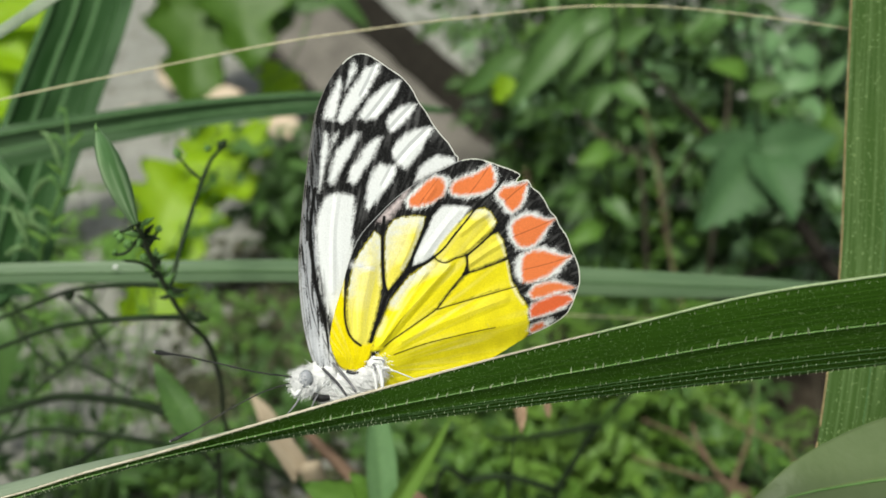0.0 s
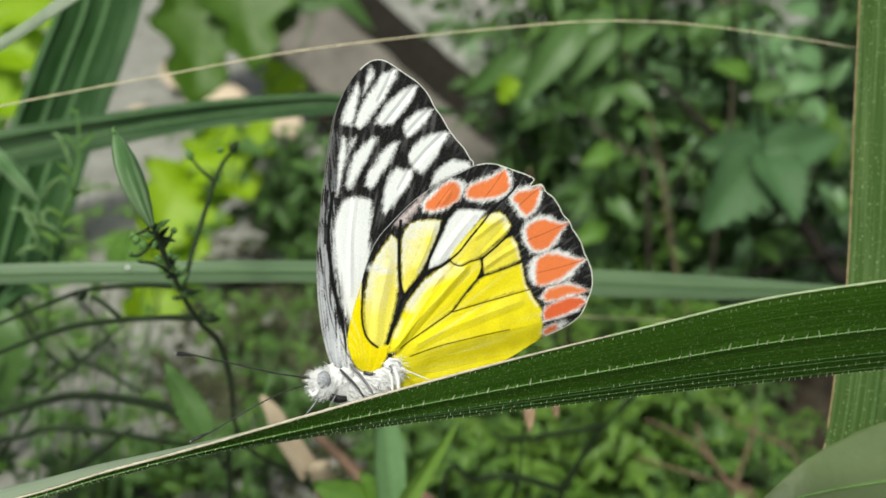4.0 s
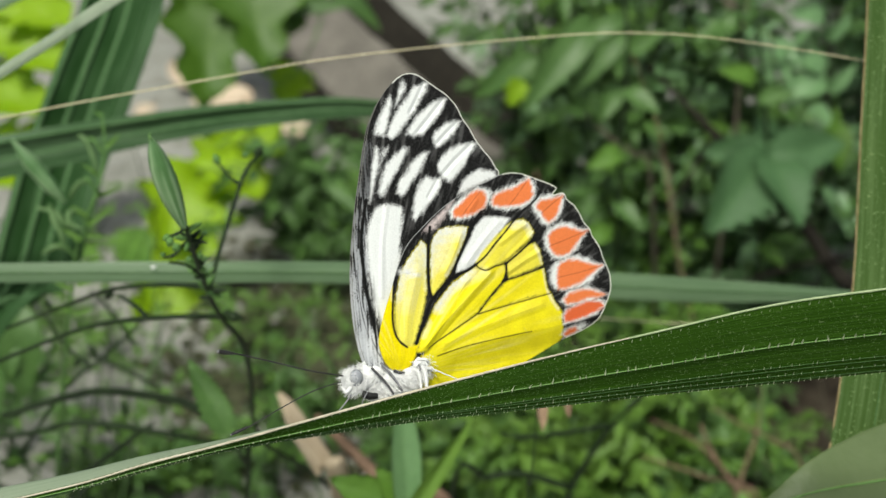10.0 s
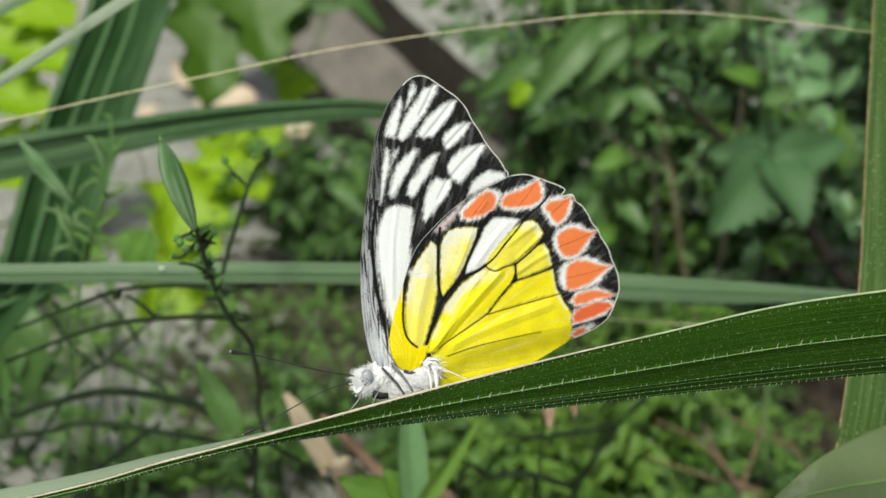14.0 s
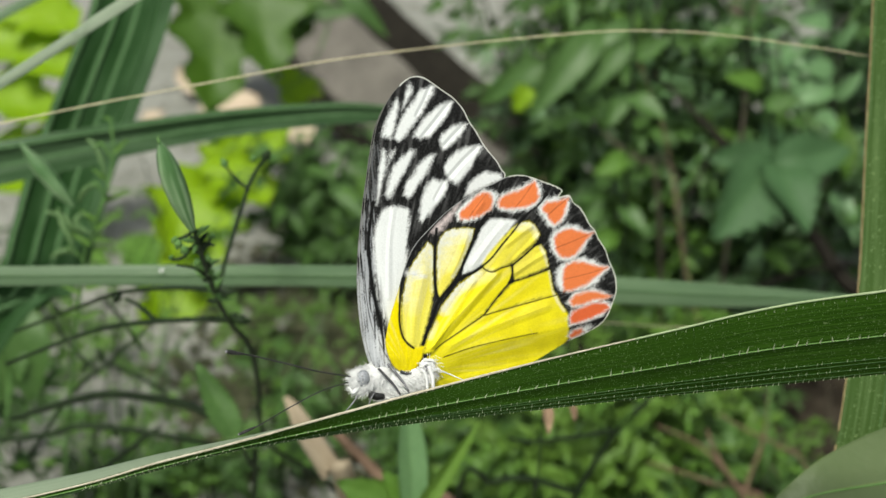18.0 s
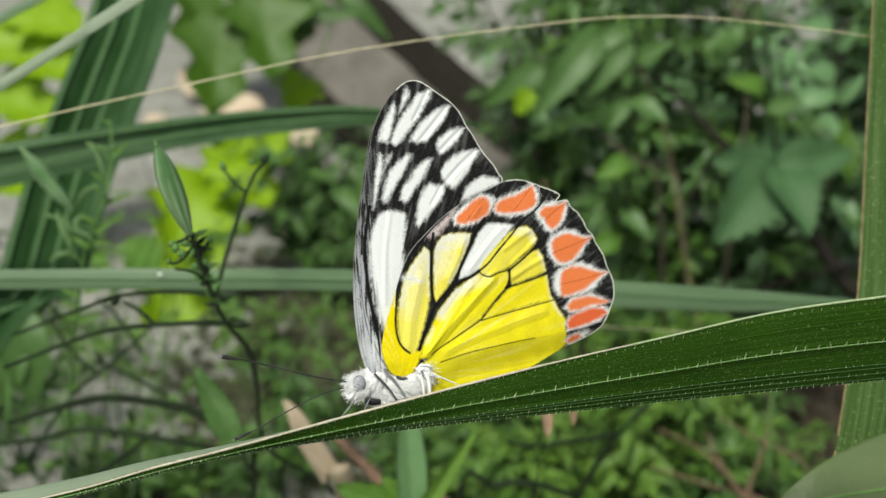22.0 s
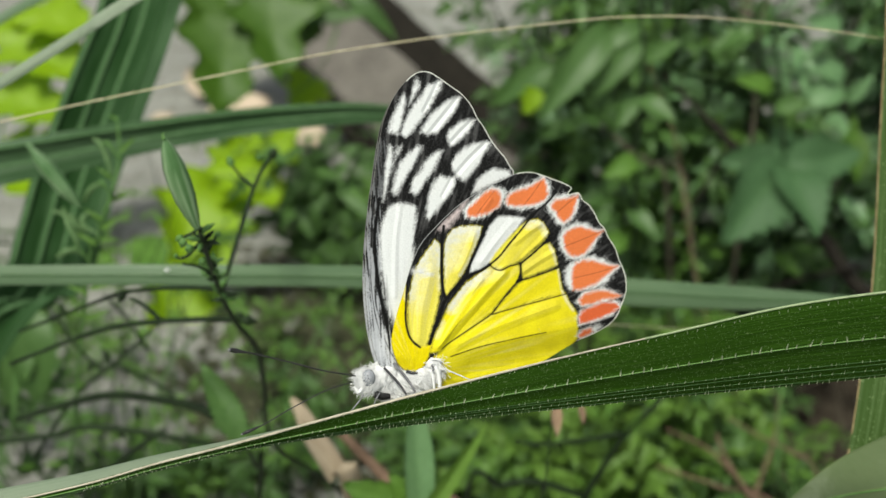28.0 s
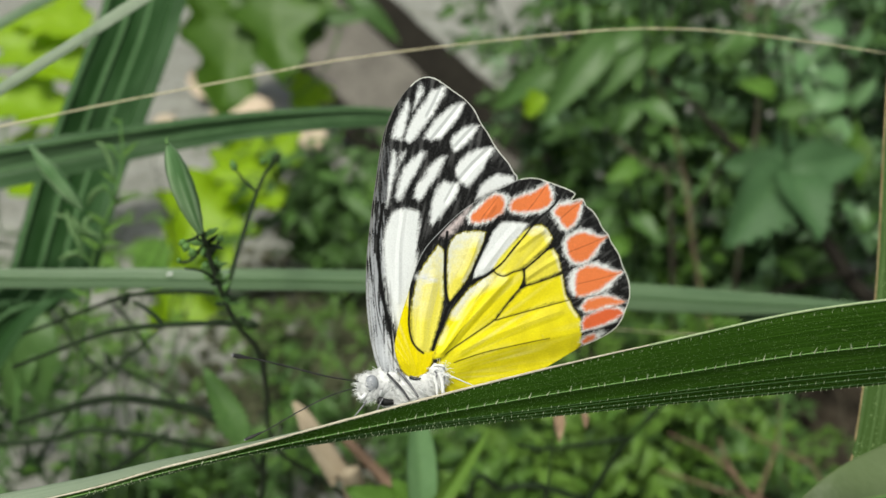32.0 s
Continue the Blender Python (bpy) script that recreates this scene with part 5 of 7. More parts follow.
# ---- the plant with the pod ----
def herb():
    root = new("pod_plant", tube("pod_plant", ((-0.02, 0.42, 0), (-0.025, 0.3098, 0.1704), (-0.0388, 0.2918, 0.2089), (-0.0524, 0.2757, 0.2313), (-0.0541, 0.2649, 0.2461), (-0.0524, 0.2548, 0.2626), (-0.0508, 0.2374, 0.2817), (-0.0524, 0.2252, 0.2932), (-0.0524, 0.2131, 0.3047), (-0.0501, 0.194, 0.3196), (-0.0488, 0.1818, 0.331)), (0.0009, 0.0008, 0.0007, 0.0006, 0.0006, 0.0007, 0.0006, 0.0005, 0.00045, 0.0004), STEM, 8, 80, 0.08))
    tagged(root, "wiry dark green herb with a slender green pod and buds", "plant")
    for pts, r in (
        (((-0.0524, 0.2133, 0.3052), (-0.0509, 0.2192, 0.3115), (-0.0491, 0.2269, 0.3181), (-0.0481, 0.2316, 0.3215), (-0.0467, 0.2345, 0.3245), (-0.0449, 0.2385, 0.326)), 0.00045),
        (((-0.0483, 0.2315, 0.3213), (-0.0509, 0.2324, 0.3234), (-0.0528, 0.2332, 0.3255)), 0.0003),
        (((-0.0519, 0.2255, 0.2938), (-0.0636, 0.2282, 0.2923), (-0.0779, 0.2319, 0.2891), (-0.089, 0.2352, 0.2846), (-0.106, 0.2355, 0.2772)), 0.0006),
        (((-0.0524, 0.2136, 0.306), (-0.0652, 0.2279, 0.2999), (-0.0803, 0.2417, 0.2925), (-0.0927, 0.2474, 0.2859), (-0.1097, 0.2523, 0.2772)), 0.0005),
        (((-0.0699, 0.2297, 0.2917), (-0.0742, 0.2349, 0.2923), (-0.079, 0.2413, 0.2914)), 0.0005),
        (((-0.065, 0.265, 0.2463), (-0.0724, 0.2664, 0.2497), (-0.0808, 0.267, 0.2513), (-0.0935, 0.2674, 0.2523), (-0.1033, 0.2667, 0.2506), (-0.1188, 0.2649, 0.2461)), 0.0011),
        (((-0.0491, 0.1818, 0.331), (-0.0498, 0.1815, 0.3302), (-0.0514, 0.1812, 0.3296)), 0.0003),
        (((-0.0497, 0.1904, 0.3232), (-0.0488, 0.1909, 0.3245), (-0.048, 0.1915, 0.326)), 0.0003),
        (((-0.0501, 0.1882, 0.3261), (-0.0525, 0.1872, 0.3237), (-0.0543, 0.1871, 0.3233)), 0.0003),
        (((-0.0504, 0.2, 0.3138), (-0.0527, 0.198, 0.3171), (-0.0554, 0.1953, 0.3189)), 0.0003),
    ):
        part("twig", tube("twig", pts, (r * 1.15, r, r * 0.8), STEM, 7, None, 0.08), root)
    pod = part("pod", tube("pod", ((-0.049, 0.1817, 0.3308), (-0.0507, 0.1818, 0.3362), (-0.0523, 0.1818, 0.3418), (-0.0535, 0.1815, 0.347)), (0.0005, 0.0013, 0.00182, 0.00202, 0.00185, 0.00125, 0.0001), POD, 14, 40), root, "smooth green seed pod")
    part("tip", tube("tip", ((-0.0534, 0.1813, 0.3464), (-0.0536, 0.1816, 0.3471), (-0.0534, 0.1817, 0.3475)), (0.0004, 0.0002, 0.0001), STEM_LIGHT), pod)
    for p, q, r in (((-0.0528, 0.2332, 0.3253), (-0.0537, 0.234, 0.3273), 0.0009), ((-0.0471, 0.2352, 0.3262), (-0.0477, 0.2356, 0.3273), 0.0009), ((-0.0457, 0.2383, 0.3255), (-0.0444, 0.2391, 0.3275), 0.0011), ((-0.0519, 0.2255, 0.2938), (-0.0478, 0.2253, 0.2935), 0.0013), ((-0.0516, 0.1813, 0.3298), (-0.0527, 0.181, 0.3289), 0.0006), ((-0.0513, 0.1811, 0.3294), (-0.0517, 0.1805, 0.3279), 0.0008), ((-0.051, 0.1846, 0.3255), (-0.0519, 0.1851, 0.3268), 0.0009), ((-0.048, 0.1914, 0.3257), (-0.0476, 0.1918, 0.3267), 0.0007), ((-0.0541, 0.1871, 0.3235), (-0.0548, 0.1873, 0.3239), 0.0006), ((-0.0505, 0.1928, 0.3209), (-0.0517, 0.1925, 0.32), 0.0009), ((-0.0497, 0.1979, 0.3169), (-0.0507, 0.1976, 0.3162), 0.0009), ((-0.0803, 0.2411, 0.2911), (-0.0817, 0.2415, 0.292), 0.0016), ((-0.0507, 0.2256, 0.294), (-0.0524, 0.2259, 0.2949), 0.0011)):
        a, b = np.array(p), np.array(q)
        part("bud", tube("bud", (a, (a + b) / 2, b), (r * 0.5, r, r * 0.2), STEM_LIGHT if r < 0.00105 else STEM, 7, 8, 0.1), root)
    g = random.Random(6)
    stalk = smooth_line(((-0.0488, 0.1818, 0.331), (-0.0501, 0.1918, 0.3226), (-0.0519, 0.2055, 0.3109), (-0.0525, 0.2179, 0.3001)), 40)
    for i in range(38):
        a = stalk[g.randrange(2, 36)]
        way = np.array((g.uniform(-1, 1), g.uniform(-0.6, 0.3), g.uniform(-0.1, 0.9)))
        b = a + way / np.linalg.norm(way) * g.uniform(0.0018, 0.004)
        part("bud", tube("bud", (a, (a + b) / 2, b), (0.0002, 0.00055, 0.0001), STEM_LIGHT if g.random() < 0.75 else STEM, 6, 8, 0.1), root)


herb()


# ---- leaves and shrubs behind ----
LEAVES = {
    "pointed": leaf_mesh("leaf", 0.03, 0.012, LEAF_DARK, belly=0.35, droop=0.15, teeth=0.2, n=24),
    "oak": leaf_mesh("leaf", 0.028, 0.022, LEAF_DARK, lobes=3, lobe_depth=0.55, n=22, cols=9, teeth=0.12),
    "leaf_grey": leaf_mesh("leaf", 0.026, 0.014, LEAF_PALE, teeth=0.2, droop=0.3, n=20),
    "lance": leaf_mesh("leaf", 0.045, 0.034, LEAF_BLUE, belly=0.42, droop=0.3, fold=0.35, teeth=0.3, n=20),
    "curl": leaf_mesh("leaf", 0.0065, 0.0014, LEAF_MID, n=8, cols=5, droop=0.6, fold=0.6),
    "oval": leaf_mesh("leaf", 0.024, 0.013, LEAF_DARK, teeth=0.12),
    "narrow": leaf_mesh("leaf", 0.034, 0.011, LEAF_DARK, droop=0.45),
    "mid": leaf_mesh("leaf", 0.02, 0.011, LEAF_MID, teeth=0.12),
    "blue": leaf_mesh("leaf", 0.045, 0.023, LEAF_BLUE, droop=0.3, teeth=0.16, n=22),
    "lobed": leaf_mesh("leaf", 0.055, 0.05, LEAF_BLUE, lobes=3, lobe_depth=0.5, n=30, cols=11),
    "lime": leaf_mesh("leaf", 0.06, 0.06, LEAF_LIME, lobes=3, lobe_depth=0.45, n=30, cols=11, droop=0.1),
    "gourd": leaf_mesh("leaf", 0.06, 0.05, LEAF_GOURD, lobes=3, lobe_depth=0.5, n=30, cols=11, droop=0.15, teeth=0.12),
    "bright": leaf_mesh("leaf", 0.022, 0.014, LEAF_GOURD, teeth=0.12),
    "fine": leaf_mesh("leaf", 0.016, 0.009, LEAF_DARK, n=9, cols=5, teeth=0.2),
    "tiny": leaf_mesh("leaf", 0.007, 0.003, LEAF_MID, n=6, cols=5),
    "strap": leaf_mesh("leaf", 0.06, 0.014, LEAF_PALE, belly=0.5, droop=0.05, fold=0.35),
    "lime_strap": leaf_mesh("leaf", 0.06, 0.008, LEAF_SHOOT, belly=0.3, droop=0.02, fold=0.6),
    "dry": leaf_mesh("leaf", 0.04, 0.014, DRY, droop=0.2, fold=0.5),
    "pale_dry": leaf_mesh("leaf", 0.05, 0.03, DRY_PALE, droop=0.15, fold=0.4),
}
LENGTH = {k: m.vertices[len(m.vertices) // 2 - 1].co.length for k, m in LEAVES.items()}


def spray(length, leaflets, size, material, seed, toothed=0.15, shape=0.5):
    """A short side shoot bearing several small leaves, as one mesh."""
    g = random.Random(seed)
    forms = [leaf_mesh("leaf", size, size * shape * w, material, n=7, cols=5, teeth=toothed, droop=d, tip=0.62) for w, d in ((0.8, 0.2), (1.0, 0.5), (1.25, 0.35))]
    bm = bmesh.new()
    axis = aimed((0, 0, 0), (0, 1, 0), (0, 0, 1)).inverted()
    for i in range(leaflets):
        s = (i + 0.6) / leaflets
        first = len(bm.verts)
        bm.from_mesh(g.choice(forms))
        bm.verts.ensure_lookup_table()
        side = 1 if i % 2 else -1
        way = (side * g.uniform(0.4, 1.2) * (1 - 0.7 * s), g.uniform(0.2, 1.0), g.uniform(-0.5, 0.5))
        face = (g.uniform(-0.6, 0.6), g.uniform(-0.6, 0.6), 1.0)
        m = aimed((0, s * length, -0.25 * length * s * s), way, face, g.uniform(0.55, 1.25))
        for v in bm.verts[first:]:
            v.co = m @ v.co
    bm.transform(axis)
    me = bpy.data.meshes.new("leaf_spray")
    bm.to_mesh(me)
    bm.free()
    me.materials.append(material)
    me.polygons.foreach_set("use_smooth", [True] * len(me.polygons))
    return me


for k in range(3):
    LEAVES["spray_dark%d" % k] = spray(0.034, 7, 0.016, LEAF_DARK, 60 + k, 0.25, 0.46)
    LEAVES["spray_mid%d" % k] = spray(0.026, 7, 0.012, LEAF_MID, 70 + k, 0.2, 0.5)
    LEAVES["spray_pale%d" % k] = spray(0.034, 7, 0.017, LEAF_PALE, 80 + k, 0.3, 0.44)
    LEAVES["spray_lit%d" % k] = spray(0.028, 9, 0.0105, LEAF_SHOOT, 75 + k, 0.2, 0.55)
    LEAVES["spray_tiny%d" % k] = spray(0.02, 8, 0.0065, LEAF_MID, 90 + k, 0.1, 0.5)
SPRAYS = {k: tuple("spray_%s%d" % (k, i) for i in range(3)) for k in ("dark", "mid", "pale", "tiny", "lit")}


def shrub(label, base, height, spread, stems, kinds, per_stem, seed, group="garden shrubs", lean=(0, 0), low=0.2, thick=0.002, kind="shrub"):
    g = random.Random(seed)
    root = new(kind)
    root.location = base
    tagged(root, label, kind, group)
    for s in range(stems):
        a = g.uniform(0, 6.28)
        out = spread * g.uniform(0.2, 1)
        top = Vector((math.cos(a) * out + lean[0], math.sin(a) * out + lean[1], height * g.uniform(0.6, 1.08)))
        mid = Vector((top.x * 0.4 + g.uniform(-0.01, 0.01), top.y * 0.4, top.z * 0.55))
        line = smooth_line([(0, 0, 0), mid, top], 20)
        part("stem", tube("stem", [line[0], line[7], line[13], line[19]], (thick, thick * 0.7, thick * 0.35), STEM, 6), root)
        for i in range(per_stem):
            s = g.uniform(low, 1.0)
            p = Vector(line[int(s * 19)])
            b = g.uniform(0, 6.28)
            way = Vector((math.cos(b), math.sin(b), g.uniform(-0.4, 0.6)))
            face = Vector((g.uniform(-0.6, 0.6), g.uniform(-1.0, 0.3), 1.0))
            part("leaf", LEAVES[g.choice(kinds)], root, "", aimed(p + way * 0.004, way, face, g.uniform(0.65, 1.25)))
    return root


def sprig(label, stem, radius, leaves, material=STEM, kind="sprig", group=""):
    """One stem with leaves at given places: each by its kind, its foot and its tip."""
    root = new(kind, tube(kind, stem, (radius, radius * 0.8, radius * 0.5), material, 7, None, 0.06))
    tagged(root, label, kind, group)
    for what, foot, tip in leaves:
        way = Vector(tip) - Vector(foot)
        face = Vector((0.25, -0.8, 0.55))
        part("leaf", LEAVES[what], root, "", aimed(foot, way, face, way.length / LENGTH[what]))
    return root


def on_ground(p):
    return (p[0], p[1], 0.0)


DENSE = "dense dark green shrub with small oval leaves"
FINE = SPRAYS["dark"] * 2 + SPRAYS["pale"] + SPRAYS["mid"] + ("oak", "oak", "narrow")
LIT = SPRAYS["pale"] * 2 + SPRAYS["dark"] + ("oak", "narrow", "pointed")
MUSH = SPRAYS["mid"] * 2 + SPRAYS["tiny"] + SPRAYS["dark"]
for place, height, spread, stems, kinds, seed in (
    ((0.1359, 0.8075, 0.0737), 0.31, 0.12, 18, FINE, 1),
    ((0.2129, 0.7787, 0.0854), 0.3, 0.13, 18, LIT, 2),
    ((0.3166, 0.8363, 0.0621), 0.33, 0.13, 13, LIT, 8),
    ((0.0791, 0.9517, 0.0155), 0.36, 0.1, 16, FINE, 3),
    ((0.2502, 1.0959, -0.0428), 0.34, 0.16, 8, LIT, 9),
    ((0.4239, 1.1824, -0.0777), 0.34, 0.18, 8, LIT, 10),
    ((0.159, 1.2401, -0.101), 0.3, 0.12, 8, ("oval", "mid"), 18),
):
    shrub(DENSE, on_ground(place), height, spread, stems, kinds, 30, seed)
LOW = "light green low weed with small leaves"
for place, height, spread, stems, kinds, seed in (
    ((0.0797, 0.5768, 0.167), 0.13, 0.07, 12, SPRAYS["lit"] + SPRAYS["mid"], 11),
    ((0.0352, 0.6056, 0.1553), 0.12, 0.08, 10, SPRAYS["tiny"] + SPRAYS["dark"], 13),
    ((-0.0199, 0.62, 0.1495), 0.07, 0.07, 7, SPRAYS["tiny"] * 2 + SPRAYS["dark"], 14),
    ((-0.0877, 0.6633, 0.132), 0.05, 0.07, 2, SPRAYS["dark"], 19),
    ((-0.2713, 0.6345, 0.1437), 0.16, 0.08, 5, SPRAYS["tiny"] + SPRAYS["mid"], 17),
    ((-0.2268, 0.7498, 0.0971), 0.04, 0.09, 2, SPRAYS["tiny"], 16),
    ((-0.1536, 0.7787, 0.0854), 0.04, 0.09, 2, SPRAYS["tiny"], 15),
    ((-0.107, 0.894, 0.0388), 0.15, 0.07, 14, SPRAYS["dark"] + ("narrow",), 45),
    ((-0.0407, 0.8652, 0.0504), 0.12, 0.08, 10, SPRAYS["dark"], 46),
    ((-0.3089, 0.8075, 0.0737), 0.07, 0.08, 2, SPRAYS["tiny"] + SPRAYS["dark"], 47),
    ((-0.235, 0.5, 0.0), 0.2, 0.04, 5, SPRAYS["dark"] + ("narrow",), 61),
    ((-0.2143, 0.5912, 0.1611), 0.05, 0.07, 3, SPRAYS["dark"] + SPRAYS["tiny"], 51),
    ((-0.1741, 0.6056, 0.1553), 0.045, 0.07, 3, SPRAYS["dark"] + SPRAYS["tiny"], 52),
    ((-0.1378, 0.62, 0.1495), 0.045, 0.07, 3, SPRAYS["dark"] + SPRAYS["tiny"], 53),
    ((0.0791, 0.5335, 0.1844), 0.125, 0.06, 12, SPRAYS["lit"] * 2 + SPRAYS["mid"], 41),
    ((0.1929, 0.6056, 0.1553), 0.06, 0.08, 4, SPRAYS["dark"] + SPRAYS["tiny"], 12),
    ((0.1932, 0.7066, 0.1145), 0.06, 0.1, 2, SPRAYS["dark"], 27),
    ((0.106, 0.5191, 0.1903), 0.12, 0.05, 12, SPRAYS["lit"] + SPRAYS["mid"] + SPRAYS["dark"], 42),
    ((0.0483, 0.5479, 0.1786), 0.105, 0.06, 9, SPRAYS["lit"] + SPRAYS["mid"] + SPRAYS["dark"], 43),
    ((0.0045, 0.5624, 0.1728), 0.08, 0.06, 7, SPRAYS["tiny"] * 2 + SPRAYS["dark"], 44),
    ((0.1321, 0.721, 0.1087), 0.12, 0.1, 9, MUSH, 26),
):
    shrub(LOW, on_ground(place), height, spread, stems, kinds, 13, seed, "low weeds", low=0.35, thick=0.0011, kind="weed")
THIN = "wispy dark stemmed weed with tiny leaves"
for place, height, seed in (((-0.0969, 0.5624, 0.1728), 0.16, 22), ((-0.1801, 0.5335, 0.1844), 0.2, 21), ((-0.1272, 0.4758, 0.2077), 0.1, 28), ((-0.1568, 0.4326, 0.2252), 0.08, 29), ((-0.0887, 0.4614, 0.2136), 0.07, 30), ((-0.1742, 0.4614, 0.2136), 0.24, 23), ((-0.0648, 0.6345, 0.1437), 0.17, 24), ((-0.0121, 0.5479, 0.1786), 0.12, 25)):
    shrub(THIN, on_ground(place), height, 0.07, 6, ("tiny",), 7, seed, "wispy weeds", low=0.4, thick=0.0006, kind="weed")
BEHIND = "tall garden shrub with mid green leaves"
for x, y, h, seed in ((-0.9, 2.6, 0.8, 31), (-0.2, 2.9, 0.8, 32), (0.5, 2.6, 0.8, 33), (1.2, 2.4, 0.9, 34), (-1.5, 2.0, 0.8, 35)):
    shrub(BEHIND, (x, y, 0), h, 0.35, 9, ("lobed", "blue", "oval"), 8, seed, "tall shrubs", thick=0.004)

sprig("lime green vine with broad lobed leaves", ((-0.1, 1.0, 0), (-0.219, 0.8884, -0.0581), (-0.2077, 0.8975, 0.0475), (-0.188, 0.8913, 0.1151), (-0.1577, 0.8994, 0.1352)), 0.0015,
    (("lime", (-0.1967, 0.8864, 0.1031), (-0.2148, 0.8221, 0.0683)), ("lime", (-0.1945, 0.8832, 0.095), (-0.1951, 0.8318, 0.0508)), ("lime", (-0.1793, 0.8929, 0.1191), (-0.1457, 0.8367, 0.1046)), ("lime", (-0.188, 0.8897, 0.1111), (-0.1691, 0.9194, 0.143)), ("lime", (-0.2099, 0.8875, 0.0226), (-0.2381, 0.827, -0.0026)), ("lime", (-0.1577, 0.8994, 0.1352), (-0.1315, 0.8632, 0.1285)), ("mid", (-0.2122, 0.8808, 0.006), (-0.2883, 0.9325, 0.0511))), STEM_LIGHT, "vine")
sprig("lime green vine with broad lobed leaves", ((-0.4, 1.1, 0), (-0.39, 0.93, 0.0447), (-0.3808, 0.9732, 0.1518), (-0.353, 0.9957, 0.2075), (-0.3253, 1.0096, 0.2418)), 0.0015,
    (("lime", (-0.3761, 0.9957, 0.2075), (-0.3189, 0.9326, 0.1757)), ("lime", (-0.3576, 0.9992, 0.2161), (-0.3101, 0.9458, 0.2084)), ("lime", (-0.3854, 0.9767, 0.1604), (-0.3321, 0.9194, 0.143)), ("lime", (-0.39, 0.9559, 0.109), (-0.3365, 0.8979, 0.0899))), STEM_LIGHT, "vine")
sprig("green climber with long hanging leaves", ((-0.8, 1.15, 0), (-0.78, 1.12, 0.25), (-0.4212, 1.0643, 0.2943), (-0.2783, 1.0554, 0.2722), (-0.2163, 1.0501, 0.2589), (-0.1664, 1.0605, 0.2433), (-0.1016, 1.0884, 0.2294)), 0.002,
    (("gourd", (-0.1997, 1.0376, 0.228), (-0.2042, 0.9538, 0.1452)), ("gourd", (-0.1735, 1.0429, 0.2413), (-0.1542, 0.9648, 0.1726)), ("gourd", (-0.2163, 1.0465, 0.2501), (-0.2236, 0.9871, 0.1861)), ("gourd", (-0.1519, 1.0569, 0.2344), (-0.1802, 1.0025, 0.1827)), ("narrow", (-0.1514, 1.0735, 0.1925), (-0.0987, 1.0478, 0.2119)), ("gourd", (-0.1365, 1.0884, 0.2294), (-0.1443, 1.0506, 0.1773)), ("lime", (-0.1435, 1.0701, 0.1426), (-0.1493, 1.0276, 0.1204)), ("narrow", (-0.1116, 1.0829, 0.2156), (-0.0609, 1.0561, 0.1909))), STEM, "climber")
sprig("shrub stem with large pointed leaves", ((0.06, 0.75, 0), (0.0917, 0.656, 0.1138), (0.0919, 0.6423, 0.2045), (0.0928, 0.6455, 0.254), (0.0898, 0.6625, 0.2962)), 0.0018,
    (("narrow", (0.0746, 0.6534, 0.2737), (0.041, 0.6065, 0.2406)), ("narrow", (0.0464, 0.6762, 0.247), (0.0051, 0.667, 0.2241)), ("narrow", (0.0913, 0.6534, 0.2737), (0.058, 0.6323, 0.263)), ("narrow", (0.0913, 0.6512, 0.2681), (0.0639, 0.6235, 0.241)), ("fine", (0.0903, 0.655, 0.2361), (0.0807, 0.633, 0.2231)), ("lime", (0.0369, 0.6705, 0.2329), (0.0299, 0.6653, 0.2199)), ("oval", (0.0928, 0.6466, 0.2568), (0.1083, 0.6351, 0.2698)), ("oval", (0.0913, 0.6387, 0.2371), (0.1083, 0.6201, 0.2328)), ("mid", (0.0919, 0.6411, 0.2016), (0.0746, 0.6233, 0.1992)), ("oval", (0.0909, 0.6453, 0.1705), (0.1043, 0.626, 0.1642)), ("mid", (0.0913, 0.6539, 0.1502), (0.0718, 0.6364, 0.1484))), STEM, "sapling")
sprig("shrub stem with glossy grey-green leaves", ((0.25, 0.75, 0), (0.2321, 0.6961, 0.0886), (0.2308, 0.7104, 0.1657), (0.2277, 0.7147, 0.2177), (0.2226, 0.7389, 0.2775)), 0.0014,
    (("leaf_grey", (0.2267, 0.7109, 0.2083), (0.2029, 0.6889, 0.1954)), ("leaf_grey", (0.2267, 0.7147, 0.2177), (0.2378, 0.7045, 0.2339)), ("leaf_grey", (0.226, 0.7198, 0.2303), (0.1996, 0.7088, 0.2447)), ("leaf_grey", (0.2253, 0.7262, 0.2461), (0.2345, 0.7157, 0.2616)), ("leaf_grey", (0.2243, 0.7312, 0.2586), (0.2029, 0.7175, 0.2663)), ("bright", (0.2277, 0.7084, 0.202), (0.2345, 0.6827, 0.18)), ("bright", (0.2291, 0.712, 0.1904), (0.2345, 0.7109, 0.2083)), ("leaf_grey", (0.226, 0.7173, 0.224), (0.1946, 0.6995, 0.2216)), ("leaf_grey", (0.2308, 0.7078, 0.1592), (0.243, 0.6842, 0.1422))), STEM, "sapling")
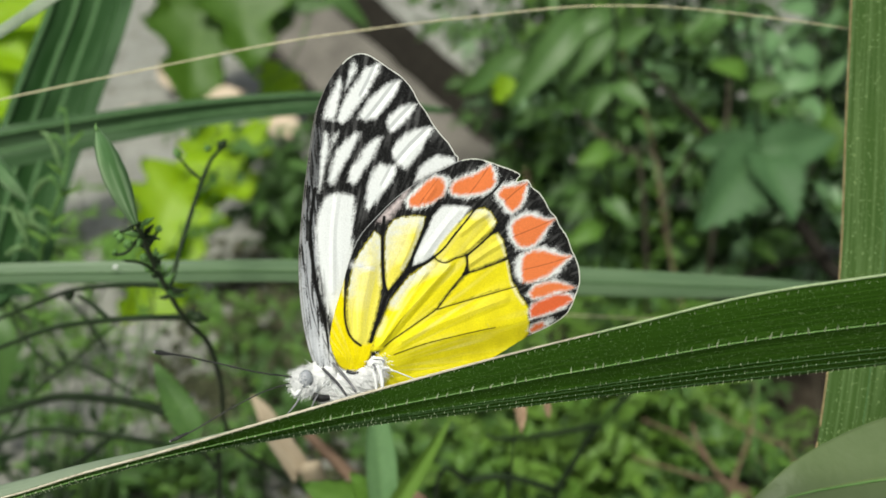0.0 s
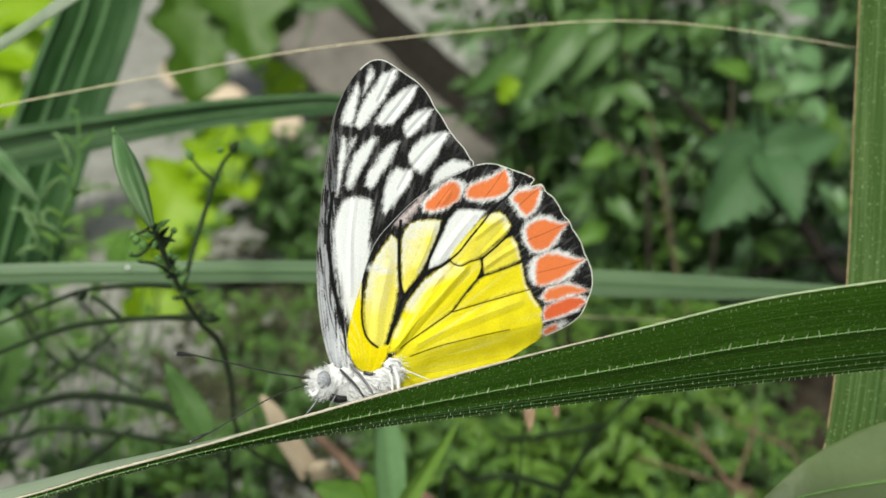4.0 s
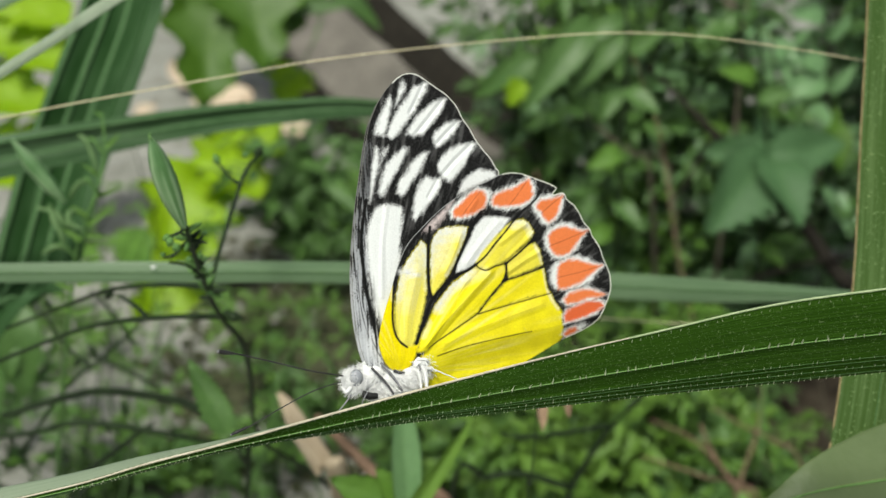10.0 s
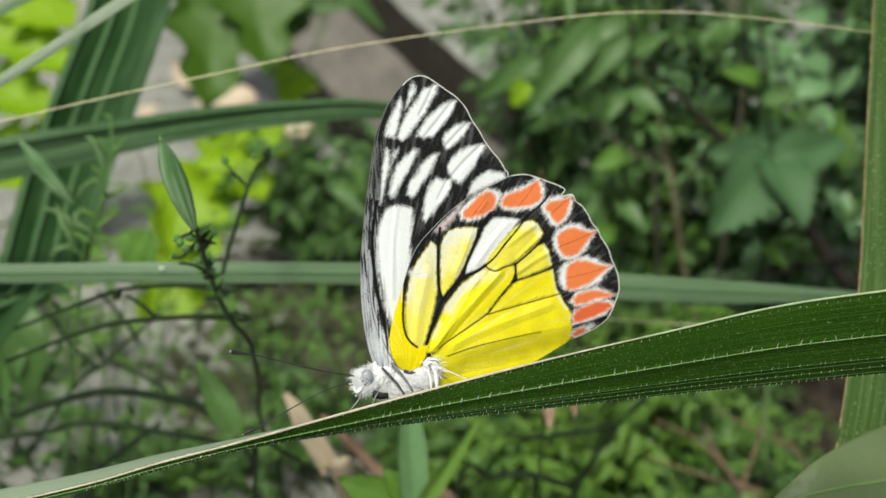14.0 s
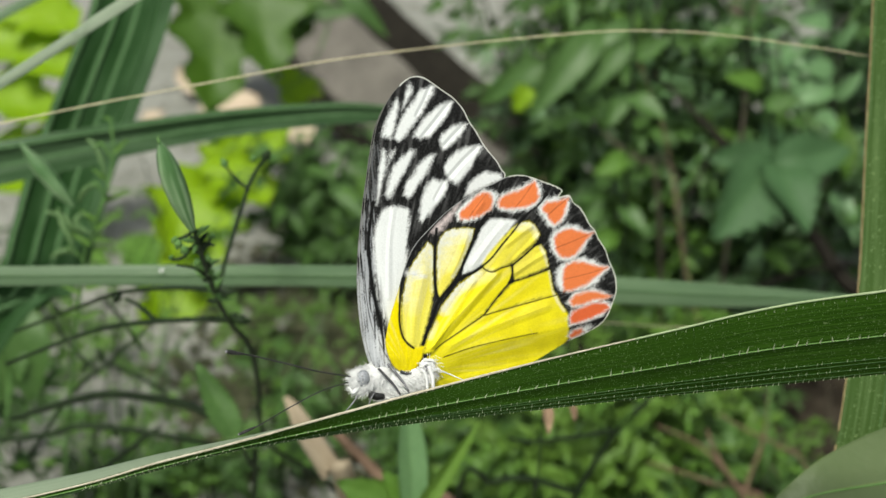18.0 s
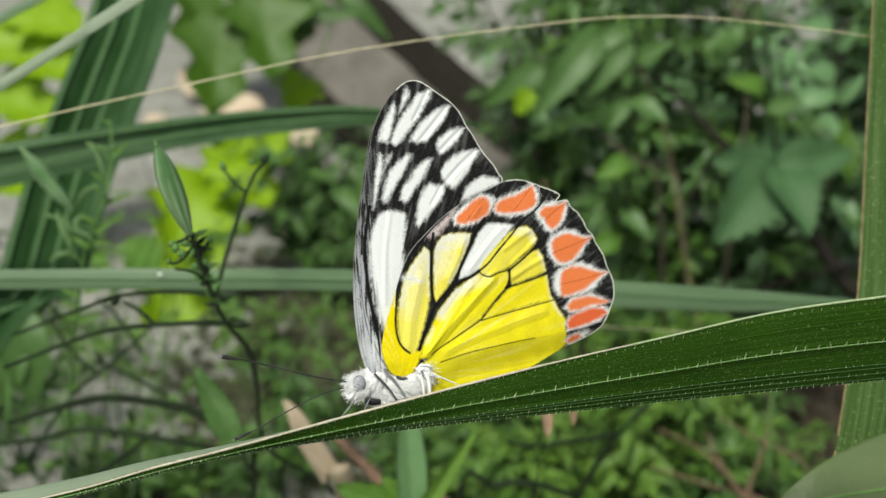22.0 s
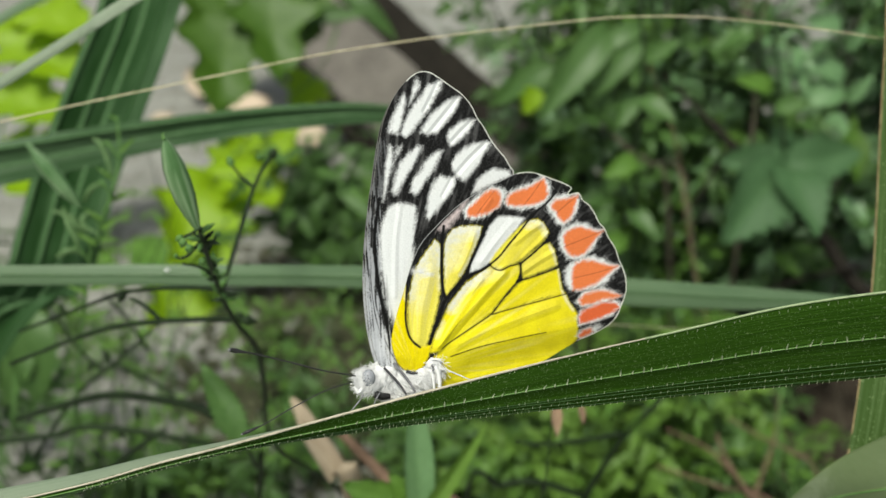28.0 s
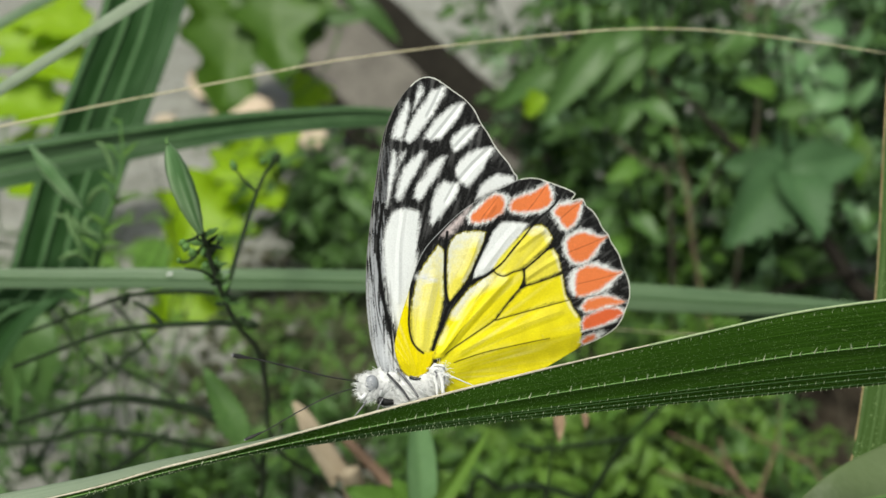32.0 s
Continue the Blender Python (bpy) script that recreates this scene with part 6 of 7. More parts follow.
sprig("shrub stem with a large angular leaf", ((0.2, 0.72, 0), (0.188, 0.685, 0.12), (0.1804, 0.6668, 0.1909), (0.176, 0.672, 0.23), (0.17, 0.68, 0.266)), 0.0016,
    (("lance", (0.1804, 0.6638, 0.1909), (0.2247, 0.6591, 0.2044)), ("lance", (0.1804, 0.6638, 0.1909), (0.1929, 0.6158, 0.1778)), ("lance", (0.1804, 0.6638, 0.1909), (0.1464, 0.6126, 0.1717)), ("lance", (0.1804, 0.6638, 0.1909), (0.1447, 0.656, 0.1999)), ("lance", (0.1804, 0.6638, 0.1909), (0.1893, 0.6942, 0.2131)), ("oval", (0.1727, 0.6696, 0.2238), (0.1878, 0.6565, 0.2329)), ("mid", (0.1713, 0.674, 0.2347), (0.1517, 0.6614, 0.245)), ("oval", (0.1785, 0.6632, 0.1665), (0.155, 0.6463, 0.1661)), ("mid", (0.1816, 0.6675, 0.1355), (0.1936, 0.6496, 0.1328))), STEM, "sapling")
branch = new("branch", tube("branch", ((0.1249, 0.7657, 0.2195), (0.1615, 0.7195, 0.1882), (0.209, 0.6855, 0.1454), (0.2511, 0.656, 0.1138), (0.34, 0.62, 0.2), (0.36, 0.62, 0)), (0.0015, 0.0028, 0.004, 0.0055, 0.008, 0.01), BARK_AND_SHADE, 9, 60, 0.08))
tagged(branch, "dark bare branch slanting through the shrubs", "branch")
for pts, r in ((((0.209, 0.6855, 0.1454), (0.2226, 0.6982, 0.1768), (0.2308, 0.7338, 0.2235), (0.2427, 0.765, 0.2592)), 0.002), (((0.1615, 0.7195, 0.1882), (0.1407, 0.7066, 0.156), (0.1295, 0.712, 0.128)), 0.0015), (((0.2337, 0.67, 0.1279), (0.1936, 0.6454, 0.1291), (0.1644, 0.6417, 0.1201)), 0.0015)):
    part("twig", tube("twig", pts, (r, r * 0.5), BARK_AND_SHADE, 7, 30, 0.08), branch)
for stem, r in ((((0.12, 0.68, 0), (0.1481, 0.6311, 0.0523), (0.1258, 0.637, 0.1498), (0.1136, 0.6446, 0.2102), (0.0981, 0.6609, 0.2505)), 0.0004), (((0.04, 0.75, 0), (0.0744, 0.6941, 0.0421), (0.0635, 0.7238, 0.1157), (0.0527, 0.74, 0.1559)), 0.0009), (((0.2, 0.62, 0), (0.1616, 0.5514, 0.0626), (0.1461, 0.5444, 0.0869), (0.1375, 0.5509, 0.103), (0.1379, 0.578, 0.1285)), 0.0008)):
    weed = new("withered_weed", tube("withered_weed", stem, (r, r * 0.8, r * 0.5), DRY, 7, 50, 0.08))
    tagged(weed, "reddish brown withered weed among the leaves", "weed", "withered weeds")
for stem, r in ((((0.26, 1.1, 0), (0.2608, 1.104, 0.077), (0.258, 1.1216, 0.1217), (0.2604, 1.1413, 0.1714), (0.2633, 1.161, 0.221)), 0.011), (((0.16, 0.72, 0), (0.1375, 0.6948, 0.1351), (0.1337, 0.7037, 0.1577), (0.1318, 0.7088, 0.1707), (0.1212, 0.7124, 0.1803)), 0.0011), (((0.14, 0.72, 0), (0.1215, 0.7047, 0.1609), (0.1108, 0.7109, 0.177), (0.1002, 0.7133, 0.1834), (0.0879, 0.7169, 0.193)), 0.0014), (((0.17, 0.73, 0), (0.1732, 0.7173, 0.1905), (0.1745, 0.7301, 0.2228), (0.1775, 0.7417, 0.252), (0.1823, 0.752, 0.278)), 0.0012)):
    tagged(new("dead_stem", tube("dead_stem", stem, (r, r * 0.9, r * 0.6), DEAD, 8, 40, 0.1)), "bare grey-brown dead stem among the shrubs", "stem", "dead stems")
for pts, r in ((((0.1173, 0.4776, 0.1307), (0.1302, 0.4751, 0.1237), (0.1456, 0.4725, 0.1167), (0.1586, 0.4681, 0.1049), (0.2, 0.5, 0)), 0.0006), (((0.0893, 0.4752, 0.1257), (0.1099, 0.4718, 0.1164), (0.1281, 0.4647, 0.0976), (0.1359, 0.4611, 0.0881), (0.15, 0.48, 0)), 0.0008), (((0.1481, 0.5085, 0.1261), (0.1457, 0.5006, 0.106), (0.1392, 0.4935, 0.0884), (0.1354, 0.4885, 0.0759), (0.13, 0.5, 0)), 0.0009)):
    tagged(new("dry_branch", tube("dry_branch", pts, (r * 0.6, r, r * 1.2), TWIG_BROWN, 8, 50, 0.14)), "reddish brown dry branch among the weeds", "branch", "dry branches")
sprig("thin dark forked twig", ((0.05, 0.44, 0), (0.0329, 0.3189, 0.1721), (0.0349, 0.3201, 0.1876), (0.0383, 0.3203, 0.1964), (0.046, 0.3186, 0.2129), (0.0555, 0.316, 0.2272), (0.0658, 0.3218, 0.2415)), 0.0013, (("tiny", (0.046, 0.3189, 0.2137), (0.05, 0.3137, 0.2215)),), STEM, "twig plant")
sprig("thin dark forked twig", ((0.046, 0.3189, 0.2137), (0.0312, 0.3139, 0.2137), (0.0178, 0.3107, 0.2141), (0.0126, 0.3112, 0.2153)), 0.0009, (("tiny", (0.0242, 0.3109, 0.2146), (0.0267, 0.3127, 0.2192)),), STEM, "twig plant")
sprig("thin dark forked twig", ((0.0349, 0.321, 0.1898), (0.0199, 0.3198, 0.1953), (0.0088, 0.3194, 0.1941), (-0.0023, 0.3172, 0.1888), (0.0, 0.42, 0)), 0.0012, (("tiny", (0.0149, 0.3198, 0.1951), (0.0132, 0.3215, 0.1993)),), STEM, "twig plant")
sprig("young shoot with strap-shaped leaves", ((-0.02, 0.35, 0), (-0.0139, 0.2388, 0.223), (-0.0122, 0.2357, 0.2362)), 0.0012,
    (("strap", (-0.0134, 0.2329, 0.2374), (-0.0146, 0.2387, 0.2685)), ("lime_strap", (-0.0147, 0.2298, 0.2381), (0.002, 0.234, 0.2651)), ("mid", (-0.0122, 0.2357, 0.2362), (-0.0278, 0.2284, 0.2513)), ("mid", (-0.0122, 0.2357, 0.2362), (-0.0181, 0.2317, 0.251))), STEM_LIGHT, "shoot")
sprig("green shoot with soft hanging leaves", ((-0.28, 0.55, 0), (-0.1767, 0.39, 0.1614), (-0.1725, 0.4026, 0.1924), (-0.1683, 0.4104, 0.2118)), 0.0008, (("oval", (-0.1683, 0.41, 0.2109), (-0.1624, 0.3895, 0.1807)), ("oval", (-0.1704, 0.4057, 0.2002), (-0.1737, 0.3895, 0.1807))), STEM_LIGHT, "shoot")
sprig("young shoot with a pointed green leaf", ((-0.09, 0.36, 0), (-0.0555, 0.257, 0.2265), (-0.054, 0.2473, 0.244), (-0.0551, 0.2374, 0.2569)), 0.0007, (("pointed", (-0.0554, 0.2376, 0.2575), (-0.0638, 0.2414, 0.2752)),), STEM, "shoot")
sprig("dry twig with a pinkish withered leaf", ((0.03, 0.33, 0), (0.0151, 0.2343, 0.2326), (0.015, 0.2285, 0.2516), (0.0159, 0.2305, 0.273)), 0.0003, (("dry", (0.0163, 0.2303, 0.2724), (0.0171, 0.2248, 0.2672)), ("dry", (0.0222, 0.233, 0.2709), (0.0234, 0.2312, 0.2664))), STEM, "twig plant")

# wispy plant with buds at the far side of the pod
wisp = sprig("wispy pale green herb with curled buds and a small pod", ((-0.17, 0.36, 0), (-0.1098, 0.2926, 0.2525), (-0.0991, 0.2877, 0.2901), (-0.0952, 0.2865, 0.2994), (-0.0932, 0.2904, 0.3091), (-0.094, 0.2943, 0.3188)), 0.0006, (("curl", (-0.0932, 0.2906, 0.3098), (-0.0893, 0.2926, 0.3146)), ("curl", (-0.094, 0.2939, 0.3179), (-0.0966, 0.2947, 0.3198)), ("curl", (-0.098, 0.287, 0.2926), (-0.1019, 0.2855, 0.297)), ("curl", (-0.0984, 0.2863, 0.2906), (-0.0928, 0.2848, 0.2954)), ("curl", (-0.0994, 0.2847, 0.2867), (-0.104, 0.2832, 0.2915)), ("curl", (-0.099, 0.2852, 0.288), (-0.0935, 0.2826, 0.2898)), ("curl", (-0.1001, 0.2825, 0.2814), (-0.1047, 0.2797, 0.2826)), ("curl", (-0.1004, 0.282, 0.2801), (-0.0946, 0.2804, 0.2846)), ("curl", (-0.1016, 0.2799, 0.2748), (-0.1062, 0.2781, 0.2787)), ("curl", (-0.1013, 0.2804, 0.2761), (-0.0956, 0.2782, 0.279)), ("curl", (-0.1021, 0.2777, 0.2695), (-0.1064, 0.2757, 0.2728)), ("curl", (-0.1021, 0.2775, 0.2689), (-0.0963, 0.2755, 0.2724)), ("curl", (-0.0967, 0.2889, 0.2972), (-0.091, 0.287, 0.3009)), ("curl", (-0.0956, 0.291, 0.3025), (-0.0984, 0.2894, 0.3068))), STEM_LIGHT, "herb")
for a, b, r in (((-0.0991, 0.2877, 0.2901), (-0.1024, 0.2888, 0.2927), 0.0006), ((-0.1017, 0.2884, 0.2836), (-0.1053, 0.2896, 0.2866), 0.001), ((-0.0952, 0.2865, 0.2994), (-0.0988, 0.2877, 0.3025), 0.0009), ((-0.0935, 0.2902, 0.3087), (-0.098, 0.2915, 0.312), 0.0009), ((-0.0968, 0.2864, 0.2951), (-0.0942, 0.288, 0.2991), 0.0008), ((-0.1034, 0.2902, 0.2797), (-0.11, 0.2913, 0.2825), 0.0008)):
    m = (np.array(a) + np.array(b)) / 2 + (0, 0, 0.002)
    part("bud", tube("bud", (a, m, b), (0.0003, r * 0.5, r * 0.75, r * 0.2), STEM_LIGHT, 7, 14), wisp)
for pts in (((-0.103, 0.2889, 0.2972), (-0.1013, 0.2884, 0.3001), (-0.0988, 0.2876, 0.3023), (-0.0963, 0.2875, 0.3019)), ((-0.1084, 0.2883, 0.2956), (-0.1067, 0.2853, 0.2925), (-0.1047, 0.284, 0.2892), (-0.1041, 0.2837, 0.2843)), ((-0.1104, 0.2849, 0.2832), (-0.107, 0.2841, 0.2854), (-0.1046, 0.2854, 0.2844)), ((-0.1018, 0.2874, 0.2894), (-0.1044, 0.2864, 0.2909), (-0.1065, 0.2874, 0.2935), (-0.1115, 0.288, 0.2949)), ((-0.1008, 0.2878, 0.2946), (-0.1027, 0.286, 0.2941), (-0.1025, 0.2851, 0.2918), (-0.0989, 0.2844, 0.2901)), ((-0.0952, 0.2886, 0.3048), (-0.0966, 0.2905, 0.3094), (-0.0986, 0.2918, 0.3126), (-0.1002, 0.292, 0.3132))):
    part("tendril", tube("tendril", pts, (0.0004, 0.0007, 0.0007, 0.0003), STEM_PALE, 7, 20, 0.12), wisp, "curled pale green tendril")
part("pod", tube("pod", ((-0.1031, 0.2855, 0.297), (-0.1065, 0.2856, 0.3015), (-0.1112, 0.2864, 0.3076), (-0.1156, 0.2871, 0.3136)), (0.0005, 0.0019, 0.002, 0.0003), POD, 12, 24), wisp, "smooth green seed pod")
for stem, r in ((((-0.1563, 0.2959, 0.219), (-0.1217, 0.2903, 0.226), (-0.109, 0.2846, 0.2325), (-0.0961, 0.2844, 0.2321), (-0.0791, 0.2834, 0.2297), (-0.0658, 0.2891, 0.2231)), 0.0006), (((-0.1098, 0.2779, 0.2159), (-0.0992, 0.2808, 0.2233), (-0.0908, 0.2833, 0.2293), (-0.0855, 0.2847, 0.2328)), 0.0006), (((-0.1277, 0.2947, 0.216), (-0.115, 0.3018, 0.2337), (-0.1039, 0.3054, 0.2425), (-0.0937, 0.3242, 0.2477)), 0.0004), (((-0.1071, 0.3042, 0.2396), (-0.115, 0.3066, 0.2455), (-0.1214, 0.3102, 0.2543)), 0.0004), (((-0.1029, 0.3345, 0.2314), (-0.1099, 0.3383, 0.2411), (-0.1168, 0.3409, 0.2475)), 0.0004), (((-0.0943, 0.3293, 0.2186), (-0.1064, 0.3319, 0.225), (-0.1168, 0.3332, 0.2282)), 0.0004)):
    part("twig", tube("twig", stem, (r * 1.5, r * 1.5, r), STEM, 6, None, 0.08), wisp)
for a, b in (((-0.0928, 0.2854, 0.2345), (-0.0946, 0.2869, 0.2382)), ((-0.0976, 0.2836, 0.23), (-0.0995, 0.2851, 0.2339)), ((-0.1037, 0.2814, 0.2247), (-0.106, 0.2824, 0.2272)), ((-0.1083, 0.2807, 0.223), (-0.1113, 0.2816, 0.2251)), ((-0.1182, 0.3102, 0.2543), (-0.1214, 0.3116, 0.258)), ((-0.1055, 0.3054, 0.2425), (-0.1086, 0.3069, 0.2462)), ((-0.1102, 0.3054, 0.2425), (-0.1126, 0.3042, 0.2396))):
    m = (np.array(a) + np.array(b)) / 2
    part("bud", tube("bud", (a, m, b), (0.0003, 0.0011, 0.0002), STEM, 7, 10), wisp)


# ---- thin straws and tendrils ----
for label, pts, r, mat, name in (
    ("thin pale dry straw lying level", ((0.16, 0.33, 0), (0.1237, 0.287, 0.2384), (0.0912, 0.2873, 0.2601), (0.0601, 0.2814, 0.2662), (0.037, 0.282, 0.2675), (0.0168, 0.2822, 0.2681)), 0.00022, STRAW, "straw"),
    ("yellowish thin tendril hanging from the climber", ((-0.1116, 1.0884, 0.2294), (-0.1151, 1.0763, 0.1994), (-0.1222, 1.0488, 0.1727), (-0.137, 1.0387, 0.1477), (-0.1551, 1.0337, 0.1354)), 0.0009, STEM_LIGHT, "tendril"),
    ("brown dry twig lying among the weeds", ((0.14, 0.5, 0), (0.1183, 0.3953, 0.133), (0.1074, 0.3994, 0.1431), (0.0988, 0.4043, 0.1551), (0.0955, 0.4075, 0.1632)), 0.0008, TWIG_BROWN, "dry_twig"),
    ("brown dry twig lying among the weeds", ((0.15, 0.52, 0), (0.1133, 0.4102, 0.1283), (0.0998, 0.4131, 0.1356), (0.0752, 0.4161, 0.1428)), 0.0006, TWIG_BROWN, "dry_twig"),
    ("thin pale stalk of a weed", ((0.2, 0.6, 0), (0.145, 0.4803, 0.0941), (0.144, 0.49, 0.1182), (0.1458, 0.4997, 0.1423), (0.1512, 0.5216, 0.155)), 0.0008, STEM_LIGHT, "stalk_weed"),
    ("thin pale stalk of a weed", ((-0.06, 0.5, 0), (-0.0485, 0.41, 0.1692), (-0.0518, 0.4164, 0.1853), (-0.0615, 0.4229, 0.2013), (-0.068, 0.4262, 0.2094)), 0.0004, STEM_LIGHT, "stalk_weed"),
    ("thin pale stalk of a weed", ((-0.12, 0.45, 0), (-0.0741, 0.3884, 0.1575), (-0.0657, 0.4018, 0.1905), (-0.0553, 0.4088, 0.2079)), 0.0004, STEM_LIGHT, "stalk_weed"),
    ("thin pale stalk of a weed", ((-0.18, 0.5, 0), (-0.1307, 0.4169, 0.1449), (-0.124, 0.4286, 0.1739), (-0.1016, 0.4387, 0.1989), (-0.0949, 0.4421, 0.2072)), 0.0005, STEM_LIGHT, "stalk_weed"),
):
    tagged(new(name, tube(name, pts, (r, r, r * 0.7), mat, 6, 60, 0.06)), label, name.split("_")[-1])

g = random.Random(31)
for i in range(18):
    x, y = g.uniform(-0.27, -0.03), g.uniform(0.5, 0.78)
    h = g.uniform(0.07, 0.19)
    lean = Vector((g.uniform(-0.07, 0.07), g.uniform(-0.04, 0.04), h))
    bow = Vector((g.uniform(-0.02, 0.02), g.uniform(-0.02, 0.02), h * 0.62))
    line = smooth_line([(x, y, 0), Vector((x, y, 0)) + lean * 0.3 + bow * 0.4, Vector((x, y, 0)) + lean], 16)
    stalk = new("stalk_weed", tube("stalk_weed", line[::3], (0.0006, 0.0005, 0.0003), g.choice((STEM_LIGHT, STEM_PALE, STEM)), 6, 30, 0.06))
    tagged(stalk, "thin green weed stalk with a few tiny leaves", "weed", "weed stalks")
    for k in range(g.randrange(2, 6)):
        b = g.uniform(0, 6.28)
        way = (math.cos(b), math.sin(b), g.uniform(-0.2, 0.8))
        part("leaf", LEAVES[g.choice(("tiny", "curl", "spray_tiny0", "spray_tiny1"))], stalk, "", aimed(line[g.randrange(6, 16)], way, (0.2, -0.6, 1.0), g.uniform(0.7, 1.4)))

g = random.Random(77)
for i in range(9):
    x, y, h = g.uniform(0.15, 0.25), g.uniform(0.56, 0.72), g.uniform(0.05, 0.11)
    lean = g.uniform(-0.04, 0.04)
    line = ((x, y, 0), (x + lean * 0.3, y, h * 0.5), (x + lean, y + g.uniform(-0.02, 0.02), h))
    tagged(new("dry_straw", tube("dry_straw", line, (0.0007, 0.0006, 0.0003), DEAD, 6, 20, 0.08)), "thin grey-brown dry straw standing under the shrubs", "straw", "dry straws")


# ---- dry things on the ground, and the beam ----
def strip(name, label, upper, lower, material, category):
    ob = new(name, blade_mesh(name, blade_form(upper, lower, 40, 12, 0.22, (0.3, 0.6), -0.0008, 0.2), material, 0.0006))
    return tagged(ob, label, category)


strip("dry_leaf", "long beige withered leaf hanging among the weeds", ((-0.0503, 0.2881, 0.2412), (-0.0467, 0.287, 0.2384), (-0.0423, 0.2849, 0.2332), (-0.0347, 0.2807, 0.223), (-0.0309, 0.2839, 0.2101), (-0.03, 0.4, 0)), ((-0.0516, 0.2879, 0.2407), (-0.0497, 0.2859, 0.2359), (-0.0476, 0.2837, 0.2303), (-0.0408, 0.2796, 0.2202), (-0.0363, 0.283, 0.208), (-0.04, 0.4, 0)), DRY_TAN, "dry leaf")
dry_stick = new("dry_stick", tube("dry_stick", ((-0.0419, 0.2991, 0.2271), (-0.0301, 0.2884, 0.2213), (-0.019, 0.2805, 0.2142), (0.002, 0.2635, 0.2022), (0.02, 0.27, 0)), (0.0012, 0.002, 0.0018), TWIG_BROWN, 9, 60, 0.04))
tagged(dry_stick, "reddish brown dry stick", "stick")


def beam():
    """A weathered beam leaning over the soil; dark strips behind it are put in for shade."""
    a, b = Vector((-0.3043, 1.5286, 0.198)), Vector((0.086, 1.0673, -0.0306))
    way = (b - a).normalized()
    out = Vector((0.1, -0.85, 0.5))
    out = (out - way * out.dot(way)).normalized()
    side = out.cross(way)
    root = new("wooden_beam")
    tagged(root, "weathered grey squared wooden beam leaning over the soil", "beam")
    g = random.Random(3)
    # The two near-black strips stand in for the shade along the timber's edges.
    for name, shift, half, deep, back, mat in (("timber", 0.0, 0.036, 0.025, 0.0, WOOD), ("board", 0.064, 0.026, 0.01, -0.02, BARK_AND_SHADE), ("board", -0.046, 0.008, 0.01, -0.02, BARK_AND_SHADE)):
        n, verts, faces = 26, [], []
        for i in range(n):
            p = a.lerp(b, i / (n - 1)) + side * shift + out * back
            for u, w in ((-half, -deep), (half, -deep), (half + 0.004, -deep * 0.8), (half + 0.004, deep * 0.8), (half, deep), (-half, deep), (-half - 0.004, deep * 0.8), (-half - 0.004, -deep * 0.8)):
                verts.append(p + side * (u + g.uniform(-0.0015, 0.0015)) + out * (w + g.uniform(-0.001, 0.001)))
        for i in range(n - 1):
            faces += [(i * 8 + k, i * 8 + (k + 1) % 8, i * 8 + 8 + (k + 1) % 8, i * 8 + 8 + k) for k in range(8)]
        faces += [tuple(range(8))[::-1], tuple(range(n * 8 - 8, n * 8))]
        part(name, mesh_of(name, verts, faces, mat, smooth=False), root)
    post = Vector((a.x, a.y + 0.03, 0))
    part("prop", tube("prop", (post, post.lerp(a, 0.5), a), (0.02, 0.02), WOOD, 9), root)


beam()


def litter(label, count, material, seed, size, west=-0.75, east=0.8, south=0.62, north=2.4):
    """Small flakes strewn over the soil."""
    g = random.Random(seed)
    draw = g.triangular if east - west < 1 else g.uniform
    verts, faces = [], []
    for _ in range(count):
        x, y = draw(west, east), draw(south, north)
        a, r = g.uniform(0, 6.28), g.uniform(0.3, 1.0) * size
        z = 0.012 * noise.noise((x * 3, y * 3, 0)) + 0.006 * noise.noise((x * 14, y * 14, 1)) + 0.002
        i = len(verts)
        for k in range(5):
            b = a + k * 1.2566
            e = r * g.uniform(0.5, 1.1) * (1.0 if k % 2 else 0.6)
            verts.append((x + e * math.cos(b), y + e * math.sin(b), z + g.uniform(0, 0.3) * r))
        verts.append((x, y, z + 0.35 * r))
        faces += [(i + k, i + (k + 1) % 5, i + 5) for k in range(5)]
    tagged(new("ground_litter", mesh_of("ground_litter", verts, faces, material, smooth=False)), label, "litter", kind="stuff")


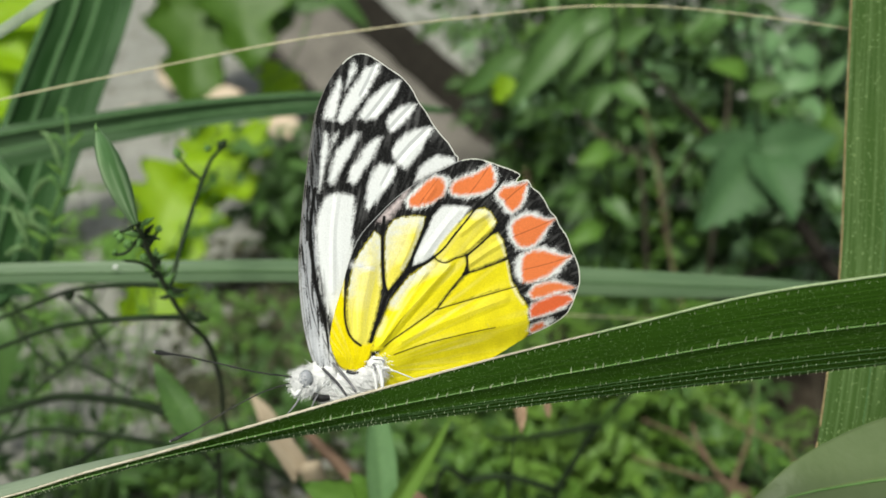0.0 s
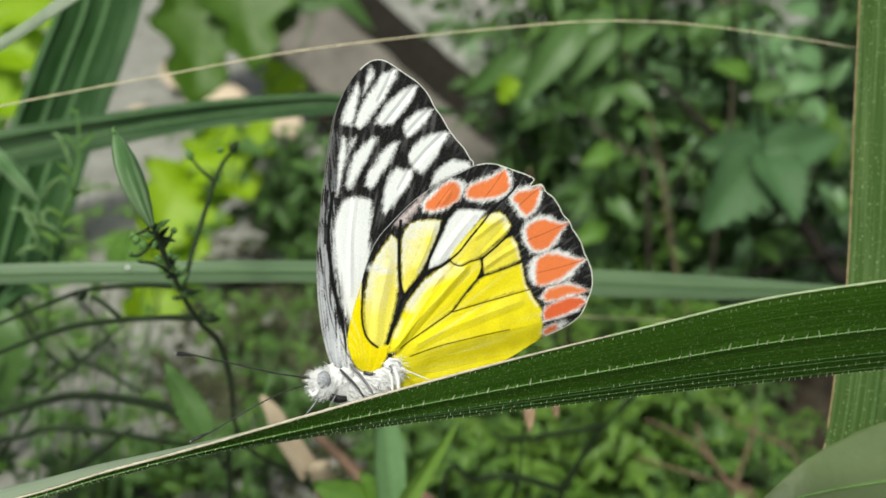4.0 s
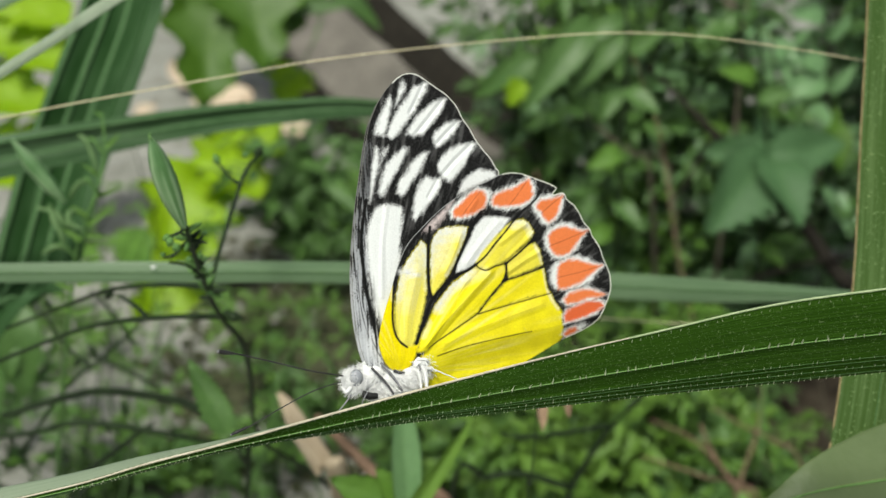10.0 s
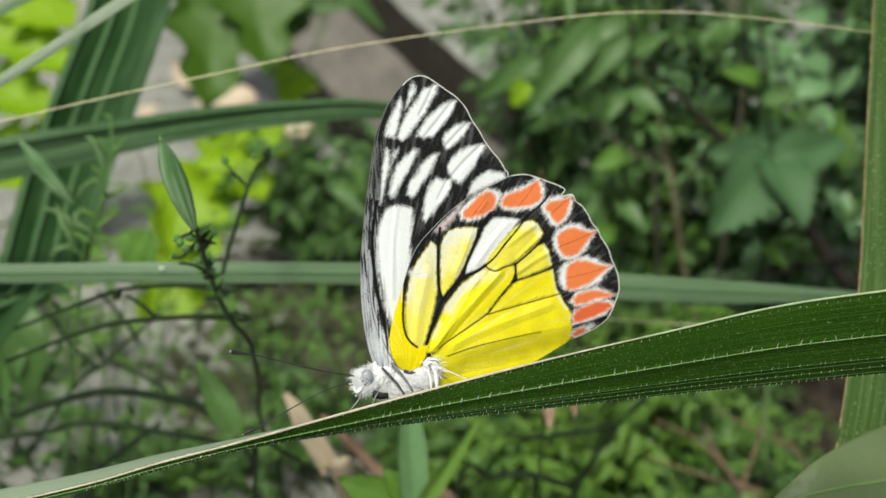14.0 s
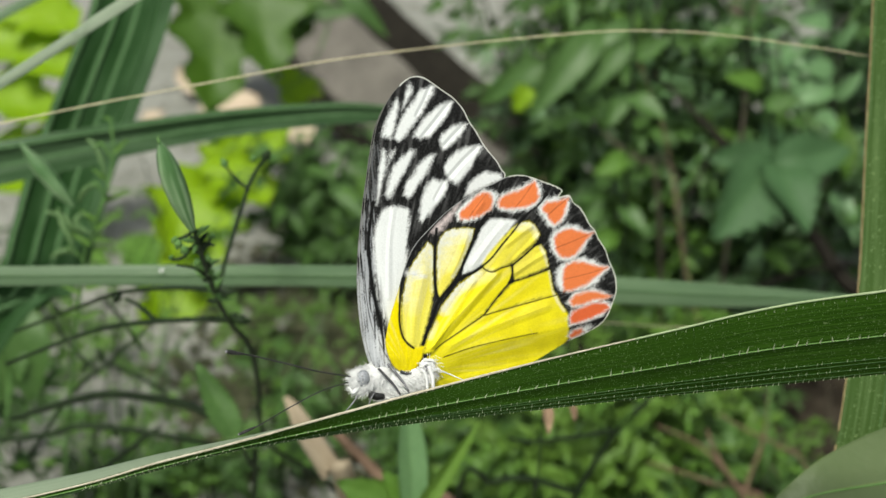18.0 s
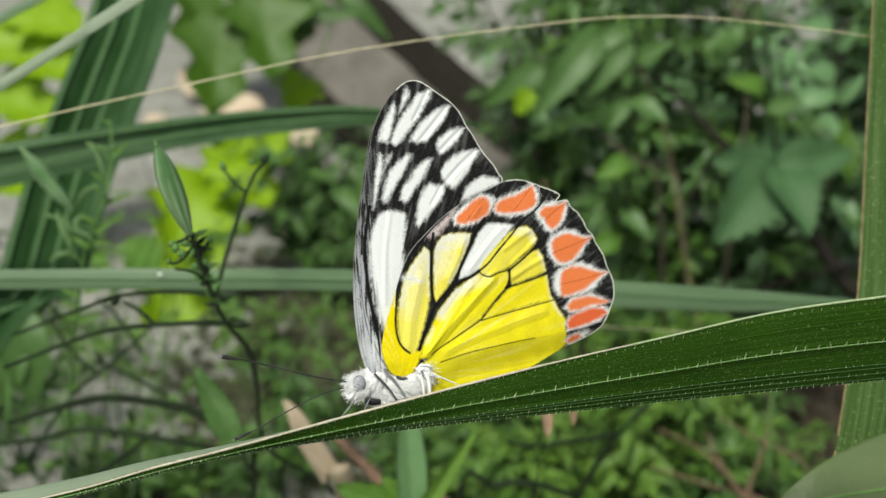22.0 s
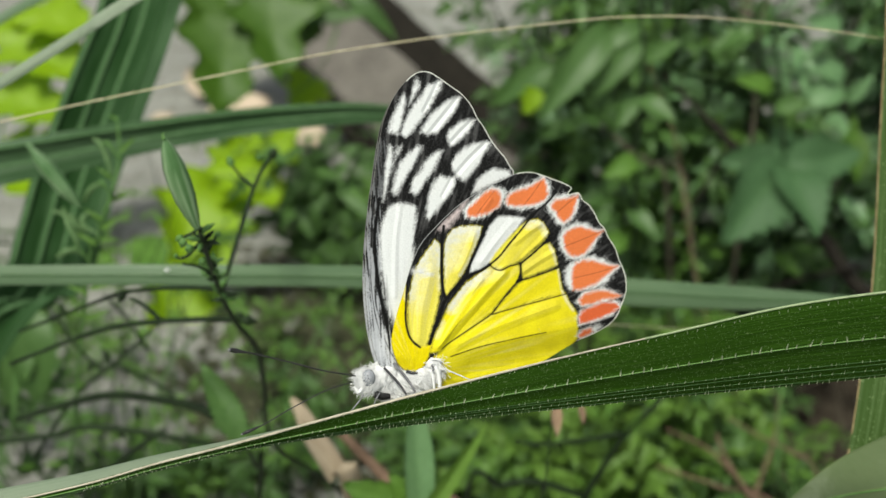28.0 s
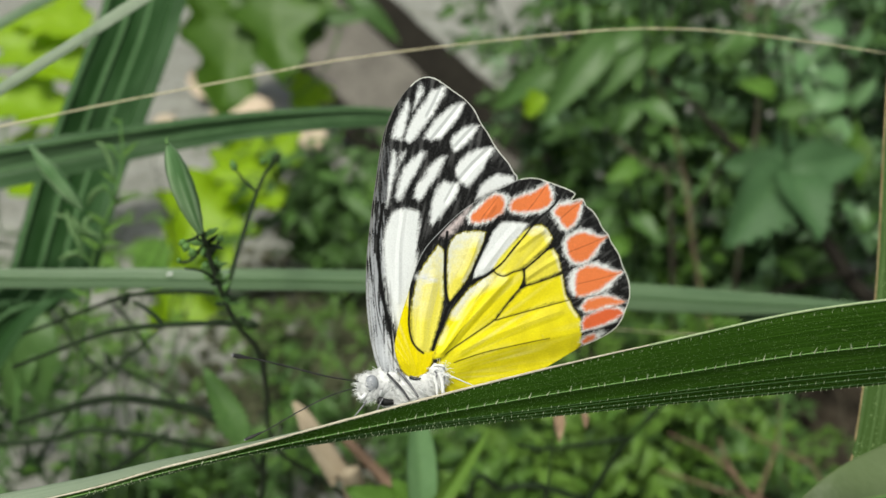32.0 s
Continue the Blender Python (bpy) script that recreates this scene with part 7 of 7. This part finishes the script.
litter("brown leaf crumbs strewn over the soil", 400, DEAD, 1, 0.009)
litter("dark soil clods strewn over the ground", 500, CLOD, 2, 0.008)
# Shadow under the shrubs, put in as dark brown flakes on the soil.
SHRUB_SHADE = plain("dark_brown_mulch", (0.022, 0.018, 0.012), (0.07, 0.058, 0.042), 120.0, 0.95, 0.6, 0.1)
litter("dark brown flakes that stand for the shadow under the shrubs", 3200, SHRUB_SHADE, 5, 0.013, 0.06, 0.4, 0.42, 0.98)
MOSS = plain("olive_brown_moss", (0.035, 0.04, 0.02), (0.1, 0.105, 0.06), 60.0, 0.95, 0.6, 0.1)
litter("olive brown moss and withered weeds on the soil", 2600, MOSS, 6, 0.014, -0.22, 0.12, 0.58, 1.1)
litter("pale grey gravel strewn over the ground", 350, GRAVEL, 3, 0.006)
g = random.Random(12)
for i, (p, size) in enumerate((((-0.3341, 1.4931, 0.11), 1.6), ((-0.2634, 1.4575, 0.0634), 0.9), ((-0.2403, 1.4315, 0.0405), 1.5), ((-0.1664, 1.2901, 0.0227), 1.3), ((-0.3697, 1.3649, 0.042), 0.6), ((-0.152, 1.4243, 0.0229), 0.9))):
    leaf = new("fallen_leaf", LEAVES["pale_dry"])
    leaf.matrix_world = aimed((p[0], p[1], 0.012 + 0.0), (g.uniform(-1, 1), g.uniform(-1, 1), 0.15), (0, -0.5, 1), size)
    tagged(leaf, "pale dry fallen leaf curled on the soil", "fallen leaf", "fallen leaves")


def motions():
    """The dry stem sways in the wind; all else keeps still."""
    away = Vector((0, math.cos(radians(22)), -math.sin(radians(22))))
    sway = ((0.0, 0.04), (0.5, -0.4), (1.0, -1.5), (1.5, -0.25), (2.0, -0.2), (2.5, 1.3), (3.0, 2.15), (3.5, 0.97), (5.5, 1.89), (6.0, 2.64), (7.0, 1.87), (8.0, 2.5), (9.0, 1.47), (10.0, 0.97), (11.0, 0.33), (12.0, 0.0), (13.0, -1.0), (14.0, -1.12), (16.5, -0.7), (17.0, -0.39), (18.0, 0.33), (19.0, -0.49), (20.0, -0.39), (21.0, -0.22), (22.0, -1.3), (23.0, -1.22), (24.0, -0.94), (25.0, -1.84), (25.5, -1.3), (27.5, -0.54), (28.0, -0.78), (29.0, -1.0), (30.0, -0.47), (31.0, -0.2), (32.0, -0.13))
    walk(thread, [(t, Matrix.Translation(PIVOT) @ Matrix.Rotation(radians(a), 4, away)) for t, a in sway])


motions()
